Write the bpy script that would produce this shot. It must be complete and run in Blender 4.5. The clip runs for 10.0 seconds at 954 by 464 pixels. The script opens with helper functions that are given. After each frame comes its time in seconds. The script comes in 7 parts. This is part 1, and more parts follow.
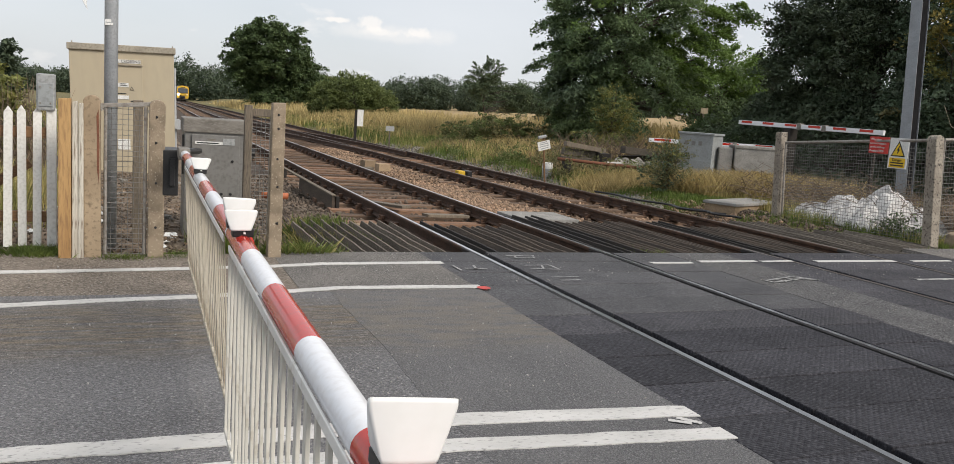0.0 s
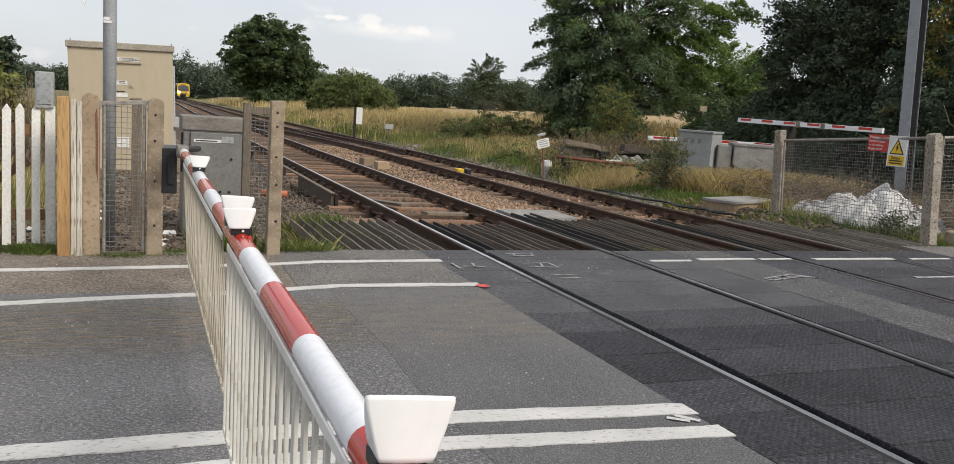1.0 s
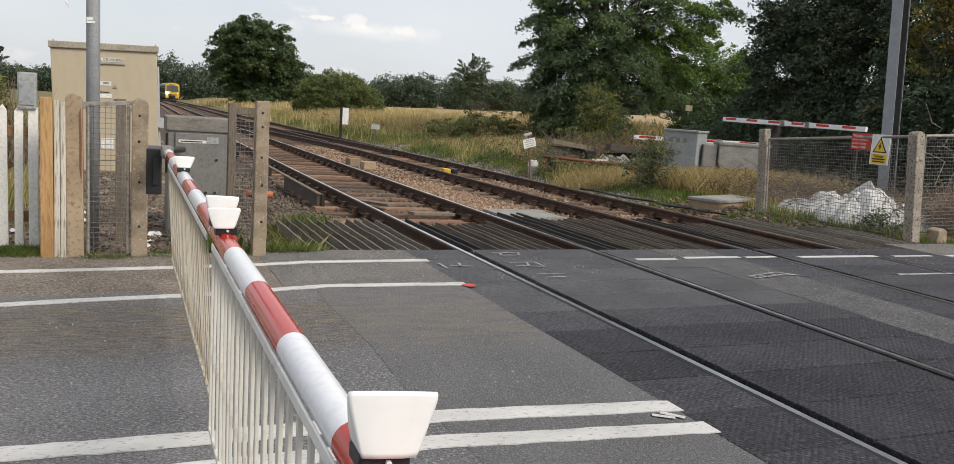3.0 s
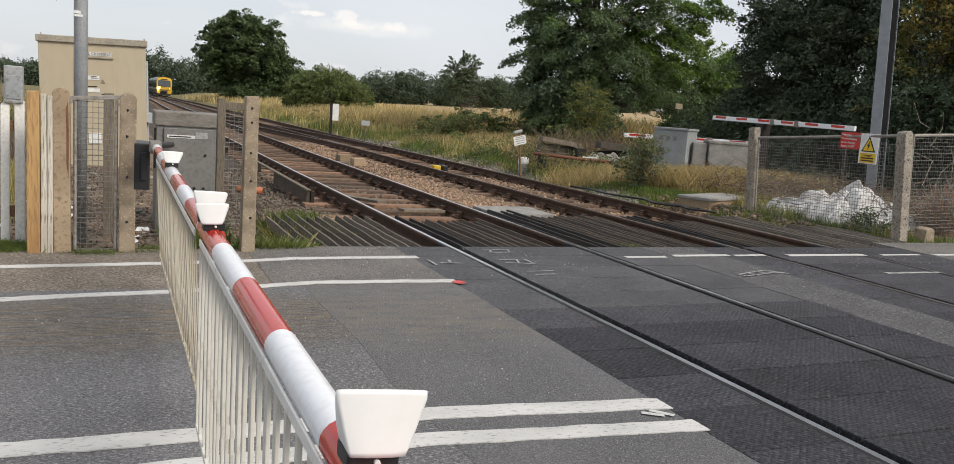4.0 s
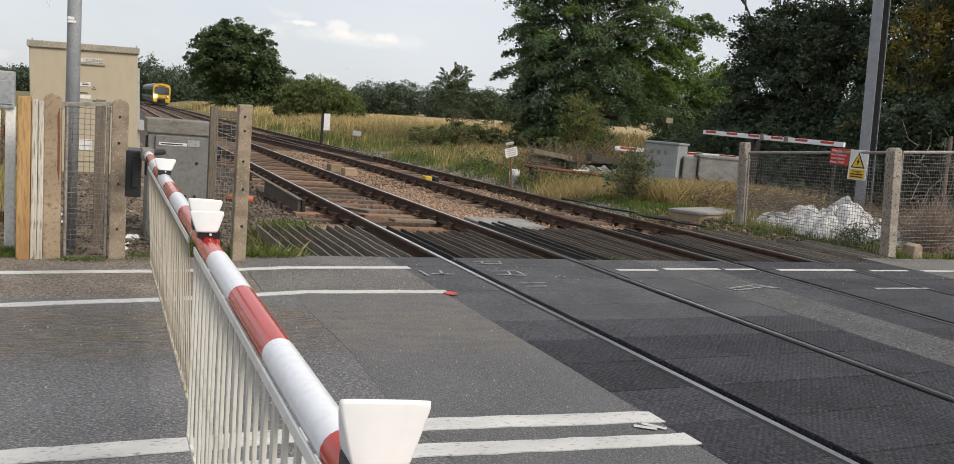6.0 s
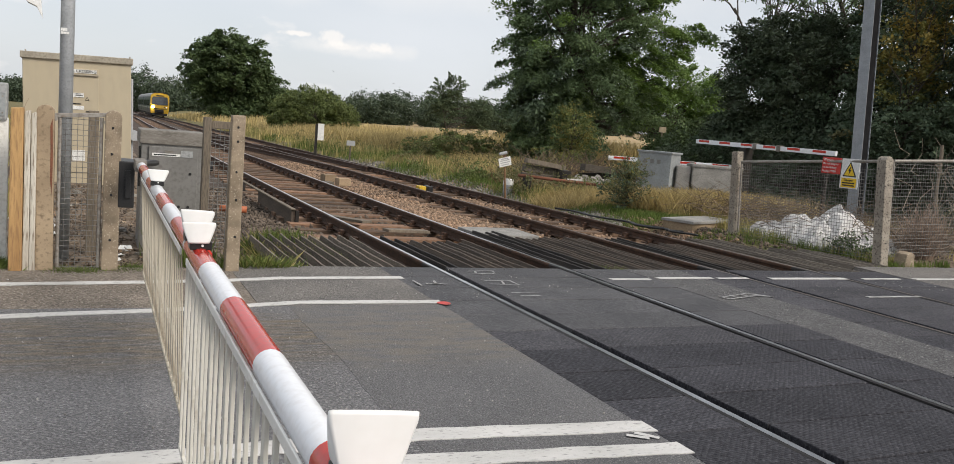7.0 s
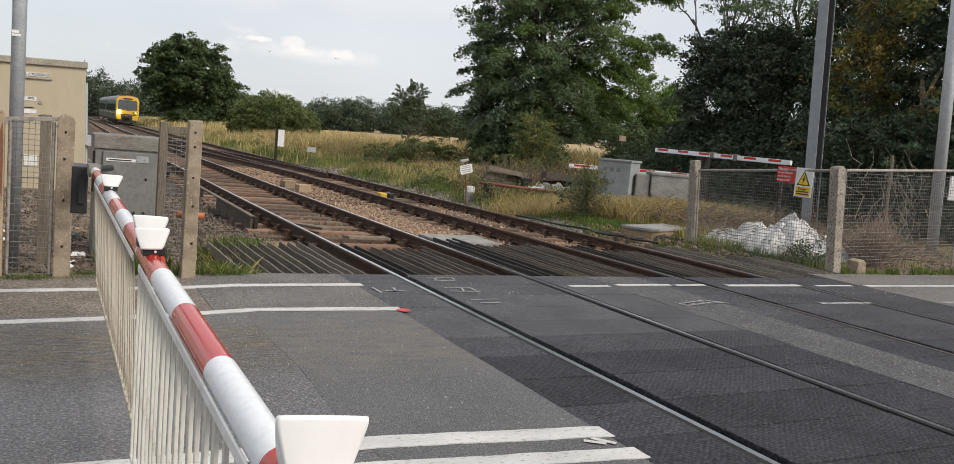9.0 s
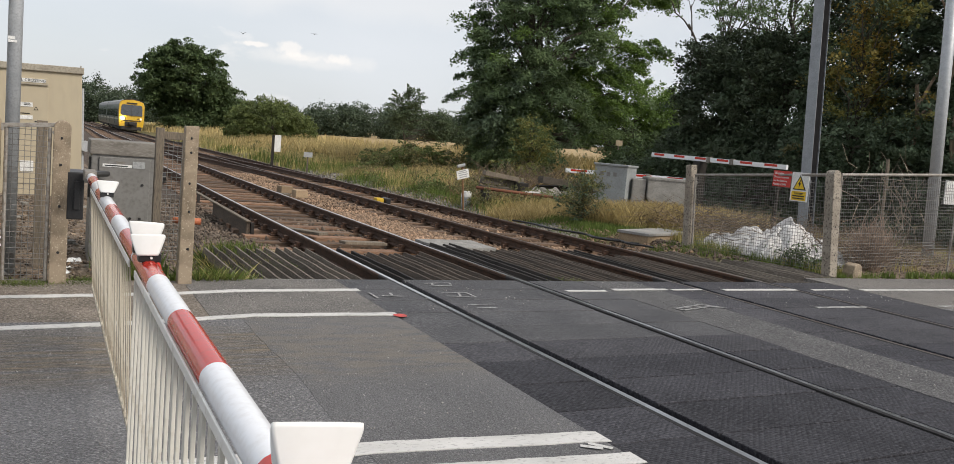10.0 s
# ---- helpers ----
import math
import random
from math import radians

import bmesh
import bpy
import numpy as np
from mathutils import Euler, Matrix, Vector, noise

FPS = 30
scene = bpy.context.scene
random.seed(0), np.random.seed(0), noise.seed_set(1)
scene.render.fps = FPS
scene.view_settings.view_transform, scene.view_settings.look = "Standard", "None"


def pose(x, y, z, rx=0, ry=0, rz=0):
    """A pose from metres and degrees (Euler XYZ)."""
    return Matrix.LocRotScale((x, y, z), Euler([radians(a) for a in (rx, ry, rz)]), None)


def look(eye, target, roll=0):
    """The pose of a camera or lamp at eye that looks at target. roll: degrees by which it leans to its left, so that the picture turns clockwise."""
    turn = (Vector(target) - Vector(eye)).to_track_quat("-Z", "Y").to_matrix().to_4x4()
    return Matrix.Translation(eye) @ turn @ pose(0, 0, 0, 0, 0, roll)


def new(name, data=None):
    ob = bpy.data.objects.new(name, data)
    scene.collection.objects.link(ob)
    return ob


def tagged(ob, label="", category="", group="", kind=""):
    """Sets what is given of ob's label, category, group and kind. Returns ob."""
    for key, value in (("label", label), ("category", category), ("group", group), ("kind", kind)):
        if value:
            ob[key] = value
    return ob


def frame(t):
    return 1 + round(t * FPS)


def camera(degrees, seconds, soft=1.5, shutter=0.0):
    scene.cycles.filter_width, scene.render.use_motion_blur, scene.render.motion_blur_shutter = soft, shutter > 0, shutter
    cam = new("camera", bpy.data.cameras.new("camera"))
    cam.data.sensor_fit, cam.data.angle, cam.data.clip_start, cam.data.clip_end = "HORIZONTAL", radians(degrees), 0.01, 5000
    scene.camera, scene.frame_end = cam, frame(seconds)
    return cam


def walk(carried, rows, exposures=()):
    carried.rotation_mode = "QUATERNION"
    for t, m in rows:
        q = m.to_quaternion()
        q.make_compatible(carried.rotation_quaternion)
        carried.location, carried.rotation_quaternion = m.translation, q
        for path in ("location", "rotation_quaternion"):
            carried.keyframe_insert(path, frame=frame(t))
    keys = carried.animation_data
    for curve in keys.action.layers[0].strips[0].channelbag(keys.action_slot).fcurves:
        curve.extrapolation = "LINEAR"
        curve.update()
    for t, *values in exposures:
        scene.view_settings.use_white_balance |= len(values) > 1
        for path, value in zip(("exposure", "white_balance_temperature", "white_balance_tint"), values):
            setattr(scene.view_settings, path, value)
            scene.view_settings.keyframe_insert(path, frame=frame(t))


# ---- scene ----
cam = camera(59.0, 10.0, soft=0.85)
PATH = [
    (0, (-3.156, -6.05, 1.389), (-2.412, -4.216, 1.106), 4.0),
    (0.5, (-3.153, -6.047, 1.391), (-2.407, -4.214, 1.103), 4.0),
    (1, (-3.154, -6.053, 1.39), (-2.408, -4.22, 1.102), 4.0),
    (1.5, (-3.152, -6.061, 1.389), (-2.397, -4.229, 1.115), 3.9),
    (2, (-3.151, -6.066, 1.389), (-2.384, -4.239, 1.115), 3.9),
    (2.5, (-3.152, -6.067, 1.388), (-2.382, -4.243, 1.107), 3.9),
    (4, (-3.146, -6.053, 1.385), (-2.35, -4.242, 1.094), 4.2),
    (4.5, (-3.155, -6.044, 1.381), (-2.348, -4.237, 1.089), 5.0),
    (5, (-3.163, -6.04, 1.381), (-2.355, -4.233, 1.091), 5.1),
    (5.5, (-3.165, -6.04, 1.38), (-2.354, -4.233, 1.107), 5.0),
    (7, (-3.161, -6.056, 1.386), (-2.331, -4.252, 1.147), 4.8),
    (7.5, (-3.155, -6.067, 1.388), (-2.32, -4.263, 1.175), 4.6),
    (8, (-3.147, -6.072, 1.387), (-2.278, -4.284, 1.173), 4.6),
    (8.5, (-3.146, -6.073, 1.387), (-2.249, -4.298, 1.175), 4.9),
    (9, (-3.149, -6.069, 1.385), (-2.238, -4.301, 1.171), 5.2),
    (9.5, (-3.148, -6.067, 1.385), (-2.233, -4.302, 1.174), 5.2),
    (10, (-3.148, -6.074, 1.388), (-2.231, -4.308, 1.186), 5.1),
]
walk(cam, [(t, look(eye, target, roll)) for t, eye, target, roll in PATH])


# ---- world, sun ----
def build_world():
    w = bpy.data.worlds.new("sky")
    scene.world = w
    w.use_nodes = True
    nt = w.node_tree
    nt.nodes.clear()
    out = nt.nodes.new("ShaderNodeOutputWorld")
    bg = nt.nodes.new("ShaderNodeBackground")
    sky = nt.nodes.new("ShaderNodeTexSky")
    sky.sky_type, sky.sun_disc = "NISHITA", False
    sky.sun_elevation, sky.sun_rotation = radians(41), radians(145)
    sky.air_density, sky.dust_density = 1.0, 2.0
    tc = nt.nodes.new("ShaderNodeTexCoord")
    mp = nt.nodes.new("ShaderNodeMapping")
    mp.inputs["Scale"].default_value = (1.0, 1.0, 2.6)
    veil = nt.nodes.new("ShaderNodeTexNoise")
    veil.inputs["Scale"].default_value, veil.inputs["Detail"].default_value = 2.2, 6
    cum = nt.nodes.new("ShaderNodeTexNoise")
    cum.inputs["Scale"].default_value, cum.inputs["Detail"].default_value = 7.0, 8
    cum.inputs["Roughness"].default_value = 0.55
    r1 = nt.nodes.new("ShaderNodeMapRange")
    r1.inputs[1].default_value, r1.inputs[2].default_value = 0.35, 0.65
    r1.inputs[3].default_value, r1.inputs[4].default_value = 0.72, 0.9
    r2 = nt.nodes.new("ShaderNodeMapRange")
    r2.inputs[1].default_value, r2.inputs[2].default_value = 0.62, 0.8
    m1 = nt.nodes.new("ShaderNodeMixRGB")
    m1.inputs[2].default_value = (7.35, 7.6, 8.0, 1)
    m2 = nt.nodes.new("ShaderNodeMixRGB")
    m2.inputs[2].default_value = (9.3, 8.9, 8.6, 1)
    nt.links.new(tc.outputs["Generated"], mp.inputs[0])
    nt.links.new(mp.outputs[0], veil.inputs["Vector"])
    nt.links.new(mp.outputs[0], cum.inputs["Vector"])
    nt.links.new(veil.outputs["Fac"], r1.inputs[0])
    nt.links.new(cum.outputs["Fac"], r2.inputs[0])
    nt.links.new(sky.outputs[0], m1.inputs[1])
    nt.links.new(r1.outputs[0], m1.inputs[0])
    nt.links.new(m1.outputs[0], m2.inputs[1])
    nt.links.new(r2.outputs[0], m2.inputs[0])
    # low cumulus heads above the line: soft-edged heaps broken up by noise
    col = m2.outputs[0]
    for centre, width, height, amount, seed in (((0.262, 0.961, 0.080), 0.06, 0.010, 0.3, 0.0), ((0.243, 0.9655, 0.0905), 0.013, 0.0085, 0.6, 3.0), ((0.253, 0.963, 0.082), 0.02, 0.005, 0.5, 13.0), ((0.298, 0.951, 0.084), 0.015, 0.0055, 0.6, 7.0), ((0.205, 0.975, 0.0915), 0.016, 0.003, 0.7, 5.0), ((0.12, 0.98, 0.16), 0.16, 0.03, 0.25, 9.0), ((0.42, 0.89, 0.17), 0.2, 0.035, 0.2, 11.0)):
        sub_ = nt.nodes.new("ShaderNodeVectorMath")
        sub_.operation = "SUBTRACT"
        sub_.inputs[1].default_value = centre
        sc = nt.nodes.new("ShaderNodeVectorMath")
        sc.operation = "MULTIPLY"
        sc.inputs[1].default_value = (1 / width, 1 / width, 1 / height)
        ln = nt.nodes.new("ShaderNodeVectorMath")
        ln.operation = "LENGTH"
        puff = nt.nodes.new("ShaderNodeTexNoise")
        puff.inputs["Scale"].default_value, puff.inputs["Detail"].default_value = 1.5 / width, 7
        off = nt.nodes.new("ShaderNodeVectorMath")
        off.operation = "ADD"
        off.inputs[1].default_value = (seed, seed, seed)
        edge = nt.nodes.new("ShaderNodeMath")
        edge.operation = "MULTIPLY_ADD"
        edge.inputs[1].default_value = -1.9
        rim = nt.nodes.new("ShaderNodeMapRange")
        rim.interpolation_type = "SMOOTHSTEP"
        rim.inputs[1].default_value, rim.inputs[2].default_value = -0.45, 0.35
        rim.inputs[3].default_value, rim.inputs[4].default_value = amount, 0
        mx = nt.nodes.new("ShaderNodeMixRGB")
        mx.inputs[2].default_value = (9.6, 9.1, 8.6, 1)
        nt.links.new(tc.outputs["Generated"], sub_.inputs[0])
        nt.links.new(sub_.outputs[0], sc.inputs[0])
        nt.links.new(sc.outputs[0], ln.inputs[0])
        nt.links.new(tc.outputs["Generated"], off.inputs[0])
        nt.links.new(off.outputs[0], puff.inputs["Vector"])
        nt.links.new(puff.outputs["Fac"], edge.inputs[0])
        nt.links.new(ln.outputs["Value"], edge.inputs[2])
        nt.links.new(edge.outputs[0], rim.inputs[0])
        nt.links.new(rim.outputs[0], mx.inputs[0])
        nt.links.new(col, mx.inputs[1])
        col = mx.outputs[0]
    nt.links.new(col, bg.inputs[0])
    bg.inputs[1].default_value = 0.08
    nt.links.new(bg.outputs[0], out.inputs[0])


build_world()
sun_data = bpy.data.lights.new("sun", "SUN")
sun_data.energy, sun_data.angle, sun_data.color = 2.3, radians(24), (1.0, 0.92, 0.82)
sun = new("sun", sun_data)
sun.matrix_basis = look((24, -34, 36), (0, 0, 0))
scene.view_settings.exposure = 0.5


# ---- materials ----
def mat(name, base, second=None, third=None, scale=8.0, fine=90.0, rough=0.8, metal=0.0, bump=0.25, bump_scale=None,
        world=False, vary=0.0, spec=0.4, stretch=(1, 1, 1), mix=(0.4, 0.65), island=False, dist=0.01, trans=0.0, coat=0.0, speck=(0.45, 0.75)):
    """A surface of two or three tones: broad patches, fine grain, relief; vary: tone by object."""
    m = bpy.data.materials.new(name)
    m.use_nodes = True
    nt = m.node_tree
    b = nt.nodes["Principled BSDF"]
    b.inputs["Roughness"].default_value, b.inputs["Metallic"].default_value = rough, metal
    b.inputs["Specular IOR Level"].default_value = spec
    b.inputs["Coat Weight"].default_value = coat
    second = second or tuple(c * 0.75 for c in base)
    third = third or tuple(c * 0.55 for c in base)
    if world:
        src = nt.nodes.new("ShaderNodeNewGeometry").outputs["Position"]
    else:
        src = nt.nodes.new("ShaderNodeTexCoord").outputs["Object"]
    mp = nt.nodes.new("ShaderNodeMapping")
    mp.inputs["Scale"].default_value = stretch
    nt.links.new(src, mp.inputs[0])
    big = nt.nodes.new("ShaderNodeTexNoise")
    big.inputs["Scale"].default_value, big.inputs["Detail"].default_value = scale, 5
    small = nt.nodes.new("ShaderNodeTexNoise")
    small.inputs["Scale"].default_value, small.inputs["Detail"].default_value = fine, 4
    for n in (big, small):
        nt.links.new(mp.outputs[0], n.inputs["Vector"])
    ra = nt.nodes.new("ShaderNodeMapRange")
    ra.inputs[1].default_value, ra.inputs[2].default_value = mix
    rb = nt.nodes.new("ShaderNodeMapRange")
    rb.inputs[1].default_value, rb.inputs[2].default_value = speck
    m1 = nt.nodes.new("ShaderNodeMixRGB")
    m1.inputs[1].default_value, m1.inputs[2].default_value = (*base, 1), (*second, 1)
    m2 = nt.nodes.new("ShaderNodeMixRGB")
    m2.inputs[2].default_value = (*third, 1)
    nt.links.new(big.outputs["Fac"], ra.inputs[0])
    nt.links.new(small.outputs["Fac"], rb.inputs[0])
    nt.links.new(ra.outputs[0], m1.inputs[0])
    nt.links.new(m1.outputs[0], m2.inputs[1])
    nt.links.new(rb.outputs[0], m2.inputs[0])
    col = m2.outputs[0]
    if vary:
        if island:
            rnd = nt.nodes.new("ShaderNodeNewGeometry").outputs["Random Per Island"]
        else:
            rnd = nt.nodes.new("ShaderNodeObjectInfo").outputs["Random"]
        mr = nt.nodes.new("ShaderNodeMapRange")
        mr.inputs[3].default_value, mr.inputs[4].default_value = 1 - vary, 1 + vary
        hs = nt.nodes.new("ShaderNodeHueSaturation")
        nt.links.new(rnd, mr.inputs[0])
        nt.links.new(mr.outputs[0], hs.inputs["Value"])
        nt.links.new(col, hs.inputs["Color"])
        col = hs.outputs[0]
    nt.links.new(col, b.inputs["Base Color"])
    if bump:
        bt = nt.nodes.new("ShaderNodeTexNoise")
        bt.inputs["Scale"].default_value, bt.inputs["Detail"].default_value = bump_scale or fine, 6
        nt.links.new(mp.outputs[0], bt.inputs["Vector"])
        bp = nt.nodes.new("ShaderNodeBump")
        bp.inputs["Strength"].default_value, bp.inputs["Distance"].default_value = bump, dist
        nt.links.new(bt.outputs["Fac"], bp.inputs["Height"])
        nt.links.new(bp.outputs[0], b.inputs["Normal"])
    if trans:
        tr = nt.nodes.new("ShaderNodeBsdfTranslucent")
        nt.links.new(col, tr.inputs[0])
        ms = nt.nodes.new("ShaderNodeMixShader")
        ms.inputs[0].default_value = trans
        o = nt.nodes["Material Output"]
        nt.links.new(b.outputs[0], ms.inputs[1])
        nt.links.new(tr.outputs[0], ms.inputs[2])
        nt.links.new(ms.outputs[0], o.inputs[0])
    return m


def glow(name, color, strength):
    m = bpy.data.materials.new(name)
    m.use_nodes = True
    b = m.node_tree.nodes["Principled BSDF"]
    b.inputs["Base Color"].default_value = (*color, 1)
    b.inputs["Emission Color"].default_value = (*color, 1)
    b.inputs["Emission Strength"].default_value = strength
    return m


def band(m, centre, half, tone, amount, scale=(2.0, 5.5, 1)):
    """A dirt band along the road at y = centre, broken up by streaks."""
    nt = m.node_tree
    b = nt.nodes["Principled BSDF"]
    old = b.inputs["Base Color"].links[0].from_socket
    pos = nt.nodes.new("ShaderNodeNewGeometry").outputs["Position"]
    sep = nt.nodes.new("ShaderNodeSeparateXYZ")
    nt.links.new(pos, sep.inputs[0])
    d = nt.nodes.new("ShaderNodeMath")
    d.operation = "SUBTRACT"
    d.inputs[1].default_value = centre
    nt.links.new(sep.outputs[1], d.inputs[0])
    a = nt.nodes.new("ShaderNodeMath")
    a.operation = "ABSOLUTE"
    nt.links.new(d.outputs[0], a.inputs[0])
    r = nt.nodes.new("ShaderNodeMapRange")
    r.interpolation_type = "SMOOTHSTEP"
    r.inputs[1].default_value, r.inputs[2].default_value = half * 0.3, half
    r.inputs[3].default_value, r.inputs[4].default_value = 1, 0
    nt.links.new(a.outputs[0], r.inputs[0])
    mp = nt.nodes.new("ShaderNodeMapping")
    mp.inputs["Scale"].default_value = scale
    nt.links.new(pos, mp.inputs[0])
    n = nt.nodes.new("ShaderNodeTexNoise")
    n.inputs["Scale"].default_value, n.inputs["Detail"].default_value = 2.0, 6
    nt.links.new(mp.outputs[0], n.inputs["Vector"])
    nr = nt.nodes.new("ShaderNodeMapRange")
    nr.inputs[1].default_value, nr.inputs[2].default_value = 0.35, 0.65
    nr.inputs[4].default_value = amount
    nt.links.new(n.outputs["Fac"], nr.inputs[0])
    mu = nt.nodes.new("ShaderNodeMath")
    mu.operation = "MULTIPLY"
    nt.links.new(r.outputs[0], mu.inputs[0])
    nt.links.new(nr.outputs[0], mu.inputs[1])
    mx = nt.nodes.new("ShaderNodeMixRGB")
    mx.inputs[2].default_value = (*tone, 1)
    nt.links.new(mu.outputs[0], mx.inputs[0])
    nt.links.new(old, mx.inputs[1])
    nt.links.new(mx.outputs[0], b.inputs["Base Color"])
    return m


def grit(m, scale, low, high):
    """Stone chippings: each one lighter or darker than its neighbours."""
    nt = m.node_tree
    b = nt.nodes["Principled BSDF"]
    old = b.inputs["Base Color"].links[0].from_socket
    vo = nt.nodes.new("ShaderNodeTexVoronoi")
    vo.inputs["Scale"].default_value = scale
    nt.links.new(nt.nodes.new("ShaderNodeNewGeometry").outputs["Position"], vo.inputs["Vector"])
    sep = nt.nodes.new("ShaderNodeSeparateColor")
    nt.links.new(vo.outputs["Color"], sep.inputs[0])
    mr = nt.nodes.new("ShaderNodeMapRange")
    mr.inputs[3].default_value, mr.inputs[4].default_value = low, high
    nt.links.new(sep.outputs[0], mr.inputs[0])
    hs = nt.nodes.new("ShaderNodeHueSaturation")
    nt.links.new(mr.outputs[0], hs.inputs["Value"])
    nt.links.new(old, hs.inputs["Color"])
    nt.links.new(hs.outputs[0], b.inputs["Base Color"])
    return m


ASPHALT_OLD = mat("asphalt_old", (0.158, 0.157, 0.163), (0.1, 0.1, 0.106), (0.31, 0.305, 0.3), scale=0.9, fine=85, rough=0.9, bump=1.0, bump_scale=75, world=True, dist=0.02, speck=(0.5, 0.7), stretch=(0.6, 1.3, 1), mix=(0.36, 0.66))
ASPHALT_NEW = mat("asphalt_new", (0.117, 0.116, 0.12), (0.092, 0.092, 0.096), (0.2, 0.197, 0.193), scale=1.1, fine=95, rough=0.88, bump=1.0, bump_scale=90, world=True, dist=0.015, speck=(0.52, 0.7))
ASPHALT_STRIP = mat("asphalt_strip", (0.098, 0.096, 0.098), (0.07, 0.069, 0.072), (0.18, 0.177, 0.173), scale=2.2, fine=70, rough=0.92, bump=1.0, bump_scale=80, world=True, dist=0.02, speck=(0.5, 0.7))
band(ASPHALT_OLD, -0.85, 0.8, (0.21, 0.17, 0.12), 0.95, (1.2, 7, 1))
band(ASPHALT_OLD, -0.9, 1.0, (0.06, 0.055, 0.05), 0.7, (4, 22, 1))
band(ASPHALT_NEW, -0.95, 0.8, (0.145, 0.126, 0.1), 0.65)
grit(ASPHALT_OLD, 170, 0.6, 1.4)
grit(ASPHALT_NEW, 210, 0.66, 1.34)
FOOTWAY = mat("footway_asphalt", (0.2, 0.17, 0.14), (0.135, 0.113, 0.092), (0.33, 0.29, 0.245), scale=2.4, fine=60, rough=0.94, bump=1.0, bump_scale=70, world=True, dist=0.02, speck=(0.5, 0.72))
ASPHALT_DUSTY = mat("asphalt_dusty", (0.15, 0.14, 0.13), (0.105, 0.1, 0.096), (0.25, 0.235, 0.215), scale=1.6, fine=80, rough=0.92, bump=1.0, bump_scale=80, world=True, dist=0.015, speck=(0.5, 0.7))
grit(ASPHALT_STRIP, 90, 0.5, 1.55)
grit(FOOTWAY, 70, 0.6, 1.4)
grit(ASPHALT_DUSTY, 110, 0.6, 1.45)
PANEL = mat("crossing_panel_rubber", (0.042, 0.042, 0.049), (0.026, 0.026, 0.031), (0.08, 0.079, 0.086), scale=1.6, fine=45, rough=0.75, bump=0.2, world=True, vary=0.2, spec=0.15, mix=(0.35, 0.7), speck=(0.5, 0.75))
PAINT_WHITE = mat("road_paint_white", (0.57, 0.56, 0.545), (0.45, 0.445, 0.43), (0.17, 0.168, 0.165), scale=3.5, fine=42, rough=0.75, bump=0.6, bump_scale=80, world=True, mix=(0.35, 0.7), stretch=(0.7, 1.6, 1), speck=(0.57, 0.76))
PAINT_WORN = mat("road_paint_worn", (0.42, 0.42, 0.41), (0.16, 0.16, 0.16), (0.12, 0.12, 0.12), scale=11, fine=70, rough=0.8, bump=0.3, world=True, mix=(0.42, 0.66))
PAINT_RED = mat("spray_red", (0.6, 0.08, 0.07), (0.35, 0.07, 0.06), scale=20, rough=0.7)
RAIL_RUST = mat("rail_rust", (0.085, 0.044, 0.026), (0.05, 0.028, 0.018), (0.025, 0.018, 0.014), scale=9, fine=70, rough=0.85, bump=0.3)
RAIL_DULL = mat("rail_head_dull", (0.16, 0.135, 0.12), (0.11, 0.085, 0.07), scale=3, fine=120, rough=0.5, metal=0.6, bump=0.1)
RAIL_TOP = mat("rail_head_steel", (0.6, 0.6, 0.61), (0.45, 0.445, 0.44), scale=3, fine=200, rough=0.3, metal=1.0, bump=0.03)
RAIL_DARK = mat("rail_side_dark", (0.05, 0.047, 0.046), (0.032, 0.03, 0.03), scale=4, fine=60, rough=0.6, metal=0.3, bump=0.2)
SLEEPER = mat("sleeper_timber", (0.18, 0.112, 0.072), (0.1, 0.068, 0.046), (0.045, 0.036, 0.03), scale=3, fine=25, rough=0.9, bump=0.6, vary=0.35, stretch=(0.25, 2, 2), dist=0.02)
SLEEPER_NEW = mat("sleeper_timber_fresh", (0.27, 0.155, 0.095), (0.18, 0.11, 0.072), (0.08, 0.05, 0.035), scale=3, fine=25, rough=0.9, bump=0.5, vary=0.25, stretch=(0.25, 2, 2), dist=0.02)
BALLAST = mat("ballast_stone", (0.085, 0.06, 0.043), (0.055, 0.04, 0.03), (0.045, 0.038, 0.032), scale=5, fine=28, rough=0.95, bump=1.0, bump_scale=22, world=True, dist=0.05)
STONE = mat("ballast_piece", (0.32, 0.21, 0.135), (0.21, 0.145, 0.098), (0.12, 0.09, 0.068), scale=0.8, fine=60, rough=0.92, bump=0.3, world=True, vary=0.5, island=True)
STONE_PALE = mat("pale_ballast_piece", (0.23, 0.21, 0.185), (0.16, 0.148, 0.13), (0.1, 0.092, 0.08), scale=0.8, fine=60, rough=0.95, bump=0.3, world=True, vary=0.5, island=True)
STONE_DIRTY = mat("dirty_stone_piece", (0.15, 0.115, 0.088), (0.1, 0.08, 0.062), (0.06, 0.05, 0.04), scale=0.8, fine=60, rough=0.95, bump=0.3, world=True, vary=0.5, island=True)
LEAF_LITTER = mat("dead_leaf", (0.2, 0.13, 0.08), (0.14, 0.1, 0.065), (0.32, 0.27, 0.2), scale=1.5, fine=8, rough=0.9, bump=0, world=True, vary=0.5, island=True)
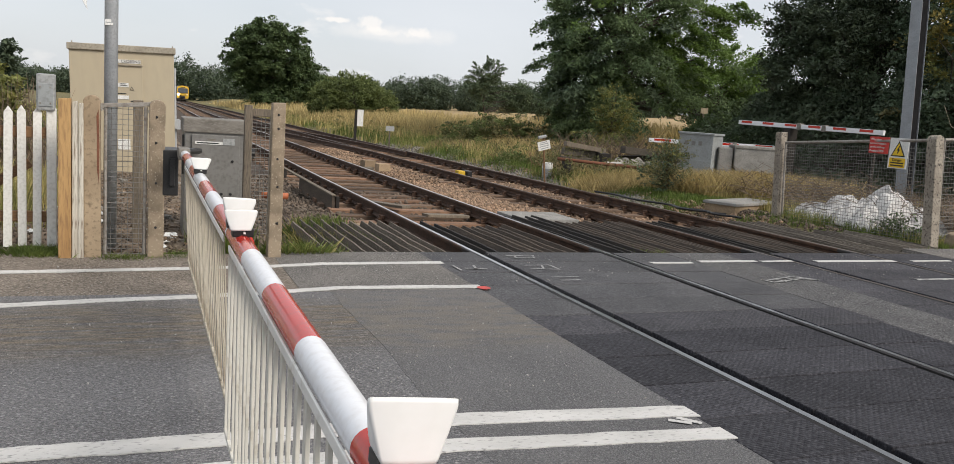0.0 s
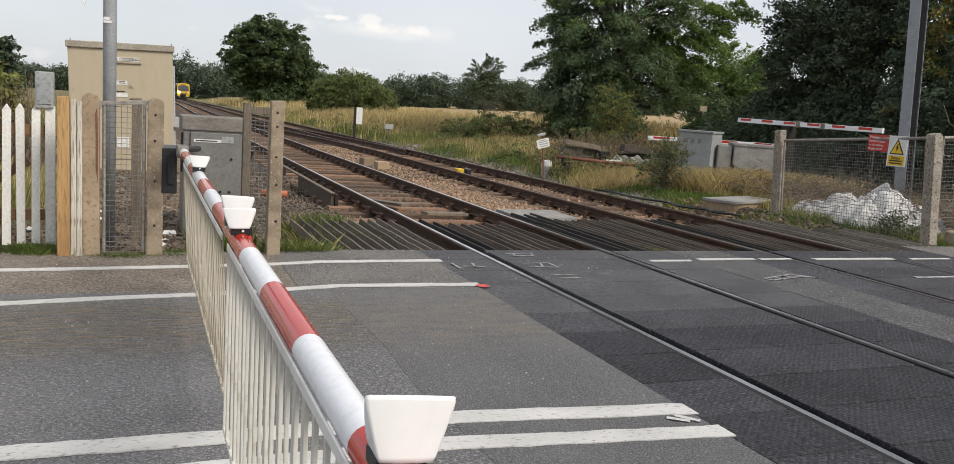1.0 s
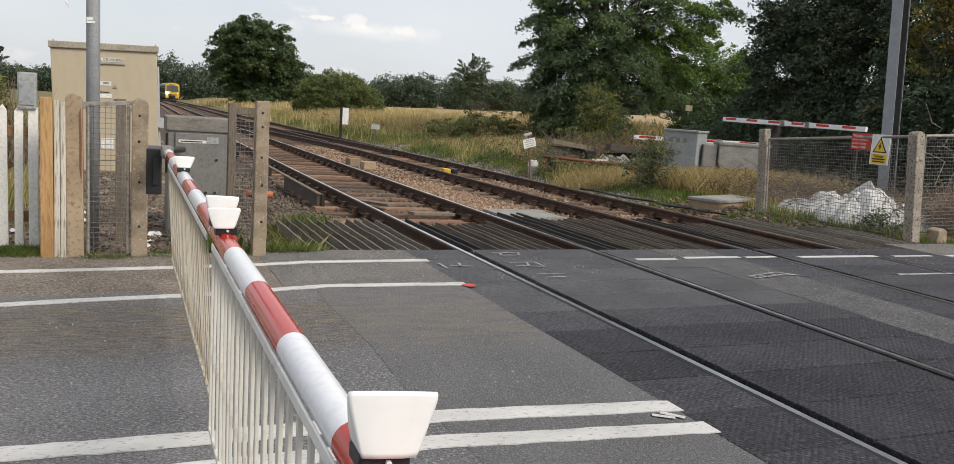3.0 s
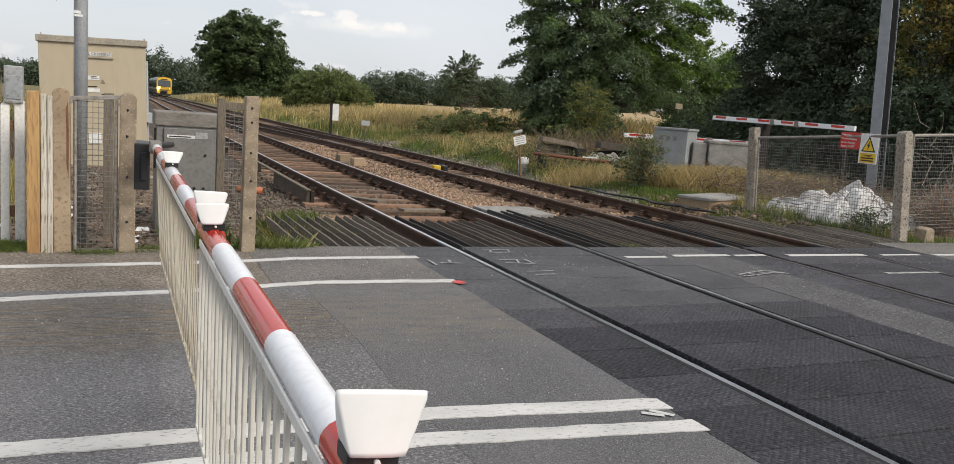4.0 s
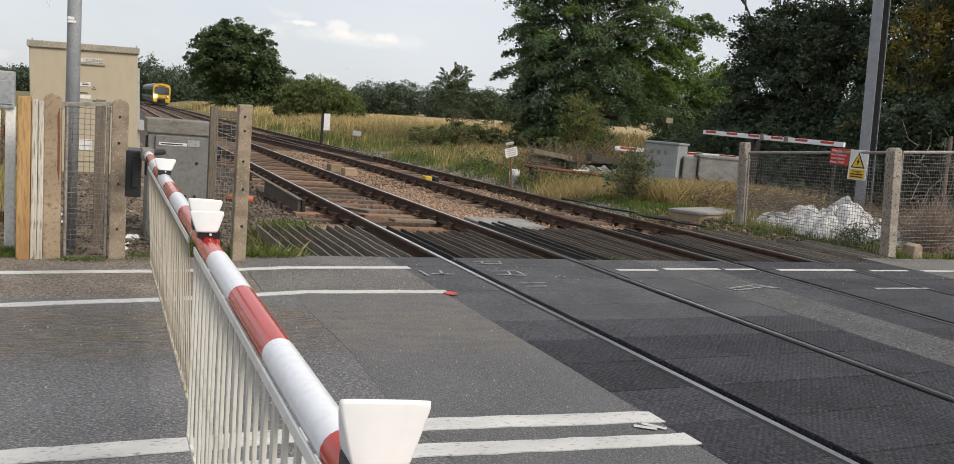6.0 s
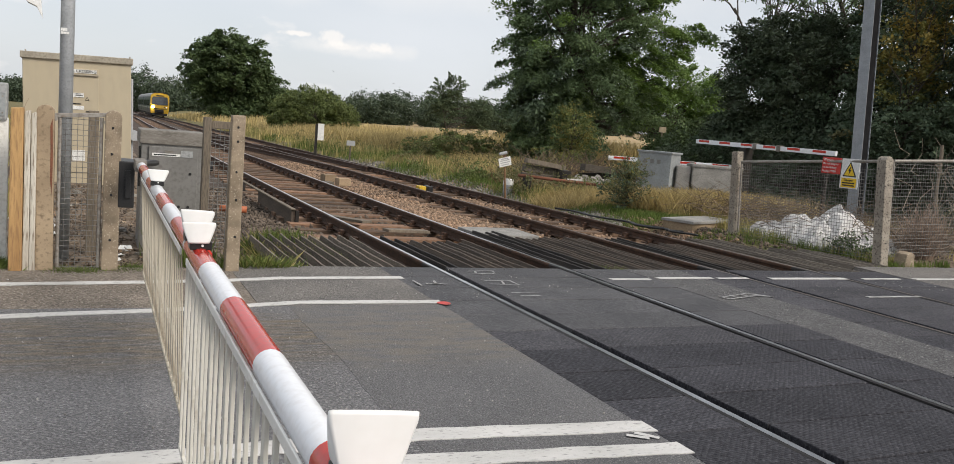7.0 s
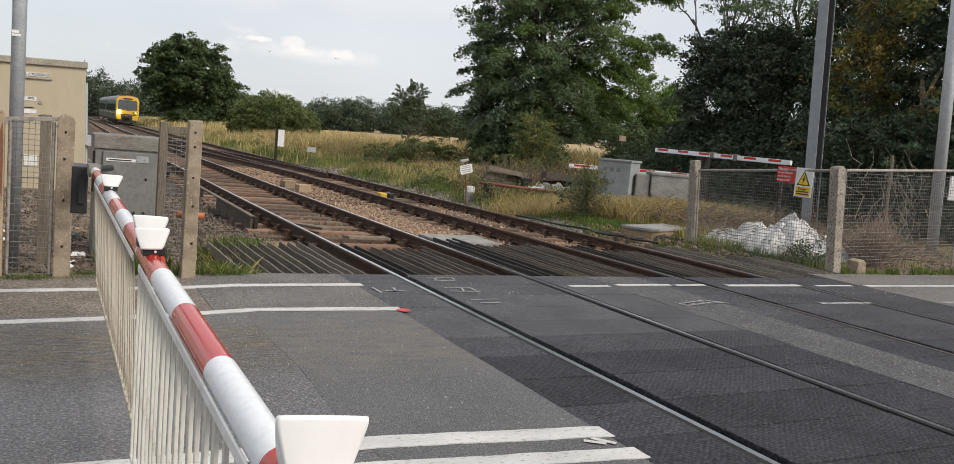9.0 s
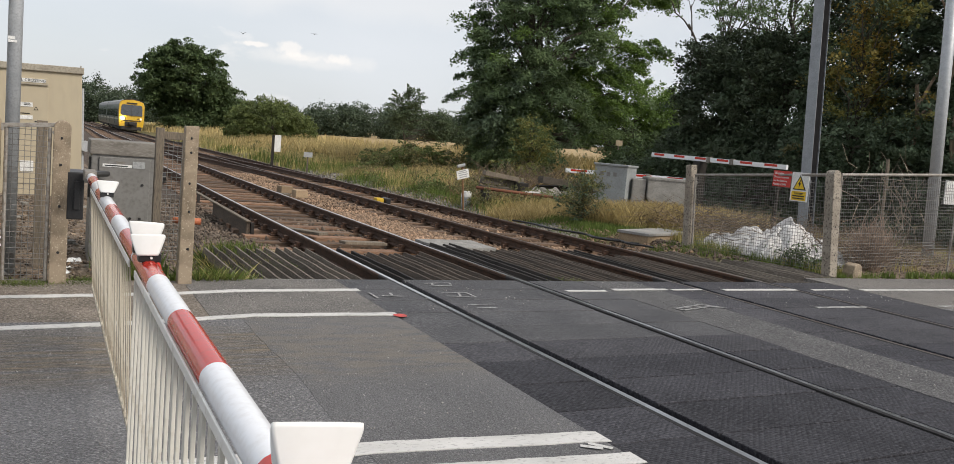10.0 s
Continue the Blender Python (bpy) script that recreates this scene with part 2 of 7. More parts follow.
DIRT = mat("dirt_ground", (0.17, 0.12, 0.08), (0.085, 0.062, 0.042), (0.26, 0.215, 0.165), scale=4, fine=22, rough=0.95, bump=0.8, bump_scale=30, world=True, dist=0.03)
SOIL_GRASS = mat("grassy_ground", (0.13, 0.12, 0.045), (0.2, 0.155, 0.07), (0.08, 0.075, 0.035), scale=0.6, fine=20, rough=0.95, bump=0.8, bump_scale=16, world=True, dist=0.06)
FIELD = mat("ripe_field", (0.4, 0.295, 0.155), (0.33, 0.24, 0.12), (0.23, 0.17, 0.085), scale=0.12, fine=3, rough=0.95, bump=0.6, bump_scale=5, world=True, dist=0.2)
CONCRETE = mat("post_concrete", (0.3, 0.24, 0.172), (0.17, 0.134, 0.095), (0.46, 0.4, 0.31), scale=7, fine=60, rough=0.92, bump=0.8, bump_scale=110, vary=0.12, dist=0.006, speck=(0.6, 0.68))
CONCRETE_PALE = mat("post_concrete_pale", (0.32, 0.285, 0.235), (0.22, 0.19, 0.155), (0.09, 0.075, 0.06), scale=6, fine=38, rough=0.92, bump=1.0, bump_scale=60, vary=0.1, dist=0.012, speck=(0.53, 0.66))
CONCRETE_SMOOTH = mat("post_concrete_smooth", (0.37, 0.285, 0.19), (0.26, 0.195, 0.128), (0.16, 0.12, 0.08), scale=3, fine=30, rough=0.9, bump=0.4, bump_scale=60, dist=0.005, speck=(0.52, 0.75))
CONCRETE_GREY = mat("concrete_grey", (0.3, 0.29, 0.27), (0.22, 0.215, 0.2), (0.15, 0.145, 0.14), scale=4, fine=50, rough=0.9, bump=0.5, vary=0.1)
WOOD_NEW = mat("timber_orange", (0.45, 0.28, 0.12), (0.33, 0.19, 0.078), (0.22, 0.125, 0.06), scale=2.5, fine=30, rough=0.75, bump=0.3, stretch=(3, 3, 0.35))
WOOD_RAIL = mat("timber_rail_brown", (0.24, 0.135, 0.065), (0.17, 0.095, 0.05), (0.1, 0.06, 0.035), scale=3, fine=30, rough=0.85, bump=0.4, stretch=(0.4, 3, 3))
WOOD_WHITE_OLD = mat("timber_flaking_white", (0.56, 0.53, 0.46), (0.44, 0.4, 0.335), (0.25, 0.21, 0.165), scale=5, fine=30, rough=0.85, bump=0.5, stretch=(3, 3, 0.3), speck=(0.52, 0.68))
WOOD_GREY = mat("timber_weathered", (0.2, 0.165, 0.125), (0.13, 0.11, 0.085), (0.075, 0.062, 0.05), scale=4, fine=40, rough=0.9, bump=0.6, stretch=(2.5, 2.5, 0.35), vary=0.2)
BARN_BOARD = mat("barn_board_straw", (0.4, 0.33, 0.22), (0.33, 0.27, 0.18), (0.24, 0.2, 0.14), scale=1.5, fine=12, rough=0.9, bump=0.3, stretch=(3, 3, 0.4))
WOOD_PALE = mat("timber_pale", (0.36, 0.27, 0.17), (0.28, 0.2, 0.13), scale=4, fine=40, rough=0.85, bump=0.4, vary=0.2)
WOOD_TAR = mat("timber_tarred", (0.02, 0.017, 0.015), (0.032, 0.026, 0.021), (0.012, 0.011, 0.01), scale=5, fine=40, rough=0.75, bump=0.5, vary=0.25, stretch=(2, 0.4, 2))
WOOD_SLAT = mat("timber_slat_grey", (0.115, 0.097, 0.078), (0.075, 0.063, 0.051), (0.19, 0.165, 0.135), scale=4, fine=40, rough=0.9, bump=0.6, vary=0.3, stretch=(2, 0.4, 2))
WOOD_SLAT_BROWN = mat("timber_slat_brown", (0.1, 0.077, 0.058), (0.066, 0.052, 0.041), (0.038, 0.032, 0.027), scale=4, fine=40, rough=0.9, bump=0.6, vary=0.3, stretch=(2, 0.4, 2))
PICKET_PAINT = mat("picket_white_paint", (0.77, 0.76, 0.72), (0.71, 0.7, 0.66), (0.58, 0.565, 0.52), scale=5, fine=45, rough=0.5, bump=0.12, vary=0.05)
BOOM_WHITE = mat("boom_white", (0.73, 0.745, 0.775), (0.7, 0.715, 0.745), (0.66, 0.665, 0.68), scale=5, fine=60, rough=0.25, bump=0.02, spec=0.4, mix=(0.5, 0.9))
BOOM_RED = mat("boom_red", (0.5, 0.03, 0.018), (0.46, 0.03, 0.018), (0.36, 0.035, 0.022), scale=5, fine=60, rough=0.14, bump=0.01, spec=0.5)
SKIRT = mat("skirt_cream_white", (0.6, 0.58, 0.52), (0.53, 0.505, 0.45), (0.4, 0.36, 0.29), scale=4, fine=22, rough=0.45, bump=0.08, mix=(0.45, 0.75), speck=(0.55, 0.8))
SKIRT_OLD = mat("skirt_dirty_cream", (0.5, 0.455, 0.37), (0.38, 0.33, 0.25), (0.17, 0.13, 0.085), scale=5, fine=20, rough=0.6, bump=0.12, mix=(0.4, 0.7), speck=(0.5, 0.75), stretch=(2, 2, 0.6))
SKIRT_GREY = mat("skirt_bar_grey", (0.76, 0.75, 0.72), (0.66, 0.645, 0.61), (0.4, 0.35, 0.28), scale=5, fine=25, rough=0.4, metal=0.0, bump=0.1, speck=(0.58, 0.8))
LAMP_WHITE = mat("lamp_hood_white", (0.74, 0.745, 0.735), (0.72, 0.725, 0.715), (0.68, 0.68, 0.66), scale=2, fine=12, rough=0.35, bump=0)
RECESS_SHADE = mat("matt_black_recess_shade", (0.012, 0.012, 0.013), (0.018, 0.018, 0.019), rough=0.95, bump=0.05, spec=0.05)
BLACK = mat("black_plastic", (0.016, 0.016, 0.017), (0.024, 0.024, 0.025), rough=0.45, bump=0.05)
LENS_RED = mat("lens_red", (0.45, 0.02, 0.015), rough=0.15, bump=0)
GALV = mat("galvanised_steel", (0.47, 0.49, 0.51), (0.4, 0.42, 0.44), (0.33, 0.345, 0.365), scale=12, fine=60, rough=0.5, metal=0.3, bump=0.08)
POLE_GREY = mat("pole_grey_steel", (0.3, 0.32, 0.345), (0.25, 0.27, 0.29), (0.2, 0.215, 0.235), scale=8, fine=60, rough=0.5, metal=0.35, bump=0.08)
WIRE = mat("fence_wire", (0.26, 0.255, 0.24), (0.17, 0.165, 0.155), rough=0.55, metal=0.5, bump=0)
FENCE_FRAME = mat("fence_frame_steel", (0.31, 0.295, 0.27), (0.24, 0.225, 0.2), (0.16, 0.125, 0.1), scale=6, fine=40, rough=0.7, metal=0.3, bump=0.2)
SHED = mat("shed_beige_paint", (0.435, 0.375, 0.268), (0.415, 0.355, 0.254), (0.395, 0.342, 0.247), scale=1.2, fine=9, rough=0.55, bump=0, stretch=(1, 1, 0.3))
SHED_TRIM = mat("shed_roof_edge", (0.36, 0.325, 0.26), (0.29, 0.26, 0.21), (0.2, 0.175, 0.14), scale=4, fine=30, rough=0.7, bump=0.2)
CABINET = mat("cabinet_grey", (0.215, 0.21, 0.2), (0.19, 0.185, 0.175), (0.15, 0.145, 0.135), scale=3, fine=30, rough=0.5, metal=0.25, bump=0.08)
CABINET_TOP = mat("cabinet_weathered", (0.19, 0.175, 0.155), (0.13, 0.118, 0.102), (0.24, 0.225, 0.2), scale=5, fine=30, rough=0.8, bump=0.3, stretch=(1, 1, 3))
CABINET_PALE = mat("cabinet_pale_grey", (0.3, 0.32, 0.325), (0.25, 0.265, 0.27), (0.2, 0.21, 0.21), scale=3, fine=30, rough=0.6, bump=0.1)
BOX_GREY = mat("box_light_grey", (0.36, 0.37, 0.37), (0.32, 0.33, 0.33), scale=4, fine=40, rough=0.5, bump=0.1)
PLATE_WHITE = mat("plate_white", (0.75, 0.75, 0.73), (0.65, 0.65, 0.63), rough=0.5, bump=0.03)
INK = mat("sign_black", (0.02, 0.02, 0.02), rough=0.5, bump=0)
SIGN_RED = mat("sign_red", (0.55, 0.04, 0.03), (0.48, 0.04, 0.03), rough=0.45, bump=0)
SIGN_YELLOW = mat("sign_yellow", (0.8, 0.52, 0.02), (0.72, 0.47, 0.02), rough=0.45, bump=0)
SACK = mat("sack_white_woven", (0.6, 0.59, 0.575), (0.5, 0.49, 0.475), (0.35, 0.34, 0.32), scale=3, fine=18, rough=0.95, bump=0.15, mix=(0.45, 0.75), spec=0.1)
YELLOW = mat("machine_yellow", (0.65, 0.42, 0.03), (0.5, 0.32, 0.03), rough=0.6, bump=0.1)
RUBBLE = mat("rubble_grey", (0.36, 0.34, 0.3), (0.26, 0.24, 0.21), (0.16, 0.145, 0.125), scale=3, fine=25, rough=0.9, bump=0.8, vary=0.3, dist=0.03)
RUST_RED = mat("rusty_iron", (0.2, 0.08, 0.045), (0.13, 0.06, 0.04), rough=0.85, bump=0.3)
CHIPPING = mat("pale_chipping", (0.34, 0.33, 0.31), (0.26, 0.25, 0.235), rough=0.9, bump=0, world=True, vary=0.35, island=True)
PIPE_ORANGE = mat("orange_duct", (0.55, 0.17, 0.07), (0.42, 0.13, 0.06), rough=0.6, bump=0.05)
BARK = mat("bark", (0.09, 0.075, 0.06), (0.06, 0.05, 0.04), (0.035, 0.03, 0.025), scale=4, fine=25, rough=0.95, bump=0.9, stretch=(2, 2, 0.5), dist=0.03)
TWIG = mat("dry_twig", (0.2, 0.15, 0.105), (0.14, 0.105, 0.075), rough=0.95, bump=0.2, vary=0.35, island=True)


def leaf_mat(name, a, b, c, vary=0.35, trans=0.25):
    return mat(name, a, b, c, scale=0.45, fine=3.0, rough=0.6, bump=0, world=True, vary=vary, island=True, trans=trans, spec=0.3)


LEAF_ASH = leaf_mat("leaf_ash_green", (0.122, 0.178, 0.085), (0.165, 0.226, 0.1), (0.078, 0.12, 0.06), trans=0.45)
LEAF_GREY = leaf_mat("leaf_grey_green", (0.092, 0.132, 0.08), (0.12, 0.16, 0.092), (0.066, 0.098, 0.06), trans=0.3)
LEAF_BRIGHT = leaf_mat("leaf_bright_green", (0.13, 0.2, 0.05), (0.16, 0.24, 0.06), (0.09, 0.15, 0.04), trans=0.45)
LEAF_DARK = leaf_mat("leaf_dark_evergreen", (0.075, 0.1, 0.06), (0.105, 0.13, 0.074), (0.05, 0.07, 0.043), trans=0.2)
LEAF_OAK = leaf_mat("leaf_oak", (0.075, 0.112, 0.046), (0.1, 0.142, 0.054), (0.055, 0.086, 0.037), trans=0.32)
LEAF_BUSH = leaf_mat("leaf_bush", (0.14, 0.175, 0.06), (0.175, 0.21, 0.075), (0.1, 0.13, 0.046), trans=0.42)
LEAF_YELLOW = leaf_mat("leaf_yellowing", (0.22, 0.22, 0.07), (0.16, 0.19, 0.06), (0.28, 0.24, 0.07), trans=0.35)
LEAF_GOLD = leaf_mat("leaf_golden", (0.38, 0.26, 0.06), (0.2, 0.18, 0.05), (0.13, 0.13, 0.045), trans=0.35)
TWIG_RED = mat("dead_stem_red_brown", (0.4, 0.3, 0.225), (0.28, 0.2, 0.15), rough=0.95, bump=0.1, vary=0.35, island=True)
TWIG_PALE = mat("bare_twig_pale", (0.36, 0.31, 0.24), (0.26, 0.22, 0.17), rough=0.95, bump=0.1, vary=0.3, island=True)
LEAF_HEDGEROW = leaf_mat("leaf_hedgerow", (0.105, 0.14, 0.08), (0.13, 0.168, 0.09), (0.078, 0.108, 0.064), trans=0.35)
# distance haze is mixed into this leaf colour: paler and bluer
LEAF_FAR_HAZY = leaf_mat("leaf_far_wood_hazy", (0.066, 0.091, 0.054), (0.082, 0.108, 0.061), (0.051, 0.072, 0.046), vary=0.2, trans=0.25)
GRASS_DRY = leaf_mat("grass_dry", (0.58, 0.46, 0.22), (0.48, 0.37, 0.17), (0.34, 0.28, 0.12), trans=0.4)
GRASS_RUSSET = leaf_mat("grass_russet", (0.28, 0.19, 0.11), (0.36, 0.25, 0.14), (0.2, 0.14, 0.08), trans=0.3)
GRASS_GOLD = leaf_mat("grass_golden", (0.42, 0.32, 0.13), (0.5, 0.4, 0.2), (0.3, 0.24, 0.1), trans=0.35)
LEAF_OLIVE = leaf_mat("leaf_olive", (0.15, 0.145, 0.06), (0.2, 0.17, 0.08), (0.1, 0.11, 0.045), trans=0.3)
GRASS_MIX = leaf_mat("grass_mixed", (0.38, 0.33, 0.13), (0.22, 0.23, 0.075), (0.5, 0.41, 0.19), trans=0.4)
GRASS_GREEN = leaf_mat("grass_green", (0.125, 0.18, 0.04), (0.16, 0.2, 0.05), (0.09, 0.13, 0.035), trans=0.35)


# ---- mesh helpers ----
def box(bm, x0, y0, z0, x1, y1, z1, bev=0.0, turn=None, mi=0):
    r = bmesh.ops.create_cube(bm, size=1)["verts"]
    m = Matrix.LocRotScale(((x0 + x1) / 2, (y0 + y1) / 2, (z0 + z1) / 2), None, (x1 - x0, y1 - y0, z1 - z0))
    bmesh.ops.transform(bm, matrix=m, verts=r)
    faces = {f for v in r for f in v.link_faces}
    for f in faces:
        f.material_index = mi
    if bev:
        e = list({e for v in r for e in v.link_edges})
        out = bmesh.ops.bevel(bm, geom=e, offset=bev, segments=2, affect="EDGES", profile=0.6)
        for f in out["faces"]:
            f.material_index = mi
        r = list({v for f in out["faces"] for v in f.verts})
    if turn is not None:
        bmesh.ops.transform(bm, matrix=turn, verts=r)
    return r


def tube(bm, p0, p1, r0, r1=None, seg=8, caps=True, mi=0):
    p0, p1 = Vector(p0), Vector(p1)
    r1 = r0 if r1 is None else r1
    q = (p1 - p0).to_track_quat("Z", "Y")
    a, b = [], []
    for i in range(seg):
        t = 2 * math.pi * i / seg
        d = q @ Vector((math.cos(t), math.sin(t), 0))
        a.append(bm.verts.new(p0 + d * r0))
        b.append(bm.verts.new(p1 + d * r1))
    for i in range(seg):
        j = (i + 1) % seg
        bm.faces.new((a[i], a[j], b[j], b[i])).material_index = mi
    if caps:
        bm.faces.new(a[::-1]).material_index = mi
        bm.faces.new(b).material_index = mi


def prism(bm, outline, place, depth, mi=0):
    """Extrudes an outline of (u, v) points: place(u, v, w) gives the point, w from 0 to depth."""
    a = [bm.verts.new(place(u, v, 0)) for u, v in outline]
    b = [bm.verts.new(place(u, v, depth)) for u, v in outline]
    n = len(a)
    fs = [bm.faces.new(a[::-1]), bm.faces.new(b)]
    for i in range(n):
        fs.append(bm.faces.new((a[i], a[(i + 1) % n], b[(i + 1) % n], b[i])))
    for f in fs:
        f.material_index = mi
    return fs


def mesh_of(name, bm, mats, smooth=False, bevel=0.0):
    bmesh.ops.recalc_face_normals(bm, faces=bm.faces[:])
    if bevel:
        e = [e for e in bm.edges if len(e.link_faces) == 2 and e.calc_face_angle(0) > 0.5]
        bmesh.ops.bevel(bm, geom=e, offset=bevel, segments=2, affect="EDGES", profile=0.6)
    me = bpy.data.meshes.new(name)
    bm.to_mesh(me)
    bm.free()
    for m in mats if isinstance(mats, (list, tuple)) else [mats]:
        me.materials.append(m)
    if smooth:
        me.polygons.foreach_set("use_smooth", [True] * len(me.polygons))
    return me


def part(name, bm, mats, parent=None, label="", smooth=False, bevel=0.0):
    """Links a bmesh as one mesh object under a thing or a part."""
    ob = new(name, mesh_of(name, bm, mats, smooth, bevel))
    ob.parent = parent
    if label:
        tagged(ob, label)
    return ob


def thing(name, label, category, group="", kind="", at=(0, 0, 0), turn=0):
    ob = new(name)
    ob.matrix_basis = pose(*at, 0, 0, turn)
    ob.empty_display_size = 0.1
    return tagged(ob, label, category, group, kind)


def quads(name, V, m, parent=None, n=4):
    """A mesh of separate n-cornered faces from an array (count, n, 3)."""
    k = len(V)
    me = bpy.data.meshes.new(name)
    me.vertices.add(k * n)
    me.vertices.foreach_set("co", V.astype(np.float32).ravel())
    me.loops.add(k * n)
    me.loops.foreach_set("vertex_index", np.arange(k * n, dtype=np.int32))
    me.polygons.add(k)
    me.polygons.foreach_set("loop_start", np.arange(0, k * n, n, dtype=np.int32))
    me.update(calc_edges=True)
    me.materials.append(m)
    ob = new(name, me)
    ob.parent = parent
    return ob


# ---- the lie of the land ----
def smooth(t):
    t = min(1.0, max(0.0, t))
    return t * t * (3 - 2 * t)


def fall(y):
    return -0.005 * min(max(0.0, y), 260)


def corridor(u):
    """1 along the line, 0 out in the level field."""
    return 1 - smooth((u - 9) / 9)


def drift(y):
    """How far the line bears off its straight course."""
    return float(np.interp(y, (0, 10, 20, 40, 70, 99, 185, 214, 260, 340), (0, 0.08, 0.2, 0.4, 0.8, 1.3, 1.75, 2.1, 3.0, 4.0)))


def rise(x, y):
    """The field climbs gently away from the line."""
    return 0.032 * min(240.0, max(0.0, x - 60)) * smooth((y - 42) / 200)


def ground_z(x, y):
    u = x - drift(y)
    z = -0.05
    if y > 1.5:
        bed = smooth((u + 2.6) / 0.7) * (1 - smooth((u - 5.9) / 0.9))
        z = -0.02 - 0.2 * bed * smooth((y - 1.5) / 0.3)
        if u > 6:
            z += 0.2 * smooth((u - 6.5) / 4) * smooth((y - 9) / 10) * (1 - smooth((y - 70) / 60))
        if u < -2.6:
            z -= 0.03
    if 1.5 >= y > -9.5:
        z = -0.35 if -1.2 < u < 6.6 else -0.06
    z += rise(x, y)
    return z + fall(y) * corridor(u) + 0.02 * math.sin(1.3 * x + 0.7 * y) * (y > 1.7)


def graded(stops):
    out = []
    for (a, b, step) in stops:
        out += list(np.arange(a, b, step))
    return out + [stops[-1][1]]


def build_ground():
    xs = graded([(-2500, -400, 700), (-400, -60, 40), (-60, -12, 6), (-12, 14, 0.25), (14, 60, 2.3), (60, 400, 20), (400, 2500, 700)])
    ys = graded([(-1500, -200, 650), (-200, -20, 30), (-20, -10, 2), (-10, 1.5, 0.5), (1.5, 30, 0.25), (30, 60, 1), (60, 260, 5), (260, 600, 40), (600, 3000, 800)])
    verts = [(x, y, ground_z(x, y)) for y in ys for x in xs]
    nx = len(xs)
    faces, idx = [], []
    for j in range(len(ys) - 1):
        for i in range(nx - 1):
            faces.append((j * nx + i, j * nx + i + 1, (j + 1) * nx + i + 1, (j + 1) * nx + i))
            x, y = (xs[i] + xs[i + 1]) / 2, (ys[j] + ys[j + 1]) / 2
            u = x - drift(y) + 0.25 * noise.noise((x * 0.9, y * 0.9, 0))
            if -2.3 < u < 6.1:
                k = 0
            elif u <= -2.3 and y < 25 and x > -14:
                k = 1
            elif 6.8 < x < 15 and 1.8 < y < 7.6:
                k = 1
            elif (x > 13 + 0.06 * (y - 42) and y > 42) or y > 330 or (x > 75):
                k = 3
            else:
                k = 2
            idx.append(k)
    me = bpy.data.meshes.new("ground")
    me.from_pydata(verts, [], faces)
    for m in (BALLAST, DIRT, SOIL_GRASS, FIELD):
        me.materials.append(m)
    me.polygons.foreach_set("material_index", idx)
    me.polygons.foreach_set("use_smooth", [True] * len(me.polygons))
    tagged(new("ground", me), "stony trackbed, dirt, verge and straw-coloured field", "ground", kind="structure")


build_ground()


# ---- the road over the line ----
def slab(name, x0, y0, x1, y1, m, label, category="road", top=0.0, deep=0.05):
    bm = bmesh.new()
    box(bm, x0, y0, top - deep, x1, y1, top)
    ob = part(name, bm, m)
    return tagged(ob, label, category, kind="structure")


def ragged_slab(name, left, right, y0, y1, m, label, category, top, deep=0.02, seed=0.0, amp=0.03):
    """A relaid patch with wavering long edges."""
    bm = bmesh.new()
    n = int((y1 - y0) / 0.12)
    rows = []
    for i in range(n + 1):
        y = y0 + (y1 - y0) * i / n
        a = left + amp * noise.noise((y * 1.1, seed, 0)) + amp * 0.4 * noise.noise((y * 5, seed, 1))
        b = right + amp * 0.6 * noise.noise((y * 1.4, seed + 7, 0)) if amp else right
        rows.append([bm.verts.new(p) for p in ((a, y, top), (b, y, top), (a, y, top - deep), (b, y, top - deep))])
    for p, q in zip(rows, rows[1:]):
        bm.faces.new((p[0], p[1], q[1], q[0]))
        bm.faces.new((p[2], p[0], q[0], q[2]))
        bm.faces.new((p[1], p[3], q[3], q[1]))
    bm.faces.new((rows[0][0], rows[0][2], rows[0][3], rows[0][1]))
    bm.faces.new((rows[-1][1], rows[-1][3], rows[-1][2], rows[-1][0]))
    return tagged(part(name, bm, m), label, category, kind="structure")


slab("road", -60, -9.0, -0.66, -0.02, ASPHALT_OLD, "worn grey asphalt carriageway with a dusty wheel band")
ragged_slab("road", -1.84, -0.645, -9.0, -0.02, ASPHALT_NEW, "darker relaid asphalt beside the crossing panels", "road", 0.002, seed=3.0, amp=0.035)
ragged_slab("road", 2.17, 2.9, -9.0, 1.62, ASPHALT_STRIP, "pale coarse asphalt strip between the two tracks", "road", 0.0, deep=0.1, seed=9.0, amp=0.05)
slab("road", 6.12, -9.0, 60, -0.02, ASPHALT_OLD, "worn grey asphalt carriageway beyond the crossing")
slab("pavement", -60, -0.016, -2.05, 1.5, FOOTWAY, "dusty brown asphalt footway strip", "pavement", top=-0.001)
slab("pavement", -2.046, -0.016, -0.64, 1.64, ASPHALT_DUSTY, "dusty asphalt footway strip beside the panels", "pavement", top=-0.001)
slab("pavement", 6.12, -0.016, 60, 2.0, ASPHALT_DUSTY, "grey asphalt footway beyond the crossing", "pavement", top=-0.001)


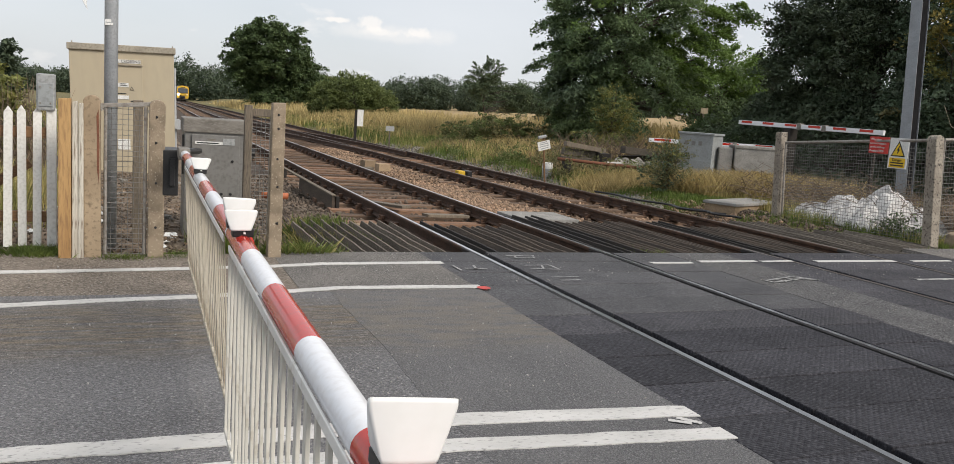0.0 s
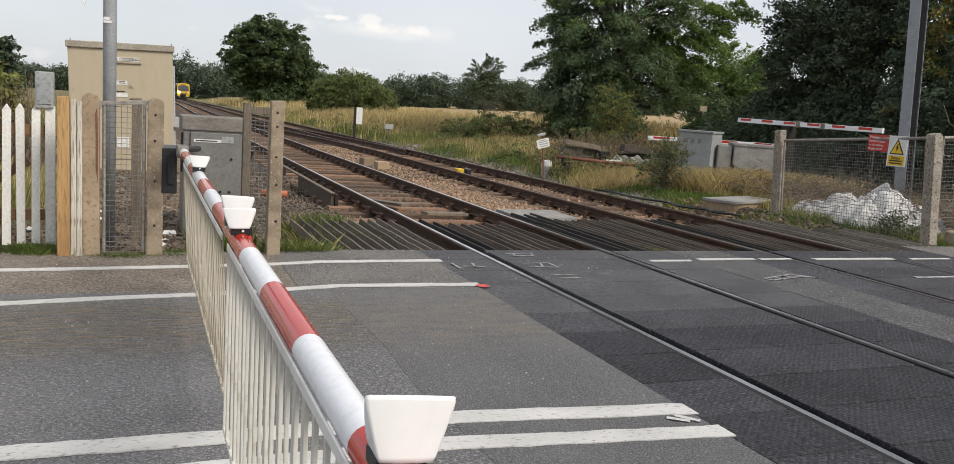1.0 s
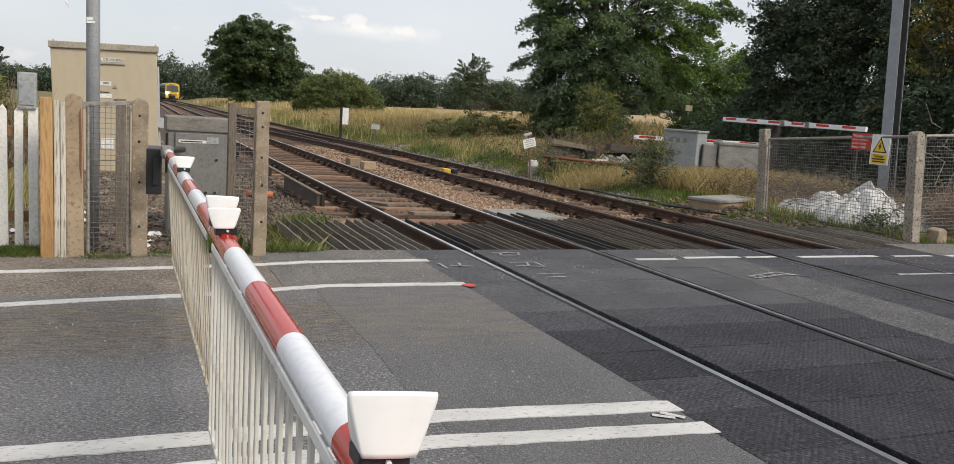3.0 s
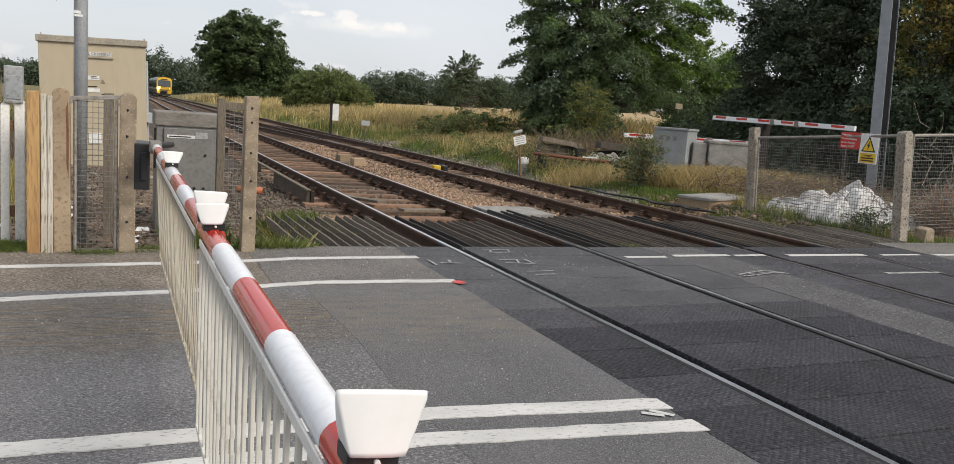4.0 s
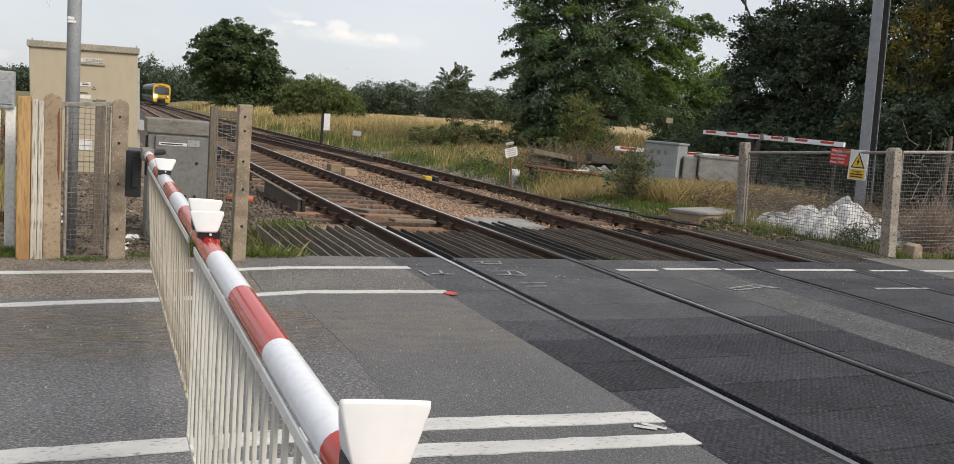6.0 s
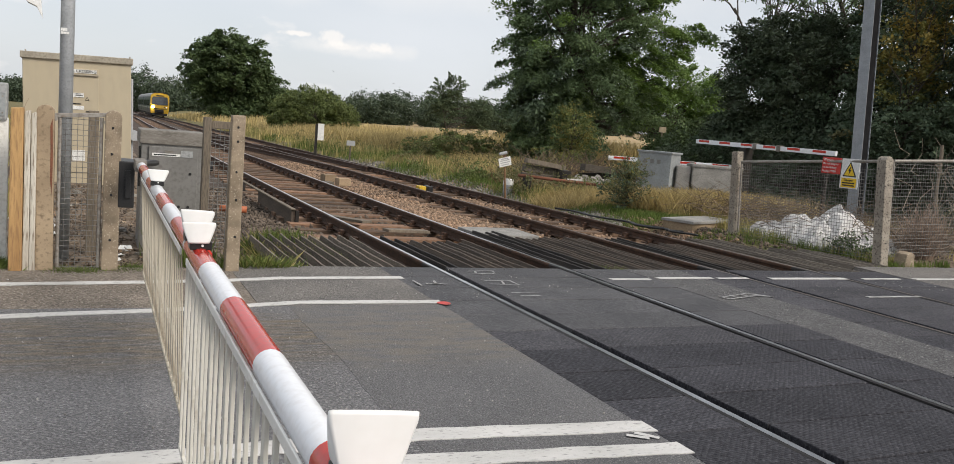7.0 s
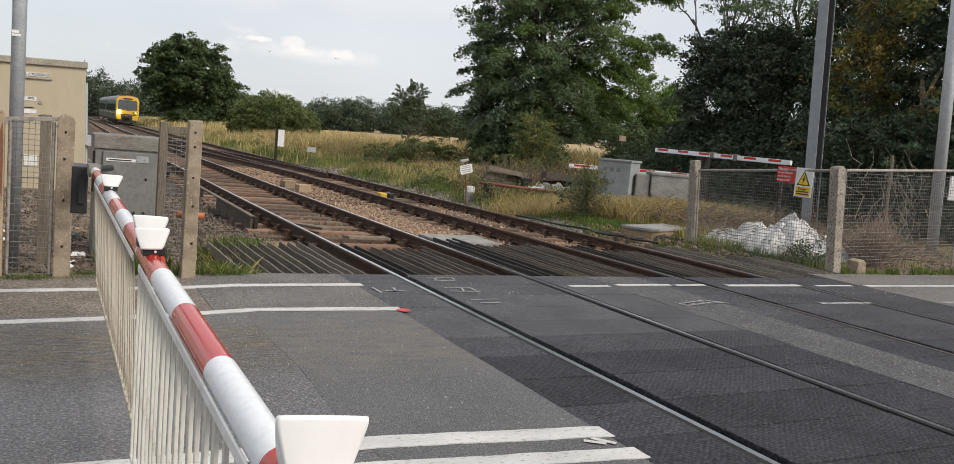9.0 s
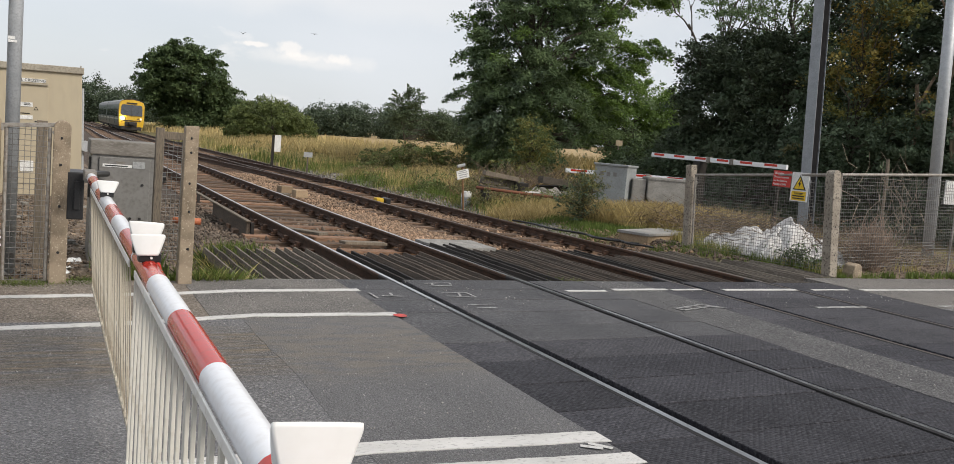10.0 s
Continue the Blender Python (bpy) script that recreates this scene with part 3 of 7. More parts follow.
def stripe(points, width, m, label, z=0.007, seed=1):
    """A painted line through points, with slightly uneven edges."""
    rnd = random.Random(seed)
    bm = bmesh.new()
    pts = []
    for (xa, ya), (xb, yb) in zip(points, points[1:]):
        n = max(2, int(abs(xb - xa) / 0.08))
        pts += [(xa + (xb - xa) * i / n, ya + (yb - ya) * i / n) for i in range(n)]
    pts.append(points[-1])
    rows = []
    for x, y in pts:
        a, b = rnd.uniform(-0.006, 0.006), rnd.uniform(-0.006, 0.006)
        rows.append((bm.verts.new((x, y - width / 2 + a, z)), bm.verts.new((x, y + width / 2 + b, z)),
                     bm.verts.new((x, y - width / 2 + a, z - 0.005)), bm.verts.new((x, y + width / 2 + b, z - 0.005))))
    for a, b in zip(rows, rows[1:]):
        bm.faces.new((a[0], b[0], b[1], a[1]))
        bm.faces.new((a[2], b[2], b[0], a[0]))
        bm.faces.new((a[1], b[1], b[3], a[3]))
    tagged(part("road_marking", bm, m), label, "road marking", kind="structure")


stripe([(-30, -0.9), (-4.08, 0.74), (-2.79, 0.845), (-2.12, 0.93), (-1.69, 1.03), (-0.585, 1.075)], 0.1, PAINT_WHITE, "white painted line along the footway edge", seed=2)
stripe([(-30, -1.8), (-3.94, -0.29), (-3.44, -0.205), (-2.78, -0.13), (-2.12, -0.004), (-1.74, 0.09), (-0.61, 0.07)], 0.1, PAINT_WHITE, "white painted line along the carriageway edge", seed=3)
stripe([(-30, -2.7), (-3.63, -2.665), (-2.82, -2.67), (-1.8, -2.645), (-0.62, -2.765)], 0.14, PAINT_WHITE, "white painted centre line of the road", seed=4)
stripe([(-30, -3.0), (-3.69, -3.0), (-1.95, -2.925), (-0.62, -3.055)], 0.13, PAINT_WHITE, "white painted centre line of the road", seed=5)
for a, b, w, m in ((1.62, 2.12, 0.07, PAINT_WHITE), (2.25, 3.0, 0.08, PAINT_WHITE), (3.05, 3.5, 0.06, PAINT_WHITE), (3.8, 5.0, 0.09, PAINT_WHITE), (5.25, 5.9, 0.06, PAINT_WHITE), (6.15, 8.1, 0.08, PAINT_WHITE), (8.15, 30, 0.08, PAINT_WHITE)):
    stripe([(a, 1.1 if a > 2.2 else 1.03), (b, 1.12 if a > 2.2 else 1.04)], w, m, "white painted line across the crossing panels", seed=int(a * 10))
stripe([(4.2, 0.12), (5.0, 0.12)], 0.05, PAINT_WORN, "worn remnant of a white line", seed=31)
stripe([(6.2, 0.1), (7.4, 0.1)], 0.05, PAINT_WORN, "worn remnant of a white line", seed=32)


def chalk(points, w=0.022, m=PAINT_WORN):
    bm = bmesh.new()
    for i, ((xa, ya), (xb, yb)) in enumerate(points):
        d = Vector((xb - xa, yb - ya, 0)).normalized()
        n = Vector((-d.y, d.x, 0)) * w * 0.85
        a, b = Vector((xa, ya, 0.009)), Vector((xb, yb, 0.009))
        q = [bm.verts.new(p) for p in (a - n, b - n, b + n, a + n)]
        bm.faces.new(q)
    tagged(part("survey_mark", bm, m), "faint white sprayed survey mark on the crossing", "road marking", kind="structure")


chalk([((-0.54, 0.92), (-0.54, 0.69)), ((-0.47, 0.79), (-0.27, 0.76)), ((-0.34, 0.92), (-0.38, 0.76))], 0.014)
chalk([((0.19, 1.4), (0.49, 1.43)), ((0.2, 1.28), (0.43, 1.28)), ((0.49, 1.43), (0.44, 1.28)), ((0.29, 1.42), (0.24, 1.28))], 0.014)
chalk([((0.16, 0.91), (0.43, 0.93)), ((0.43, 0.93), (0.43, 0.71)), ((0.43, 0.71), (0.16, 0.77)), ((0.34, 0.91), (0.29, 0.76))], 0.012)
chalk([((0.18, 0.38), (0.46, 0.4)), ((0.2, 0.25), (0.41, 0.26))], 0.011)
chalk([((2.3, 0.14), (2.75, 0.3)), ((2.3, 0.14), (2.34, 0.06)), ((2.34, 0.06), (2.78, 0.2)), ((2.78, 0.2), (2.95, 0.14)), ((2.45, 0.2), (2.5, 0.08)), ((2.62, 0.26), (2.66, 0.14)), ((2.75, 0.3), (2.95, 0.14))], 0.016)
chalk([((-0.82, -2.86), (-0.73, -2.92)), ((-0.76, -2.84), (-0.68, -2.93))], 0.02, PAINT_WHITE)
bm = bmesh.new()
bmesh.ops.create_circle(bm, cap_ends=True, radius=0.055, segments=14, matrix=Matrix.Translation((-0.61, 0.0, 0.009)) @ Matrix.Diagonal((1.0, 1.1, 1, 1)))
tagged(part("survey_mark", bm, PAINT_RED), "red sprayed dot at the end of the white line", "road marking", kind="structure")


def dimples(m):
    """Stud relief on the rubber panels."""
    nt = m.node_tree
    b = nt.nodes["Principled BSDF"]
    pos = nt.nodes.new("ShaderNodeNewGeometry").outputs["Position"]
    mp = nt.nodes.new("ShaderNodeMapping")
    mp.inputs["Rotation"].default_value = (0, 0, radians(45))
    mp.inputs["Scale"].default_value = (1, 1, 0.001)
    v = nt.nodes.new("ShaderNodeTexVoronoi")
    v.inputs["Scale"].default_value, v.inputs["Randomness"].default_value = 36, 0.05
    nt.links.new(pos, mp.inputs[0])
    nt.links.new(mp.outputs[0], v.inputs["Vector"])
    r = nt.nodes.new("ShaderNodeMapRange")
    r.inputs[1].default_value, r.inputs[2].default_value = 0.3, 0.5
    r.inputs[3].default_value, r.inputs[4].default_value = 1, 0
    nt.links.new(v.outputs["Distance"], r.inputs[0])
    bp = nt.nodes.new("ShaderNodeBump")
    bp.inputs["Strength"].default_value, bp.inputs["Distance"].default_value = 0.45, 0.008
    nt.links.new(r.outputs[0], bp.inputs["Height"])
    nt.links.new(bp.outputs[0], b.inputs["Normal"])
    return m


dimples(PANEL)
PANEL_MID = dimples(mat("crossing_panel_mid_tone", (0.063, 0.062, 0.07), (0.041, 0.041, 0.047), (0.112, 0.11, 0.116), scale=1.6, fine=60, rough=0.75, bump=0.2, world=True, vary=0.15, spec=0.15, mix=(0.35, 0.7), speck=(0.5, 0.75)))
PANEL_PLAIN = mat("panel_worn_smooth", (0.065, 0.064, 0.069), (0.042, 0.042, 0.047), (0.13, 0.128, 0.128), scale=1.8, fine=90, rough=0.75, bump=0.8, speck=(0.52, 0.7), world=True, vary=0.1)

band(ASPHALT_NEW, -0.6, 1.4, (0.19, 0.172, 0.15), 0.5)
grit(PANEL_PLAIN, 100, 0.5, 1.55)
grit(PANEL, 70, 0.65, 1.4)
grit(PANEL_MID, 80, 0.6, 1.45)


def build_panels():
    deck = thing("crossing_deck", "dark studded rubber level crossing deck around two tracks", "crossing deck", kind="structure")
    step = 0.5
    for x0, x1 in ((-0.64, -0.085), (0.065, 1.37), (1.52, 2.2), (2.86, 3.475), (3.625, 4.935), (5.085, 6.11)):
        y = 1.64
        while y > -9:
            # panel tone goes in steps, darkest at the near end
            mats = PANEL if y < -1.3 else (PANEL_PLAIN if y > -0.5 and x0 < 2.5 else PANEL_MID)
            bm = bmesh.new()
            lift = random.uniform(-0.004, 0.002)
            box(bm, x0, y - step + 0.006, -0.12, x1, y - 0.006, -0.001 + lift, bev=0.006)
            part("panel", bm, mats, deck)
            y -= step


build_panels()

# ---- the two tracks ----
HEAD = [(-0.065, -0.145), (0.065, -0.145), (0.065, -0.132), (0.012, -0.118), (0.012, -0.05), (0.035, -0.036), (0.035, -0.009), (0.021, 0), (-0.021, 0), (-0.035, -0.009), (-0.035, -0.036), (-0.012, -0.05), (-0.012, -0.118), (-0.065, -0.132)]


def rail_mesh(path):
    """A rail along (x, y, z) points of its running edge line."""
    bm = bmesh.new()
    rings = [[bm.verts.new((x + u, y, z + v)) for u, v in HEAD] for x, y, z in path]
    n = len(HEAD)
    for a, b in zip(rings, rings[1:]):
        for i in range(n):
            f = bm.faces.new((a[i], a[(i + 1) % n], b[(i + 1) % n], b[i]))
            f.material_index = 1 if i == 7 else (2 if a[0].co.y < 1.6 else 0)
    bm.faces.new(rings[0][::-1])
    bm.faces.new(rings[-1])
    return bm


def line_y(a, b):
    ys = [a]
    while ys[-1] < b:
        ys.append(ys[-1] + (1.0 if ys[-1] < 40 else 4.0))
    return ys


def box_mesh(name, m, parts, bevel=0.0):
    bm = bmesh.new()
    for p in parts:
        box(bm, *p)
    return mesh_of(name, bm, m, bevel=bevel)


CHAIR = box_mesh("chair", RAIL_RUST, [(-0.16, -0.1, 0.0, 0.16, 0.1, 0.02), (-0.11, -0.06, 0.02, -0.05, 0.06, 0.085), (0.05, -0.06, 0.02, 0.11, 0.06, 0.085), (-0.15, -0.07, 0.02, -0.12, -0.04, 0.055), (0.12, 0.04, 0.02, 0.15, 0.07, 0.055)])
SLEEPER_MESHES = [box_mesh("sleeper", m, [(-1.3, -0.125, -0.13, 1.3, 0.125, 0.0)], bevel=0.012) for m in (SLEEPER, SLEEPER_NEW)]


def build_track(centre, label, seed, top):
    rnd = random.Random(seed)
    tr = thing("railway_track", label, "railway track", "running lines", kind="structure")
    for s in (-1, 1):
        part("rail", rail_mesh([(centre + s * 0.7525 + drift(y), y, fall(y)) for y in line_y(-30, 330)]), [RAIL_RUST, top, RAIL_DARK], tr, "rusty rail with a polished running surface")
    y, k = 4.35, 0
    far = bmesh.new()
    while y < 200:
        x, z = centre + drift(y), fall(y) - 0.165
        if y < 62:
            fresh = rnd.random() < (0.3 if centre < 2 else 0.08)
            ob = new("sleeper", SLEEPER_MESHES[1 if fresh else 0])
            ob.matrix_basis = pose(x + rnd.uniform(-0.03, 0.03), y + rnd.uniform(-0.03, 0.03), z + rnd.uniform(-0.01, 0.005), 0, 0, rnd.uniform(-1.2, 1.2))
            ob.parent = tr
            if y < 34:
                for s in (-1, 1):
                    c = new("chair", CHAIR)
                    c.matrix_basis = pose(centre + s * 0.7525 + drift(y), y, z)
                    c.parent = tr
        else:
            box(far, x - 1.3, y - 0.125, z - 0.1, x + 1.3, y + 0.125, z)
        y += 0.68
        k += 1
    tagged(part("far_sleepers", far, SLEEPER, tr), kind="stuff")
    return tr


build_track(0.7175, "rusty railway track on old timber sleepers", 3, RAIL_TOP)
build_track(4.28, "second rusty railway track on timber sleepers", 4, RAIL_DULL)


def build_crossover():
    tr = thing("railway_crossover", "switch rails leading from one track across to the other", "railway track", kind="structure")
    for off, a, b in ((0.7525, 21, 62), (-0.7525, 19, 62)):
        path = []
        for y in line_y(a, b):
            t = smooth((y - 17) / 46)
            x = 4.28 + drift(y) + off - 3.56 * t
            path.append((x - (0.09 if off > 0 else -0.07) * (1 - smooth((y - a) / 6)), y, fall(y) - 0.004))
        part("rail", rail_mesh(path), [RAIL_RUST, RAIL_DULL], tr, "rusty switch rail")
    for k in range(40):
        y = 24 + k * 0.68
        bm = bmesh.new()
        box(bm, 1.4 + drift(y), y + 0.3, fall(y) - 0.29, 3.6 + drift(y), y + 0.52, fall(y) - 0.172)
        part("sleeper", bm, SLEEPER, tr)


build_crossover()


# triangular timber slats that keep walkers off the line
def build_guard(x0, x1, y0, y1, m, label, spacing=0.12, h=0.1, z=-0.13, skew=0.0, jag=0.1):
    """Arris slats: a steep face to the left, a long slope to the right."""
    g = thing("trespass_guard", label, "trespass guard", "trespass guards")
    n = int((x1 - x0) / spacing)
    for i in range(n):
        xa = x0 + (i + 0.5) * spacing
        yb = y1 + random.uniform(-jag, jag)
        bm = bmesh.new()
        w = spacing * 0.55
        dz, tilt = random.uniform(-0.012, 0.008), random.uniform(-0.012, 0.012)
        rings = []
        for k in range(8):
            t = (yb - y0) * k / 7
            c = random.uniform(-0.007, 0.005)
            rings.append([bm.verts.new((xa + u + tilt * t / 2, y0 + t, z + v + dz)) for u, v in ((-w, 0), (w, 0), (w * 0.15 + skew, h + c), (-w * 0.15 + skew, h + c))])
        for p, q in zip(rings, rings[1:]):
            for k in range(4):
                bm.faces.new((p[k], p[(k + 1) % 4], q[(k + 1) % 4], q[k]))
        bm.faces.new(rings[0][::-1])
        bm.faces.new(rings[-1])
        part("slat", bm, m, g)
    for y in (y0 + 0.25, (y0 + y1) / 2, y1 - 0.3):
        bm = bmesh.new()
        box(bm, x0, y - 0.05, z - 0.07, x1, y + 0.05, z - 0.002)
        part("bearer", bm, WOOD_TAR, g)


build_guard(-1.5, -0.1, 1.66, 3.95, WOOD_SLAT, "weathered grey triangular timber slats beside the rail", spacing=0.118, h=0.1, skew=-0.03)
bm = bmesh.new()
box(bm, -0.95, 4.0, -0.2, -0.3, 4.16, -0.09, bev=0.01)
tagged(part("timber_bearer", bm, WOOD_PALE), "pale sawn timber laid across the end of the slats", "timber")
build_guard(0.08, 0.5, 1.66, 3.75, WOOD_TAR, "black tarred upright timber slats between the rails", spacing=0.14, h=0.16, z=-0.17, skew=-0.045)
build_guard(0.5, 1.36, 1.66, 3.85, WOOD_SLAT_BROWN, "weathered brown triangular timber slats between the rails", h=0.08, skew=-0.02)
build_guard(1.54, 2.1, 1.66, 4.6, WOOD_TAR, "black tarred upright timber slats between the tracks", spacing=0.14, h=0.16, z=-0.17, skew=-0.045)
build_guard(2.1, 3.45, 1.66, 4.4, WOOD_SLAT_BROWN, "weathered brown triangular timber slats between the tracks", h=0.07, z=-0.12, skew=-0.02)
build_guard(3.62, 4.1, 1.66, 4.3, WOOD_TAR, "black tarred upright timber slats in the far track", spacing=0.14, h=0.16, z=-0.17, skew=-0.045)
build_guard(4.1, 4.95, 1.66, 4.2, WOOD_SLAT_BROWN, "weathered brown triangular timber slats in the far track", h=0.07, skew=-0.02)
build_guard(5.1, 6.1, 1.66, 4.6, WOOD_SLAT, "dark timber slats beside the far rail", h=0.09, z=-0.12, skew=-0.02)
build_guard(6.12, 6.85, 2.02, 3.3, WOOD_SLAT, "old broken timber slats at the edge of the crossing", h=0.07, z=-0.06, skew=-0.02, jag=0.35)


# ---- the lowered barrier ----
def rounded(cx, cz, hw, hh, r, seg=4):
    pts = []
    for sx, sz, a0 in ((1, 1, 0), (-1, 1, 90), (-1, -1, 180), (1, -1, 270)):
        for k in range(seg + 1):
            a = radians(a0 + 90 * k / seg)
            pts.append((cx + sx * (hw - r) + r * math.cos(a), cz + sz * (hh - r) + r * math.sin(a)))
    return pts


BX = -2.824
BOOM_R = 0.0345


def boom_z(y):
    """Height of the boom's axis, which sags slightly to its tip."""
    return 0.8854 + 0.0025 * y


def sloped(bm, outline, y0, y1, mi=0):
    """A bar along the boom: outline of (x, height over the axis)."""
    prism(bm, outline, lambda u, v, t: (u, y0 + t, v + boom_z(y0 + t)), y1 - y0, mi)


def boom_tube(bm, y0, y1, r, dx=0.0, seg=20, caps=False):
    tube(bm, (BX + dx, y0, boom_z(y0)), (BX + dx, y1, boom_z(y1)), r, seg=seg, caps=caps)


def hood_mesh():
    """A flared lamp hood: a bent sheet that leans back and folds away behind its upper edge."""
    bm = bmesh.new()
    rows = []
    n = 12
    for k in range(n + 1):
        t = k / n
        z = 0.004 + 0.089 * t
        half = 0.041 + 0.0285 * t ** 0.9
        if t > 0.85:
            half -= 0.0035 * ((t - 0.85) / 0.15) ** 2
        y = 0.012 * t
        back = 0.05 * (1 - t) + 0.012
        drop = 0.03 * t
        ring = []
        for x, d in ((-0.93, back), (-0.985, 0.006), (-0.97, 0.0015), (-0.9, 0.0), (-0.4, -0.002), (0.4, -0.002), (0.84, 0.0005), (0.93, 0.004), (0.985, 0.012), (0.96, back + 0.01)):
            ring.append(bm.verts.new((x * half, y + d, z - drop * d / 0.05)))
        rows.append(ring)
    for p, q in zip(rows, rows[1:]):
        for i in range(9):
            bm.faces.new((p[i], p[i + 1], q[i + 1], q[i]))
    bm.faces.new(rows[-1])
    bmesh.ops.recalc_face_normals(bm, faces=bm.faces[:])
    bmesh.ops.solidify(bm, geom=bm.faces[:], thickness=0.0025)
    return mesh_of("lamp_hood", bm, LAMP_WHITE, smooth=True)


def build_barrier():
    b = thing("level_crossing_barrier", "lowered red and white striped barrier boom with a white hanging skirt", "barrier")
    # equal bands of half a metre on two tubes that meet in a red joint
    L = 0.4975
    far = [0.722 - L * k for k in range(7)] + [-2.82]
    near = [-2.86] + [-3.36 - 0.503 * k for k in range(4)] + [-5.32]
    for ends, red in (([1.15] + far, False), (near, True)):
        for a, c in zip(ends, ends[1:]):
            bm = bmesh.new()
            boom_tube(bm, a, c, BOOM_R)
            part("boom_stripe", bm, BOOM_RED if red else BOOM_WHITE, b, "red reflective boom band" if red else "white reflective boom band", smooth=True)
            red = not red
    for y0, y1, m, r in ((-2.818, -2.834, BOOM_WHITE, 0.034), (-5.318, -5.33, BLACK, 0.0335)):
        bm = bmesh.new()
        boom_tube(bm, y0, y1, r, seg=24, caps=True)
        part("boom_end_cap", bm, m, b, bevel=0.003)
    bm = bmesh.new()
    boom_tube(bm, -3.06, -2.7, 0.026, 0.018, seg=18, caps=True)
    part("boom_joint", bm, BOOM_RED, b, "glossy red joint sleeve", smooth=True)
    # a seam along the wrapped reflective sheet
    for y0, y1 in ((-2.8, 0.7), (-5.3, -2.9)):
        bm = bmesh.new()
        sloped(bm, [(BX - 0.0275, 0.0155), (BX - 0.0255, 0.019), (BX - 0.0268, 0.0205), (BX - 0.029, 0.0165)], y0, y1)
        part("boom_seam", bm, SKIRT_GREY, b)
    # hanging skirt in two panels: hanger bar, grey flange, strips and bottom bar
    for y0, y1, lean, m, pitch, thick in ((-2.84, 0.14, -3.0, SKIRT_OLD, 0.1, 0.0026), (-5.25, -3.05, -0.3, SKIRT, 0.1, 0.0048)):
        bm = bmesh.new()
        sloped(bm, rounded(-2.864, -0.021, 0.003, 0.0125, 0.0025, 2), y0, y1)
        part("skirt_top_bar", bm, SKIRT_GREY, b, "pale grey hanging bar")
        n = round((y1 - y0) / pitch)
        strip = bmesh.new()
        box(strip, -thick, -0.012, -0.645, thick, 0.012, 0.0, bev=thick * 0.5)
        me = mesh_of("skirt_strip", strip, m)
        for k in range(n + 1):
            y = y0 + 0.012 + (y1 - y0 - 0.024) * k / n
            ob = new("skirt_strip", me)
            ob.matrix_basis = pose(-2.861, y, boom_z(y) - 0.03, 0, lean + random.uniform(-0.25, 0.25), random.uniform(-7, 7))
            ob.parent = b
        xb = -2.861 + 0.645 * math.sin(radians(-lean))
        bm = bmesh.new()
        prism(bm, rounded(xb - 0.002, -0.68, 0.006, 0.008, 0.002, 2), lambda u, v, t: (u, y0 + t, v + boom_z(y0 + t)), y1 - y0)
        part("skirt_bottom_bar", bm, m, b)
    # warning lights in flared white hoods, each on a black bracket over the boom
    hood = hood_mesh()
    for y, dz, tilt, turn, dx, wide, high in ((-5.04, 0.046, 4.5, 0, 0.006, 1, 1), (-3.11, 0.052, -1.0, -2, -0.007, 0.85, 0.8), (-2.915, 0.06, 2.5, 3, 0.005, 0.92, 0.9), (-0.85, 0.056, 1.0, 0, 0.001, 0.9, 0.75)):
        h = new("lamp_hood", hood)
        h.matrix_basis = pose(BX + dx, y, boom_z(y) + dz - 0.004, 0, tilt, turn) @ Matrix.Diagonal((wide, 1, high, 1))
        h.parent = b
        tagged(h, "white flared lamp hood")
        bm = bmesh.new()
        z = boom_z(y)
        box(bm, BX - 0.036, y + 0.004, z + 0.028, BX + 0.036, y + 0.062, z + dz + 0.006, bev=0.004)
        part("lamp_bracket", bm, BLACK, b, "black lamp bracket")
        bm = bmesh.new()
        tube(bm, (BX + 0.004, y - 0.002, z + dz - 0.008), (BX + 0.004, y + 0.006, z + dz - 0.008), 0.0045, seg=8)
        part("bracket_bolt", bm, PLATE_WHITE, b)
        bm = bmesh.new()
        tube(bm, (BX, y + 0.062, z + dz + 0.02), (BX, y + 0.075, z + dz + 0.02), 0.024, seg=18)
        part("lamp_lens", bm, LENS_RED, b, "red lens")
    # pivot end
    bm = bmesh.new()
    box(bm, -2.872, 1.0, 0.845, -2.785, 1.3, 0.935, bev=0.01)
    part("boom_clamp", bm, CABINET_TOP, b, "weathered steel clamp")
    bm = bmesh.new()
    box(bm, -2.98, 1.35, 0.52, -2.858, 1.75, 0.9, bev=0.01)
    part("counterweight", bm, BLACK, b, "black counterweight box")
    bm = bmesh.new()
    box(bm, -2.93, 1.33, 0.6, -2.885, 1.352, 0.83, bev=0.006)
    part("counterweight_plate", bm, BLACK, b)
    bm = bmesh.new()
    tube(bm, (-2.83, 1.2, 0.9), (-2.6, 2.9, 0.8), 0.03)
    part("pivot_arm", bm, BLACK, b)


build_barrier()


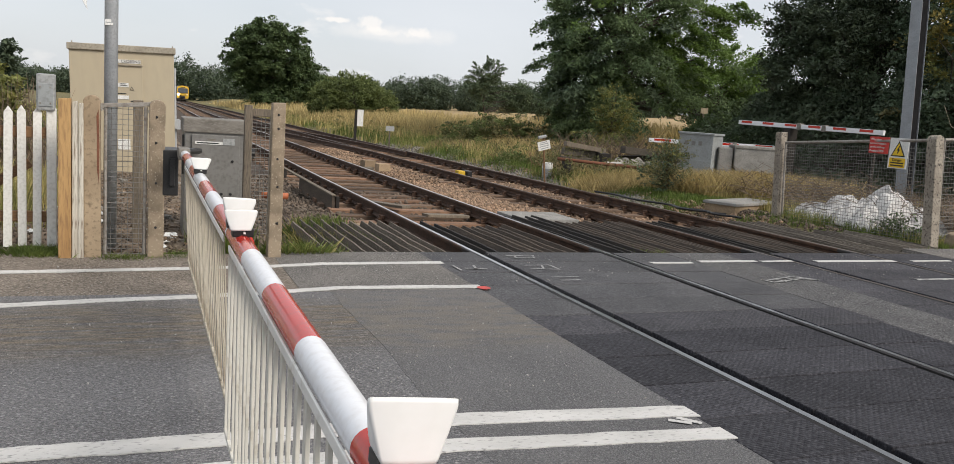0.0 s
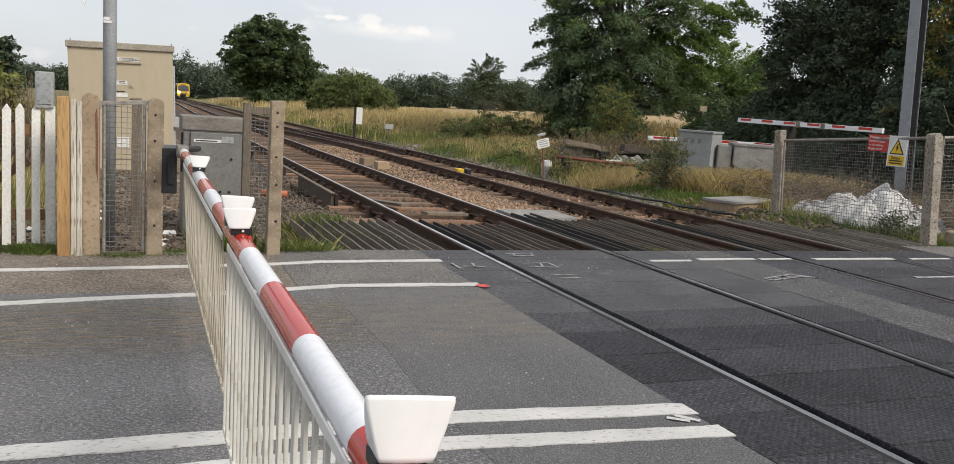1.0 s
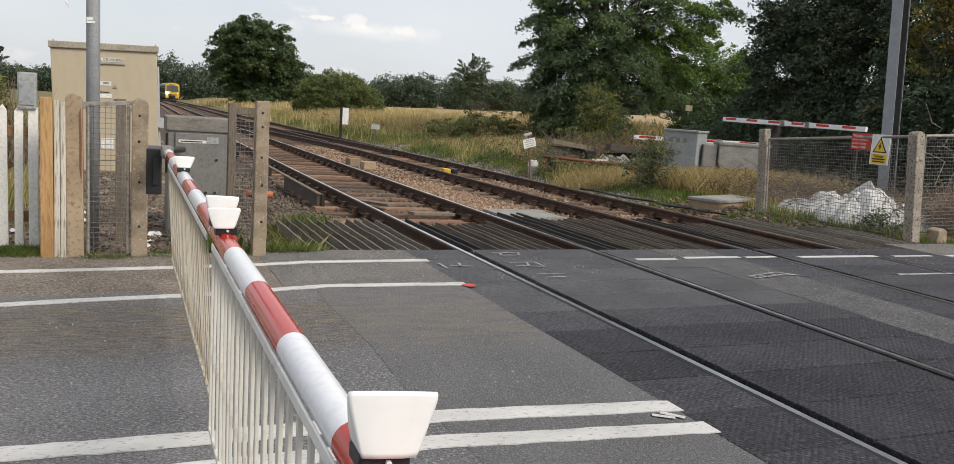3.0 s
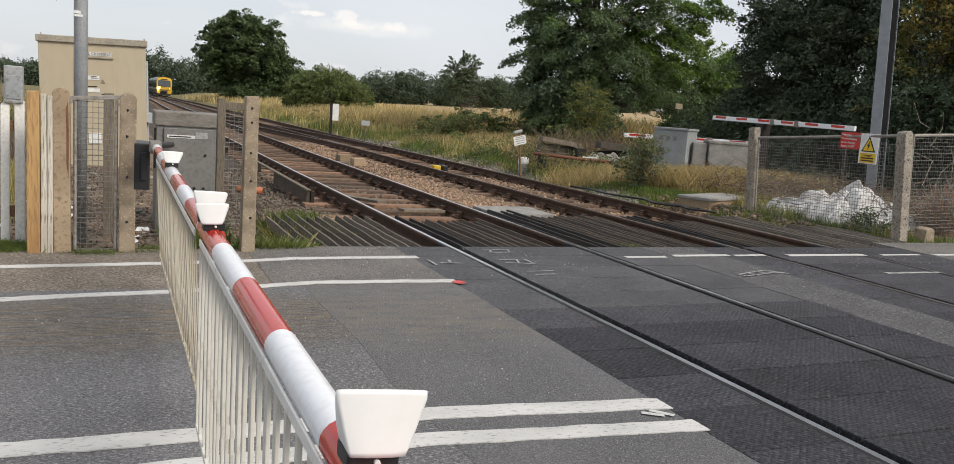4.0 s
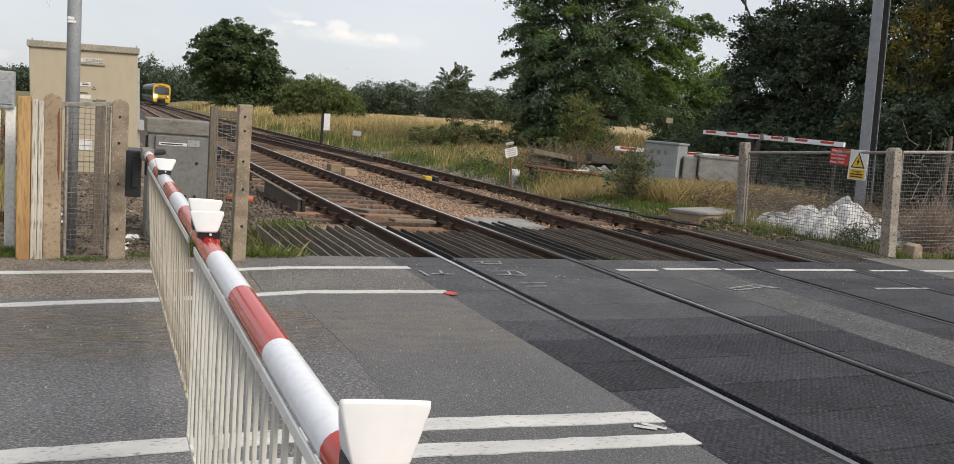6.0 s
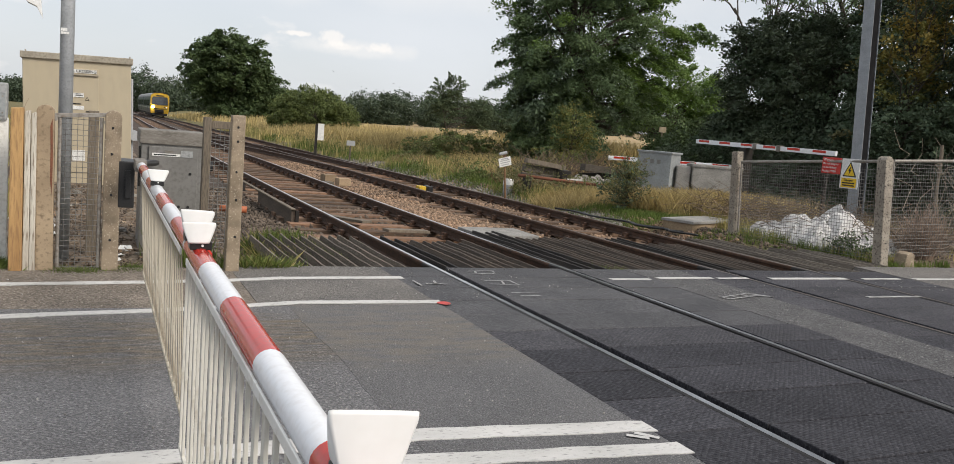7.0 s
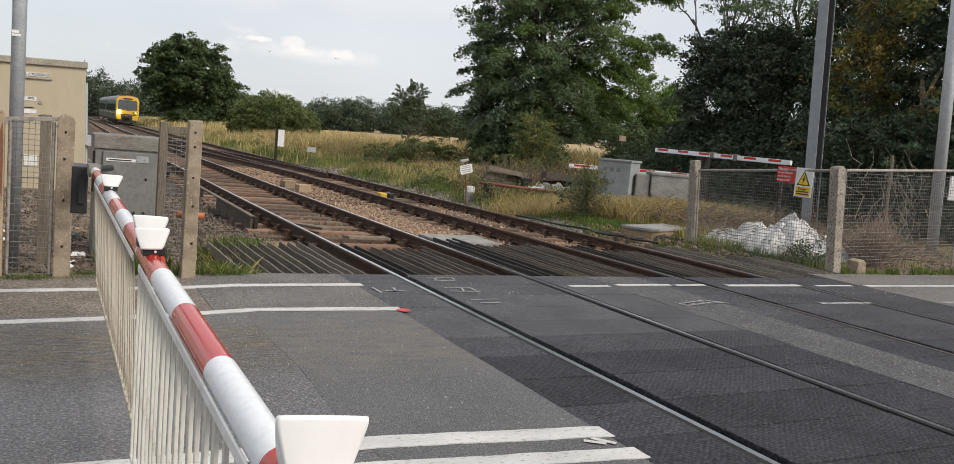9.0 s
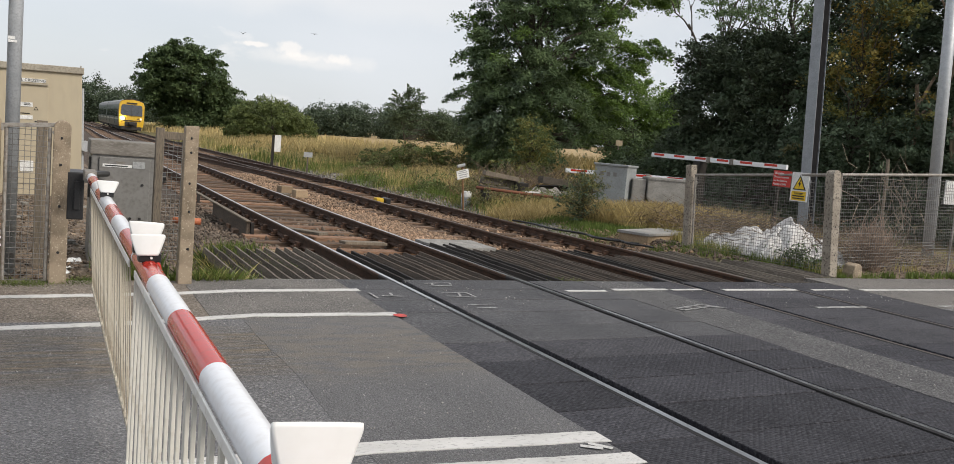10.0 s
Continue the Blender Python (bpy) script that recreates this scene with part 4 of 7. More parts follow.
def text_plate(parent, words, x, y, z, size, m, face="-y", depth=0.002):
    """Words as a mesh, facing -y or -x."""
    cu = bpy.data.curves.new("words", "FONT")
    cu.body, cu.size, cu.align_x, cu.align_y = words, size, "CENTER", "CENTER"
    cu.extrude = depth
    ob = bpy.data.objects.new("words", cu)
    scene.collection.objects.link(ob)
    me = bpy.data.meshes.new_from_object(ob.evaluated_get(bpy.context.evaluated_depsgraph_get()))
    bpy.data.objects.remove(ob)
    me.materials.clear()
    me.materials.append(m)
    o = new("lettering", me)
    o.matrix_basis = pose(x, y, z, 90, 0, 0 if face == "-y" else face)
    o.parent = parent
    return o


# ---- posts, gate and picket fence on the footway edge ----
def build_post(x, y, w, d, h, m, label, top="round", base=-0.08, holes=(), lean=(0, 0)):
    ob_m = pose(x, y, base, lean[0], lean[1], 0)
    t = thing("concrete_post" if m in (CONCRETE, CONCRETE_SMOOTH, CONCRETE_PALE) else "timber_post", label, "post")
    t.matrix_basis = ob_m
    bm = bmesh.new()
    H = h - base
    if top == "round":
        pts = [(-w / 2, 0), (w / 2, 0), (w / 2, H - w * 0.42)]
        pts += [(w / 2 * math.cos(a), H - w * 0.42 + w * 0.42 * math.sin(a)) for a in np.linspace(0.25, math.pi - 0.25, 7)]
        pts += [(-w / 2, H - w * 0.42)]
    else:
        pts = [(-w / 2, 0), (w / 2, 0), (w / 2 - 0.004, H), (-w / 2 + 0.003, H - 0.006)]
    prism(bm, pts, lambda u, v, q: (u, q - d / 2, v), d)
    part("shaft", bm, m, t, bevel=0.009)
    for z in holes:
        bm = bmesh.new()
        tube(bm, (random.uniform(-0.02, 0.02), -d / 2 - 0.003, z - base), (0, -d / 2 + 0.01, z - base), 0.011, seg=10)
        part("bolt_hole", bm, BLACK, t)
    return t


build_post(-3.504, 1.42, 0.125, 0.14, 1.305, CONCRETE_SMOOTH, "weathered concrete gate post with a rounded top and rust streak", lean=(0, -0.5))
bm = bmesh.new()
prism(bm, [(0.036, 0.72), (0.05, 0.6), (0.056, 0.9), (0.05, 1.2), (0.034, 1.14), (0.038, 0.95)], lambda u, v, q: (u, -0.0715 + q, v + 0.08), 0.002)
part("rust_stain", bm, RUST_RED, bpy.data.objects["concrete_post"], "rust streak")
build_post(-3.027, 1.42, 0.125, 0.13, 1.3, CONCRETE, "pitted concrete gate post with a rounded top and bolt holes", holes=(0.25, 0.62, 0.95, 1.16))
build_post(-2.05, 1.42, 0.116, 0.13, 1.345, CONCRETE, "pitted concrete fence post with bolt holes and a square top", top="flat", holes=(0.3, 0.62, 0.86, 1.12, 1.24))
build_post(-3.706, 1.36, 0.095, 0.1, 1.27, WOOD_NEW, "new orange-brown timber gate post", top="flat")
for x, w, h in ((-3.634, 0.046, 1.25), (-3.59, 0.042, 1.24)):
    build_post(x, 1.37, w, 0.08, h, WOOD_WHITE_OLD, "old timber upright with flaking white paint", top="flat")


def mesh_wires(bm, p0, ux, uz, width, height, step, r, jitter=0.0):
    p0, ux, uz = Vector(p0), Vector(ux), Vector(uz)
    n = int(width / step)
    for i in range(n + 1):
        a = p0 + ux * (i * step)
        tube(bm, a, a + uz * height, r, seg=4, caps=False)
    k = int(height / step)
    for j in range(k + 1):
        a = p0 + uz * (j * step)
        tube(bm, a, a + ux * width, r, seg=4, caps=False)


def build_gate():
    g = thing("wicket_gate", "small steel mesh gate between two concrete posts", "gate")
    bm = bmesh.new()
    x0, x1, y, z0, z1 = -3.415, -3.115, 1.4, 0.02, 1.235
    tube(bm, (x0, y, z0), (x0, y, z1), 0.014)
    tube(bm, (x1, y, z0), (x1, y, z1), 0.014)
    part("gate_frame", bm, FENCE_FRAME, g)
    bm = bmesh.new()
    hinge_line = Matrix.Translation((x0, y, z1)) @ Matrix.Rotation(radians(-5), 4, "Y") @ Matrix.Translation((-x0, -y, -z1))
    box(bm, x0 - 0.04, y - 0.018, z1 - 0.022, x1 + 0.04, y + 0.018, z1 + 0.012, bev=0.005, turn=hinge_line)
    part("gate_top_rail", bm, FENCE_FRAME, g)
    bm = bmesh.new()
    mesh_wires(bm, (x0, y, z0), (1, 0, 0), (0, 0, 1), x1 - x0, z1 - z0, 0.0425, 0.0021)
    part("wire_mesh", bm, WIRE, g)
    for z in (0.4, 1.2):
        for x in (x0 - 0.03, x1 + 0.03):
            bm = bmesh.new()
            tube(bm, (x, y - 0.03, z), (x, y + 0.03, z), 0.016, seg=8)
            part("hinge", bm, FENCE_FRAME, g)


build_gate()


def build_picket_fence():
    f = thing("picket_fence", "white painted pointed picket fence on brown rails", "fence")
    y = 1.75
    bm = bmesh.new()
    prism(bm, [(-0.032, 0), (0.032, 0), (0.032, 1.11), (0.0, 1.16), (-0.032, 1.11)], lambda u, v, t: (u, t, v), 0.022)
    me = mesh_of("picket", bm, PICKET_PAINT, bevel=0.003)
    for k in range(1, 42):
        ob = new("picket", me)
        ob.matrix_basis = pose(-3.838 - 0.108 * k, y - 0.03 * k * 0.2, 0.02 + random.uniform(-0.008, 0.008), 0, random.uniform(-0.8, 0.8), 0)
        ob.parent = f
    for z in (0.22, 0.92):
        bm = bmesh.new()
        box(bm, -8.6, y + 0.025, z, -3.88, y + 0.075, z + 0.09, bev=0.005)
        part("fence_rail", bm, WOOD_RAIL, f, "brown timber rail")
    bm = bmesh.new()
    box(bm, -4.55, y + 0.08, 0.5, -3.95, y + 0.12, 0.58, turn=Matrix.Translation((-4.25, 0, 0.54)) @ Matrix.Rotation(radians(-35), 4, "Y") @ Matrix.Translation((4.25, 0, -0.54)))
    part("brace", bm, WOOD_RAIL, f)


build_picket_fence()


def build_signal_post():
    t = thing("signal_post", "galvanised steel post carrying a road warning signal", "signal post")
    bm = bmesh.new()
    tube(bm, (-3.4, 2.15, -0.1), (-3.4, 2.15, 5.2), 0.056, seg=20)
    part("pole", bm, GALV, t, smooth=True)
    bm = bmesh.new()
    box(bm, -3.45, 2.089, 1.93, -3.40, 2.094, 1.955)
    box(bm, -3.45, 2.089, 1.905, -3.385, 2.094, 1.925)
    part("label_tape", bm, PLATE_WHITE, t)
    bm = bmesh.new()
    box(bm, -3.85, 2.1, 2.28, -3.4, 2.16, 2.31)
    part("bracket", bm, BLACK, t)
    bm = bmesh.new()
    prism(bm, [(-3.73, 2.3), (-3.64, 2.3), (-3.6, 2.16), (-3.585, 2.01), (-3.63, 2.1), (-3.7, 2.13), (-3.73, 2.18)], lambda u, v, q: (u, 2.0 + q, v), 0.12)
    part("lamp_visor", bm, LAMP_WHITE, t, "pale grey signal visor", bevel=0.004)
    bm = bmesh.new()
    box(bm, -3.95, 2.05, 2.3, -3.45, 2.22, 2.62, bev=0.02)
    part("signal_head", bm, BLACK, t)


build_signal_post()


def build_meter_box():
    t = thing("meter_box", "light grey metal box on a post behind the pickets", "utility box")
    bm = bmesh.new()
    box(bm, -3.945, 1.72, 1.15, -3.808, 1.84, 1.448, bev=0.015)
    part("housing", bm, BOX_GREY, t)
    bm = bmesh.new()
    box(bm, -3.933, 1.713, 1.185, -3.82, 1.72, 1.37, bev=0.003)
    part("cover_plate", bm, CABINET_PALE, t)
    for x in (-3.915, -3.84):
        for z in (1.21, 1.34):
            bm = bmesh.new()
            tube(bm, (x, 1.708, z), (x, 1.715, z), 0.007)
            part("screw", bm, FENCE_FRAME, t)
    bm = bmesh.new()
    box(bm, -3.873, 1.745, -0.1, -3.8, 1.805, 1.17, bev=0.008)
    part("post", bm, PICKET_PAINT, t, "pale painted post")


build_meter_box()


# ---- equipment shed and cabinets ----
def build_shed():
    t = thing("equipment_shed", "beige painted steel equipment shed with a lettered door", "shed")
    t.matrix_basis = Matrix.Translation((-3.4, 0, 0)) @ pose(0, 0, 0, 0, -1.7, 0) @ Matrix.Translation((3.4, 0, 0))
    x0, x1, y0, y1, z1 = -4.235, -2.565, 10.0, 11.4, 2.02
    bm = bmesh.new()
    box(bm, x0, y0, -0.15, x1, y1, z1 - 0.02, bev=0.015)
    part("body", bm, SHED, t)
    bm = bmesh.new()
    box(bm, x0 - 0.03, y0 - 0.04, z1 - 0.04, x1 + 0.03, y1 + 0.04, z1 + 0.07, bev=0.012)
    part("roof", bm, SHED_TRIM, t, "weathered flat roof edge")
    for x in (x0 + 0.05, x1 - 0.02):
        bm = bmesh.new()
        tube(bm, (x, y0, z1 + 0.07), (x, y0, z1 + 0.1), 0.01)
        part("lifting_eye", bm, SHED_TRIM, t)
    bm = bmesh.new()
    box(bm, -3.63, y0 - 0.02, 0.1, -3.08, y0 + 0.005, 1.86, bev=0.005)
    d = part("door", bm, SHED, t)
    bm = bmesh.new()
    box(bm, -3.64, y0 - 0.05, 1.745, -3.08, y0 - 0.018, 1.765)
    part("drip_strip", bm, SHED_TRIM, d)
    bm = bmesh.new()
    box(bm, -3.62, y0 - 0.03, 1.785, -3.11, y0 - 0.021, 1.845)
    p = part("nameplate", bm, PLATE_WHITE, d, "white nameplate with black capitals")
    text_plate(p, "LEVEL CROSSING", -3.365, y0 - 0.032, 1.815, 0.066, INK)
    for z0, z2, m, xx0, xx1 in ((1.38, 1.45, PLATE_WHITE, -3.51, -3.31), (1.26, 1.275, INK, -3.49, -3.35), (1.17, 1.235, PLATE_WHITE, -3.51, -3.31), (1.13, 1.15, INK, -3.28, -3.1)):
        bm = bmesh.new()
        box(bm, xx0, y0 - 0.028, z0, xx1, y0 - 0.021, z2)
        part("label_plate", bm, m, d)
    for z, w in ((1.405, 0.11), (1.43, 0.09)):
        bm = bmesh.new()
        box(bm, -3.44, y0 - 0.0315, z, -3.44 + w, y0 - 0.029, z + 0.01)
        part("label_bar", bm, INK, d)
    bm = bmesh.new()
    prism(bm, [(-0.035, 0), (0.035, 0), (0, 0.06)], lambda u, v, q: (-3.26 + u, y0 - 0.028 + q, 1.33 + v), 0.006)
    part("warning_triangle", bm, INK, d)
    bm = bmesh.new()
    prism(bm, [(-0.022, 0.008), (0.022, 0.008), (0, 0.046)], lambda u, v, q: (-3.26 + u, y0 - 0.031 + q, 1.33 + v), 0.003)
    part("warning_triangle", bm, SHED, d)
    bm = bmesh.new()
    box(bm, -3.5, y0 - 0.03, 0.3, -3.3, y0 - 0.021, 0.48)
    part("label_plate", bm, PLATE_WHITE, d)
    bm = bmesh.new()
    tube(bm, (x1 + 0.02, y0 + 0.3, 1.75), (x1 + 0.02, y0 + 0.3, 0.1), 0.025)
    tube(bm, (x1 + 0.07, y0 + 0.2, 0.75), (x1 + 0.07, y0 + 0.6, 0.75), 0.09, seg=14)
    part("duct", bm, GALV, t)


build_shed()


def build_machine():
    t = thing("barrier_machine", "grey steel barrier machine cabinet with a label on its door", "cabinet")
    x0, x1, y0, y1, z1 = -2.74, -2.13, 3.0, 3.6, 1.1
    bm = bmesh.new()
    box(bm, x0, y0, -0.1, x1, y1, z1 - 0.1, bev=0.012)
    part("body", bm, CABINET, t)
    bm = bmesh.new()
    box(bm, x0 - 0.015, y0 - 0.02, z1 - 0.12, x1 + 0.015, y1 + 0.02, z1 + 0.02, bev=0.012)
    part("lid", bm, CABINET_TOP, t, "weathered lid")
    bm = bmesh.new()
    box(bm, x0 + 0.07, y0 - 0.022, 0.1, x1 - 0.07, y0 + 0.002, z1 - 0.14, bev=0.004)
    d = part("door", bm, CABINET, t)
    bm = bmesh.new()
    box(bm, x0 + 0.1, y0 - 0.027, z1 - 0.235, x0 + 0.37, y0 - 0.0225, z1 - 0.205)
    part("label_plate", bm, PLATE_WHITE, d)
    bm = bmesh.new()
    box(bm, x0 + 0.375, y0 - 0.027, z1 - 0.235, x0 + 0.49, y0 - 0.0225, z1 - 0.17)
    part("label_plate", bm, BOX_GREY, d)
    bm = bmesh.new()
    box(bm, x0 + 0.12, y0 - 0.0285, z1 - 0.226, x0 + 0.33, y0 - 0.0272, z1 - 0.215)
    part("label_bar", bm, INK, d)
    bm = bmesh.new()
    box(bm, x0 + 0.22, y0 - 0.0285, z1 - 0.2, x0 + 0.3, y0 - 0.0225, z1 - 0.175)
    part("label_bar", bm, CABINET_TOP, d)
    for x, z in ((x0 + 0.37, 0.36), (x0 + 0.46, 0.36), (x0 + 0.47, 0.7)):
        bm = bmesh.new()
        tube(bm, (x, y0 - 0.032, z), (x, y0 - 0.02, z), 0.014, seg=10)
        part("bolt", bm, BLACK, d)
    bm = bmesh.new()
    tube(bm, (x1, y0 + 0.15, 0.78), (x1 + 0.1, y0 + 0.15, 0.78), 0.055, seg=12)
    part("conduit", bm, BLACK, t)
    bm = bmesh.new()
    box(bm, x0 - 0.02, y0 + 0.02, 0.55, x0 - 0.003, y0 + 0.08, 0.95)
    part("hinge", bm, BLACK, t)


build_machine()


def build_side_panel():
    f = thing("side_fence", "rustic timber and wire mesh panel behind a concrete post", "fence")
    bm = bmesh.new()
    box(bm, -2.262, 2.0, -0.1, -2.195, 2.1, 1.3, bev=0.006)
    part("post", bm, WOOD_GREY, f)
    bm = bmesh.new()
    box(bm, -2.195, 2.02, 1.2, -1.98, 2.08, 1.27, bev=0.006)
    part("top_rail", bm, WOOD_GREY, f)
    bm = bmesh.new()
    mesh_wires(bm, (-2.19, 2.05, 0.1), (1, 0, 0), (0, 0, 1), 0.22, 1.1, 0.04, 0.003)
    part("wire_mesh", bm, WIRE, f)
    bm = bmesh.new()
    box(bm, -3.22, 2.55, -0.1, -3.13, 2.62, 1.27, bev=0.006)
    tagged(part("timber_post", bm, WOOD_GREY), "weathered timber post behind the wicket gate", "post")


build_side_panel()


# ---- fence on the far side of the line ----
def build_far_fence():
    a, b = Vector((6.98, 5.35, 0)), Vector((6.85, 2.2, 0))
    build_post(a.x, a.y, 0.14, 0.14, 1.4, CONCRETE_PALE, "concrete fence post leaning beside the far track", top="flat", lean=(-2.6, -2.2))
    build_post(b.x, b.y, 0.148, 0.15, 1.5, CONCRETE_PALE, "pitted concrete corner post of the mesh fence", top="round", holes=(0.3, 0.7, 1.1), lean=(-3.4, -2.8))
    for name, p, q, z0, z1 in (("one", a, b, 0.06, 1.34), ("two", b, Vector((10.6, 2.35, 0)), 0.1, 1.44)):
        f = thing("mesh_fence", "rusty steel framed wire mesh fence panel", "fence", "mesh fence panels")
        f.matrix_basis = Matrix.Translation(b) @ pose(0, 0, 0, -2.2, -2.4 if name == "one" else -2.0, 0) @ Matrix.Translation(-b)
        u = (q - p)
        L = u.length - 0.22
        u.normalize()
        s = p + u * 0.11
        e = p + u * (L + 0.11)
        bm = bmesh.new()
        for v in (s, e):
            tube(bm, v + Vector((0, 0, z0)), v + Vector((0, 0, z1)), 0.016)
        tube(bm, s + Vector((0, 0, z1)), e + Vector((0, 0, z1 + 0.09)), 0.022)
        part("fence_frame", bm, FENCE_FRAME, f)
        bm = bmesh.new()
        mesh_wires(bm, s + Vector((0, 0, z0)), u, (0, 0, 1), L, z1 - z0, 0.05, 0.0029)
        part("wire_mesh", bm, WIRE, f)


build_far_fence()


def build_signs():
    t = thing("warning_sign", "red trespass warning sign with white lettering on the fence", "sign")
    t.matrix_basis = pose(6.83, 3.26, 1.285, 0, 0, -88)
    bm = bmesh.new()
    box(bm, -0.17, -0.01, -0.1, 0.17, 0.0, 0.14, bev=0.003)
    part("plate", bm, SIGN_RED, t)
    for k, (w, s) in enumerate((("Warning", 0.052), ("Do not trespass", 0.043), ("on the Railway", 0.043), ("Penalty £1000", 0.043))):
        o = text_plate(t, w, -0.15, -0.0125, 0.1 - 0.055 * k, s, PLATE_WHITE)
        o.data.transform(Matrix.Translation((-min(v.co.x for v in o.data.vertices), 0, 0)))
    t = thing("warning_sign", "white and yellow electric danger sign on the fence", "sign")
    t.matrix_basis = pose(6.81, 2.885, 1.165, 0, 0, -88)
    bm = bmesh.new()
    box(bm, -0.155, -0.012, -0.17, 0.155, 0.0, 0.26, bev=0.003)
    part("plate", bm, PLATE_WHITE, t)
    bm = bmesh.new()
    prism(bm, [(-0.12, -0.0), (0.12, 0.0), (0, 0.22)], lambda u, v, q: (u, -0.015 + q, v), 0.004)
    part("triangle_border", bm, INK, t)
    bm = bmesh.new()
    prism(bm, [(-0.092, 0.016), (0.092, 0.016), (0, 0.186)], lambda u, v, q: (u, -0.018 + q, v), 0.004)
    part("triangle", bm, SIGN_YELLOW, t)
    bm = bmesh.new()
    prism(bm, [(0.012, 0.15), (-0.024, 0.085), (-0.004, 0.085), (-0.012, 0.03), (0.028, 0.1), (0.006, 0.1), (0.022, 0.15)], lambda u, v, q: (u, -0.021 + q, v), 0.004)
    part("lightning_flash", bm, INK, t)
    bm = bmesh.new()
    box(bm, -0.13, -0.016, -0.155, 0.13, -0.0115, -0.02)
    part("caption_panel", bm, SIGN_YELLOW, t)
    text_plate(t, "Danger", 0, -0.018, -0.05, 0.055, INK)
    for z in (-0.1, -0.135):
        bm = bmesh.new()
        box(bm, -0.105, -0.0185, z, 0.105, -0.0165, z + 0.018)
        part("caption_bar", bm, INK, t)


build_signs()


def build_poles():
    t = thing("steel_post", "tall grey steel H-section post behind the mesh fence", "post")
    t.matrix_basis = pose(10.05, 5.53, -0.1, -2.0, -1.7, 0) @ pose(0, 0, 0, 0, 0, 14)
    for x in (-0.13, 0.118):
        bm = bmesh.new()
        box(bm, x, -0.105, 0, x + 0.014, 0.1, 7.5, bev=0.003)
        part("flange", bm, POLE_GREY, t)
    bm = bmesh.new()
    box(bm, -0.117, -0.005, 0, 0.117, 0.005, 7.5)
    part("web", bm, POLE_GREY, t)
    # added matt black box: paints the shade in the post's open side
    bm = bmesh.new()
    box(bm, -0.114, -0.085, 0.5, 0.112, -0.008, 7.4)
    part("recess_shade_fill", bm, RECESS_SHADE, t, "added black filler standing in for shade in the hollow of the post")
    t = thing("signal_post", "pale grey tubular steel post beyond the fence", "post")
    bm = bmesh.new()
    tube(bm, (12.5, 4.62, -0.1), (12.3, 4.82, 7), 0.11, seg=18)
    part("pole", bm, GALV, t, smooth=True)
    bm = bmesh.new()
    tube(bm, (12.85, 6.0, -0.1), (12.8, 6.02, 1.88), 0.034, seg=9)
    tagged(part("timber_stake", bm, WOOD_GREY), "grey weathered stake standing in dead brush", "post")
    bm = bmesh.new()
    box(bm, -0.275, 0, 1.12, 0.275, 0.02, 1.51)
    t = thing("notice_board", "white notice on a thin steel leg behind the mesh fence", "sign", at=(10.185, 2.7, 0))
    part("board", bm, PLATE_WHITE, t)
    bm = bmesh.new()
    box(bm, 0.1, 0.022, -0.1, 0.125, 0.045, 1.5)
    part("leg", bm, FENCE_FRAME, t)
    t = thing("field_notice", "small pale notice board on a thin post by the hedge", "sign", at=(17.9, 22.5, 0))
    bm = bmesh.new()
    box(bm, -0.03, 0.0, -0.1, 0.03, 0.05, 2.0)
    part("post", bm, WOOD_GREY, t)
    bm = bmesh.new()
    box(bm, -0.17, -0.02, 1.92, 0.17, -0.002, 2.14)
    part("board", bm, BARN_BOARD, t)


build_poles()


# ---- beyond the far track ----
def build_far_cabinet():
    t = thing("trackside_cabinet", "pale grey steel trackside cabinet with three vents", "cabinet", at=(9.35, 10.9, 0.0), turn=-58)
    bm = bmesh.new()
    box(bm, -0.42, -0.32, -0.1, 0.42, 0.32, 1.2, bev=0.012)
    part("body", bm, CABINET_PALE, t)
    bm = bmesh.new()
    box(bm, -0.45, -0.35, 1.2, 0.45, 0.35, 1.25, bev=0.01)
    part("lid", bm, CABINET_PALE, t)
    for x in (-0.27, -0.1, 0.07):
        bm = bmesh.new()
        box(bm, x, -0.326, 0.95, x + 0.09, -0.318, 1.05)
        part("vent", bm, CABINET, t)
    bm = bmesh.new()
    box(bm, -0.38, -0.33, 0.1, 0.38, -0.319, 0.6, bev=0.003)
    part("door", bm, CABINET_PALE, t)


build_far_cabinet()


def build_trough():
    t = thing("concrete_bin", "pale grey concrete bin beside the cabinet", "bin", at=(10.35, 10.3, 0.05), turn=-28)
    bm = bmesh.new()
    prism(bm, [(-0.42, 0.95), (-0.42, 0.5), (-0.34, 0.3), (-0.15, 0.16), (0.5, 0.16), (0.68, 0.3), (0.75, 0.5), (0.75, 0.93)], lambda u, v, q: (u, q - 0.35, v), 0.7)
    part("tub", bm, CONCRETE_GREY, t, bevel=0.03)
    bm = bmesh.new()
    box(bm, -0.78, -0.3, -0.1, -0.45, 0.3, 0.9, bev=0.03)
    part("end_block", bm, CONCRETE_GREY, t)
    bm = bmesh.new()
    box(bm, -0.44, -0.37, 0.9, 0.77, 0.37, 0.97, bev=0.015)
    part("rim", bm, CONCRETE_GREY, t)
    bm = bmesh.new()
    box(bm, -0.3, -0.28, -0.1, 0.6, 0.28, 0.2)
    part("base", bm, BLACK, t)


build_trough()


